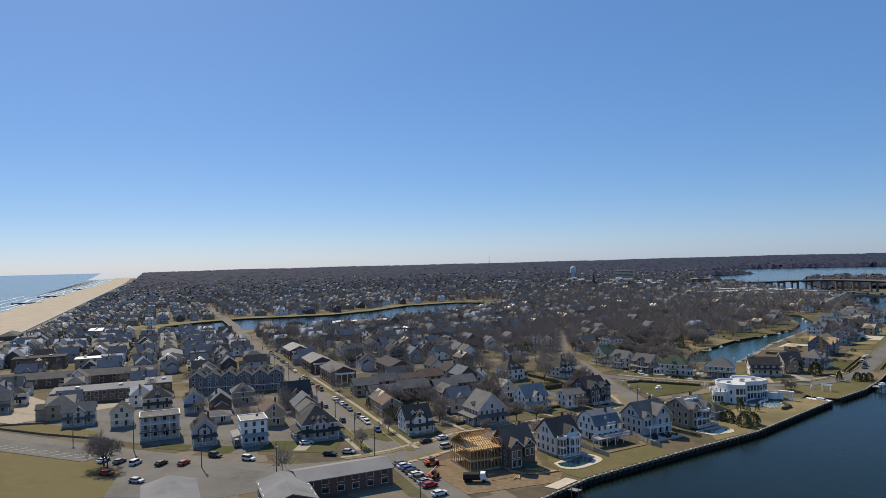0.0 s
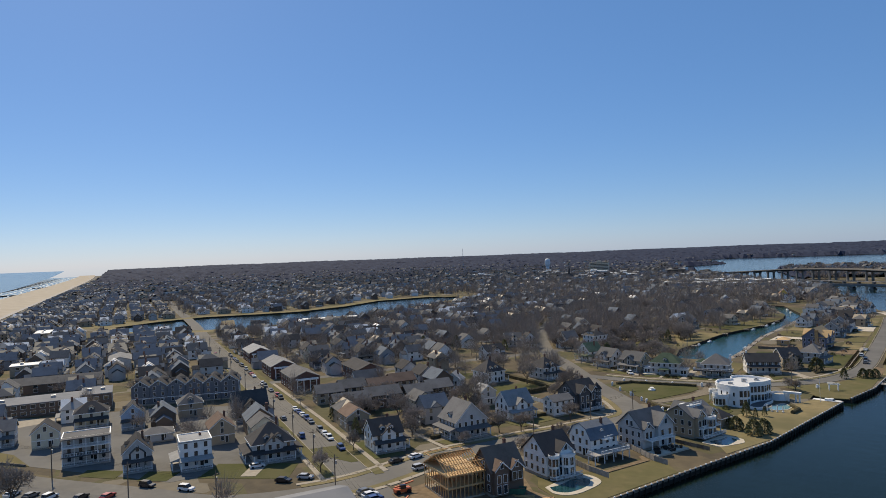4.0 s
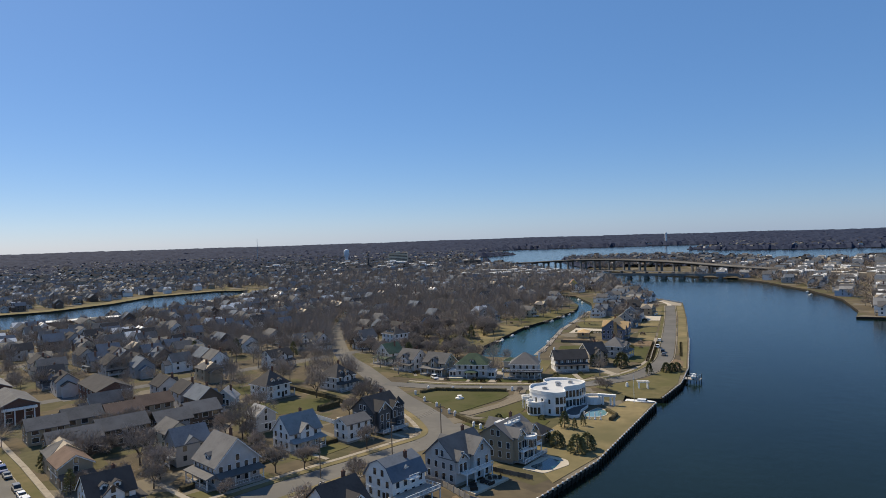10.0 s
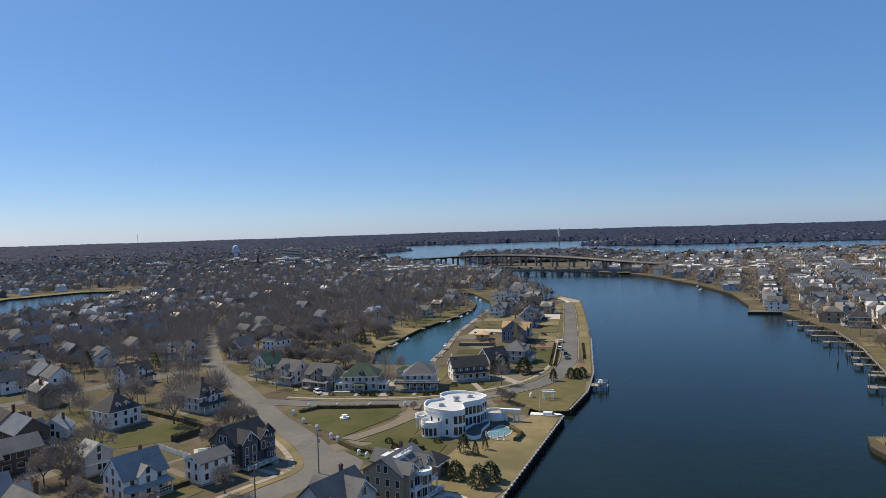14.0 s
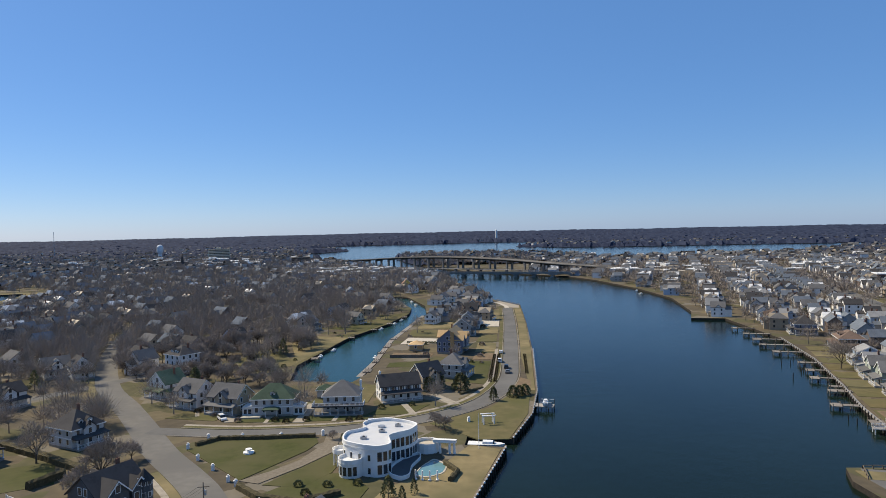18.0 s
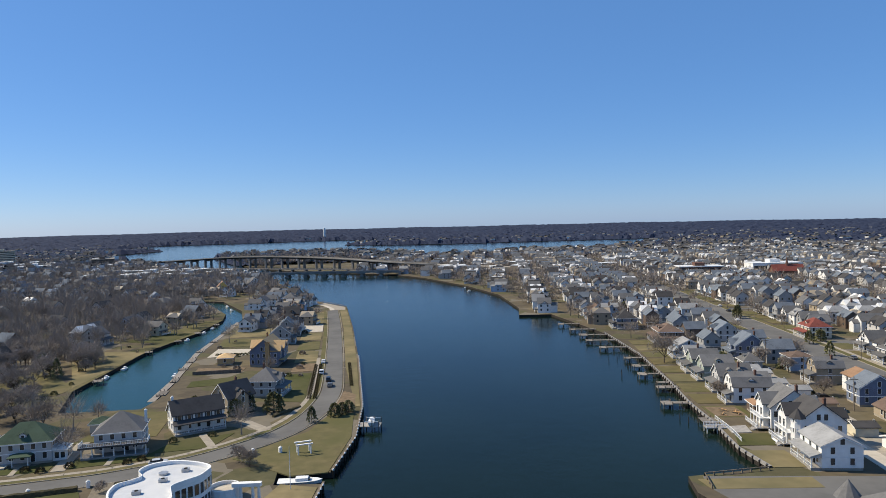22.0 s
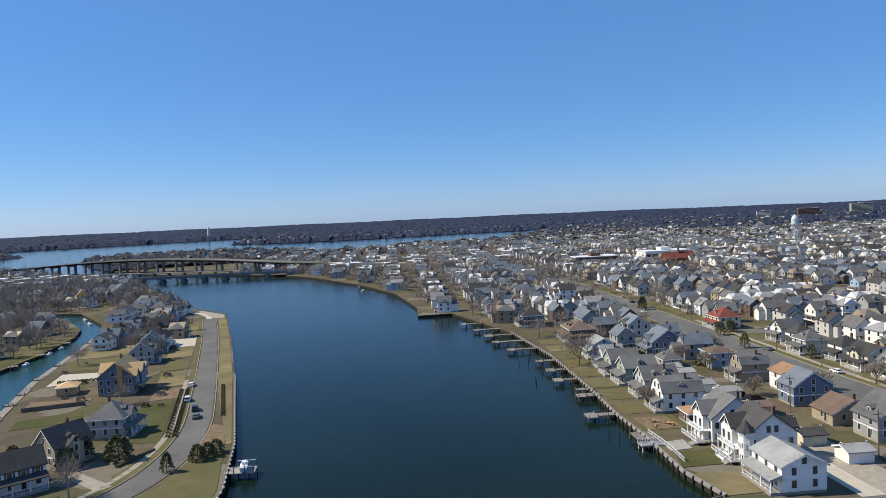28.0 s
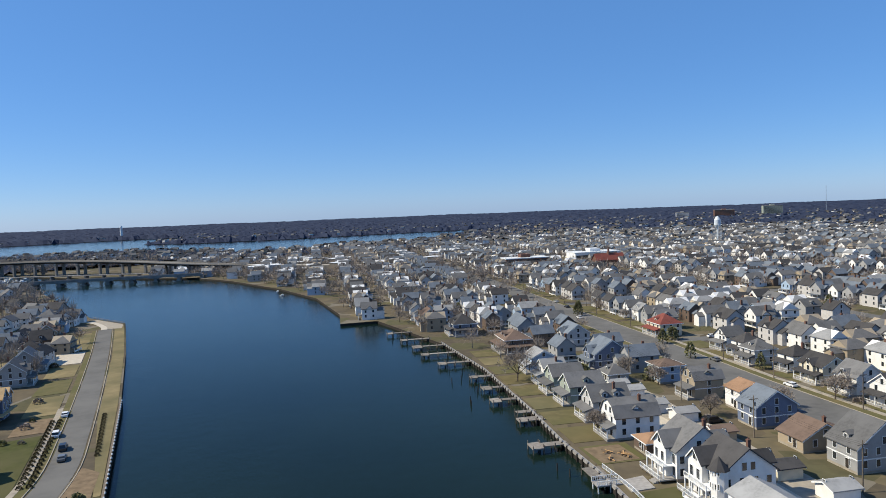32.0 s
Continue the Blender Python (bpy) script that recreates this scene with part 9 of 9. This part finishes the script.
part("cab", Geo().add([(1.4, -1.1, 0.6), (3.4, -1.1, 0.6), (3.4, 1.1, 0.6), (1.4, 1.1, 0.6), (1.4, -1.1, 2.6), (2.8, -1.05, 2.6), (2.8, 1.05, 2.6), (1.4, 1.1, 2.6)], [(3, 2, 1, 0), (4, 5, 6, 7), (0, 1, 5, 4), (1, 2, 6, 5), (2, 3, 7, 6), (3, 0, 4, 7)]), M_TRIM, tk)
part("windscreen", Geo().add([(3.42, -1, 1.4), (3.42, 1, 1.4), (2.86, 1, 2.5), (2.86, -1, 2.5)], [(0, 1, 2, 3)]), M_CARGLASS, tk)
part("tipper", Geo().box(-3.4, 1.1, -1.2, 1.2, 1.1, 2.3).box(-3.3, 1.0, -1.1, 1.1, 2.2, 2.35), M_WALLDARK, tk)
part("chassis", Geo().box(-3.4, 3.2, -0.6, 0.6, 0.6, 1.1), M_TYRE, tk)
for a in (-2.6, -1.5, 2.4):
    for b in (-0.95, 0.95):
        part("wheel", Geo().tube((a, b - 0.15, 0.5), (a, b + 0.15, 0.5), 0.5, 0.5, 12), M_TYRE, tk)
flat_patch("slab_walk", [(-47.5, 24), (-43.5, 24), (-42.2, 33.5), (-46, 34)], 0.2, M_PALE, "pale concrete pad by the seawall", "path")
dock(-42, 26, 180, 4, 2.0, label="small timber landing below the building site")

# ---- right bank clutter and the tip of the point ----
fe = thing("fence", Matrix(), "white railed fence along the bulkhead", "fence")
for a, b in (((116.2, 203), (114.8, 195.8)), ((114.8, 195.8), (113.2, 189.2)), ((113.2, 189.2), (111, 182.5))):
    A, B = Vector((*a, 0)), Vector((*b, 0))
    railing(fe, 0, (B - A).length, 0, 0.1, Matrix.Translation(A) @ Matrix.Rotation(math.atan2((B - A).y, (B - A).x), 4, "Z"))
ld = thing("dock", pose(113.4, 195.4, 0, 0, 0, -15), "white railed landing over the water", "dock", "private docks")
part("deck", Geo().box(-4.6, 1.0, -1.6, 1.6, 0.0, 0.2), M_GREYDECK, ld)
railing(ld, -4.5, 0.9, 1.5, 0.2)
railing(ld, -4.5, 0.9, -1.5, 0.2)
for a in (-4.3, -1.6):
    for b in (-1.4, 1.4):
        part("pile", Geo().tube((a, b, -2.8), (a, b, 0.1), 0.15, 0.14, 6), M_TRIM, ld)
st = thing("outdoor_stairs", pose(121.4, 180.4, 0, 0, 0, RW), "wide white wooden stairs down to the lawn", "stairs")
for k in range(6):
    part("tread", Geo().box(-1.9, 1.9, -0.34 * (k + 1), -0.34 * k, 0, 1.15 - 0.19 * k), M_TRIM, st)
for q in (-2.0, 2.0):
    part("stringer", Geo().add([(q - 0.06, 0, 0), (q - 0.06, -2.1, 0), (q - 0.06, -2.1, 0.9), (q - 0.06, 0, 2.0), (q + 0.06, 0, 0), (q + 0.06, -2.1, 0), (q + 0.06, -2.1, 0.9), (q + 0.06, 0, 2.0)],
                                   [(0, 1, 2, 3), (7, 6, 5, 4), (3, 2, 6, 7), (1, 0, 4, 5), (2, 1, 5, 6), (0, 3, 7, 4)]), M_TRIM, st)
rg = random.Random(78)
for k in range(5):
    rb = thing("rubble_heap", pose(rg.uniform(120, 127), rg.uniform(205, 212), 0.1, 0, 0, rg.uniform(0, 180)), "heap of broken boards and rubble on bare soil", "rubble", "rubble heaps")
    for q in range(4):
        part("board", Geo().box(-1.1, 1.1, -0.12, 0.12, 0, 0.1), M_LUMBER if q % 2 else M_TIMBER, rb, "", pose(rg.uniform(-0.5, 0.5), rg.uniform(-0.5, 0.5), 0.1 + 0.12 * q, rg.uniform(-8, 8), rg.uniform(-8, 8), rg.uniform(0, 180)))
v, f = ribbon(smooth([(12.6, 508), (12, 520), (7, 540), (-2, 556), (-14, 574)]), 3.2, 0.14)
tagged(mesh_object("promenade", v, f, M_PALE), "pale curved walk at the tip of the point", "path", kind="structure")
flat_patch("plaza", [(13, 510), (21.5, 508), (22.4, 524), (8, 556), (4, 550), (11, 530)], 0.11, M_CONCRETE, "concrete overlook at the tip of the point", "path")
rl = thing("railing", Matrix(), "dark railing round the overlook at the point", "rail")
for a, b in (((22.6, 508), (23, 526)), ((23, 526), (5, 565))):
    A, B = Vector((*a, 0)), Vector((*b, 0))
    n = round((B - A).length / 3)
    m = Matrix.Translation(A) @ Matrix.Rotation(math.atan2((B - A).y, (B - A).x), 4, "Z")
    part("top_rail", Geo().box(0, (B - A).length, -0.06, 0.06, 1.0, 1.12).box(0, (B - A).length, -0.04, 0.04, 0.5, 0.58), M_TIMBER, rl, "", m)
    for k in range(n):
        part("post", Geo().box(-0.09, 0.09, -0.09, 0.09, 0, 1.1), M_TIMBER, rl, "", m @ pose((B - A).length * k / n, 0, 0))
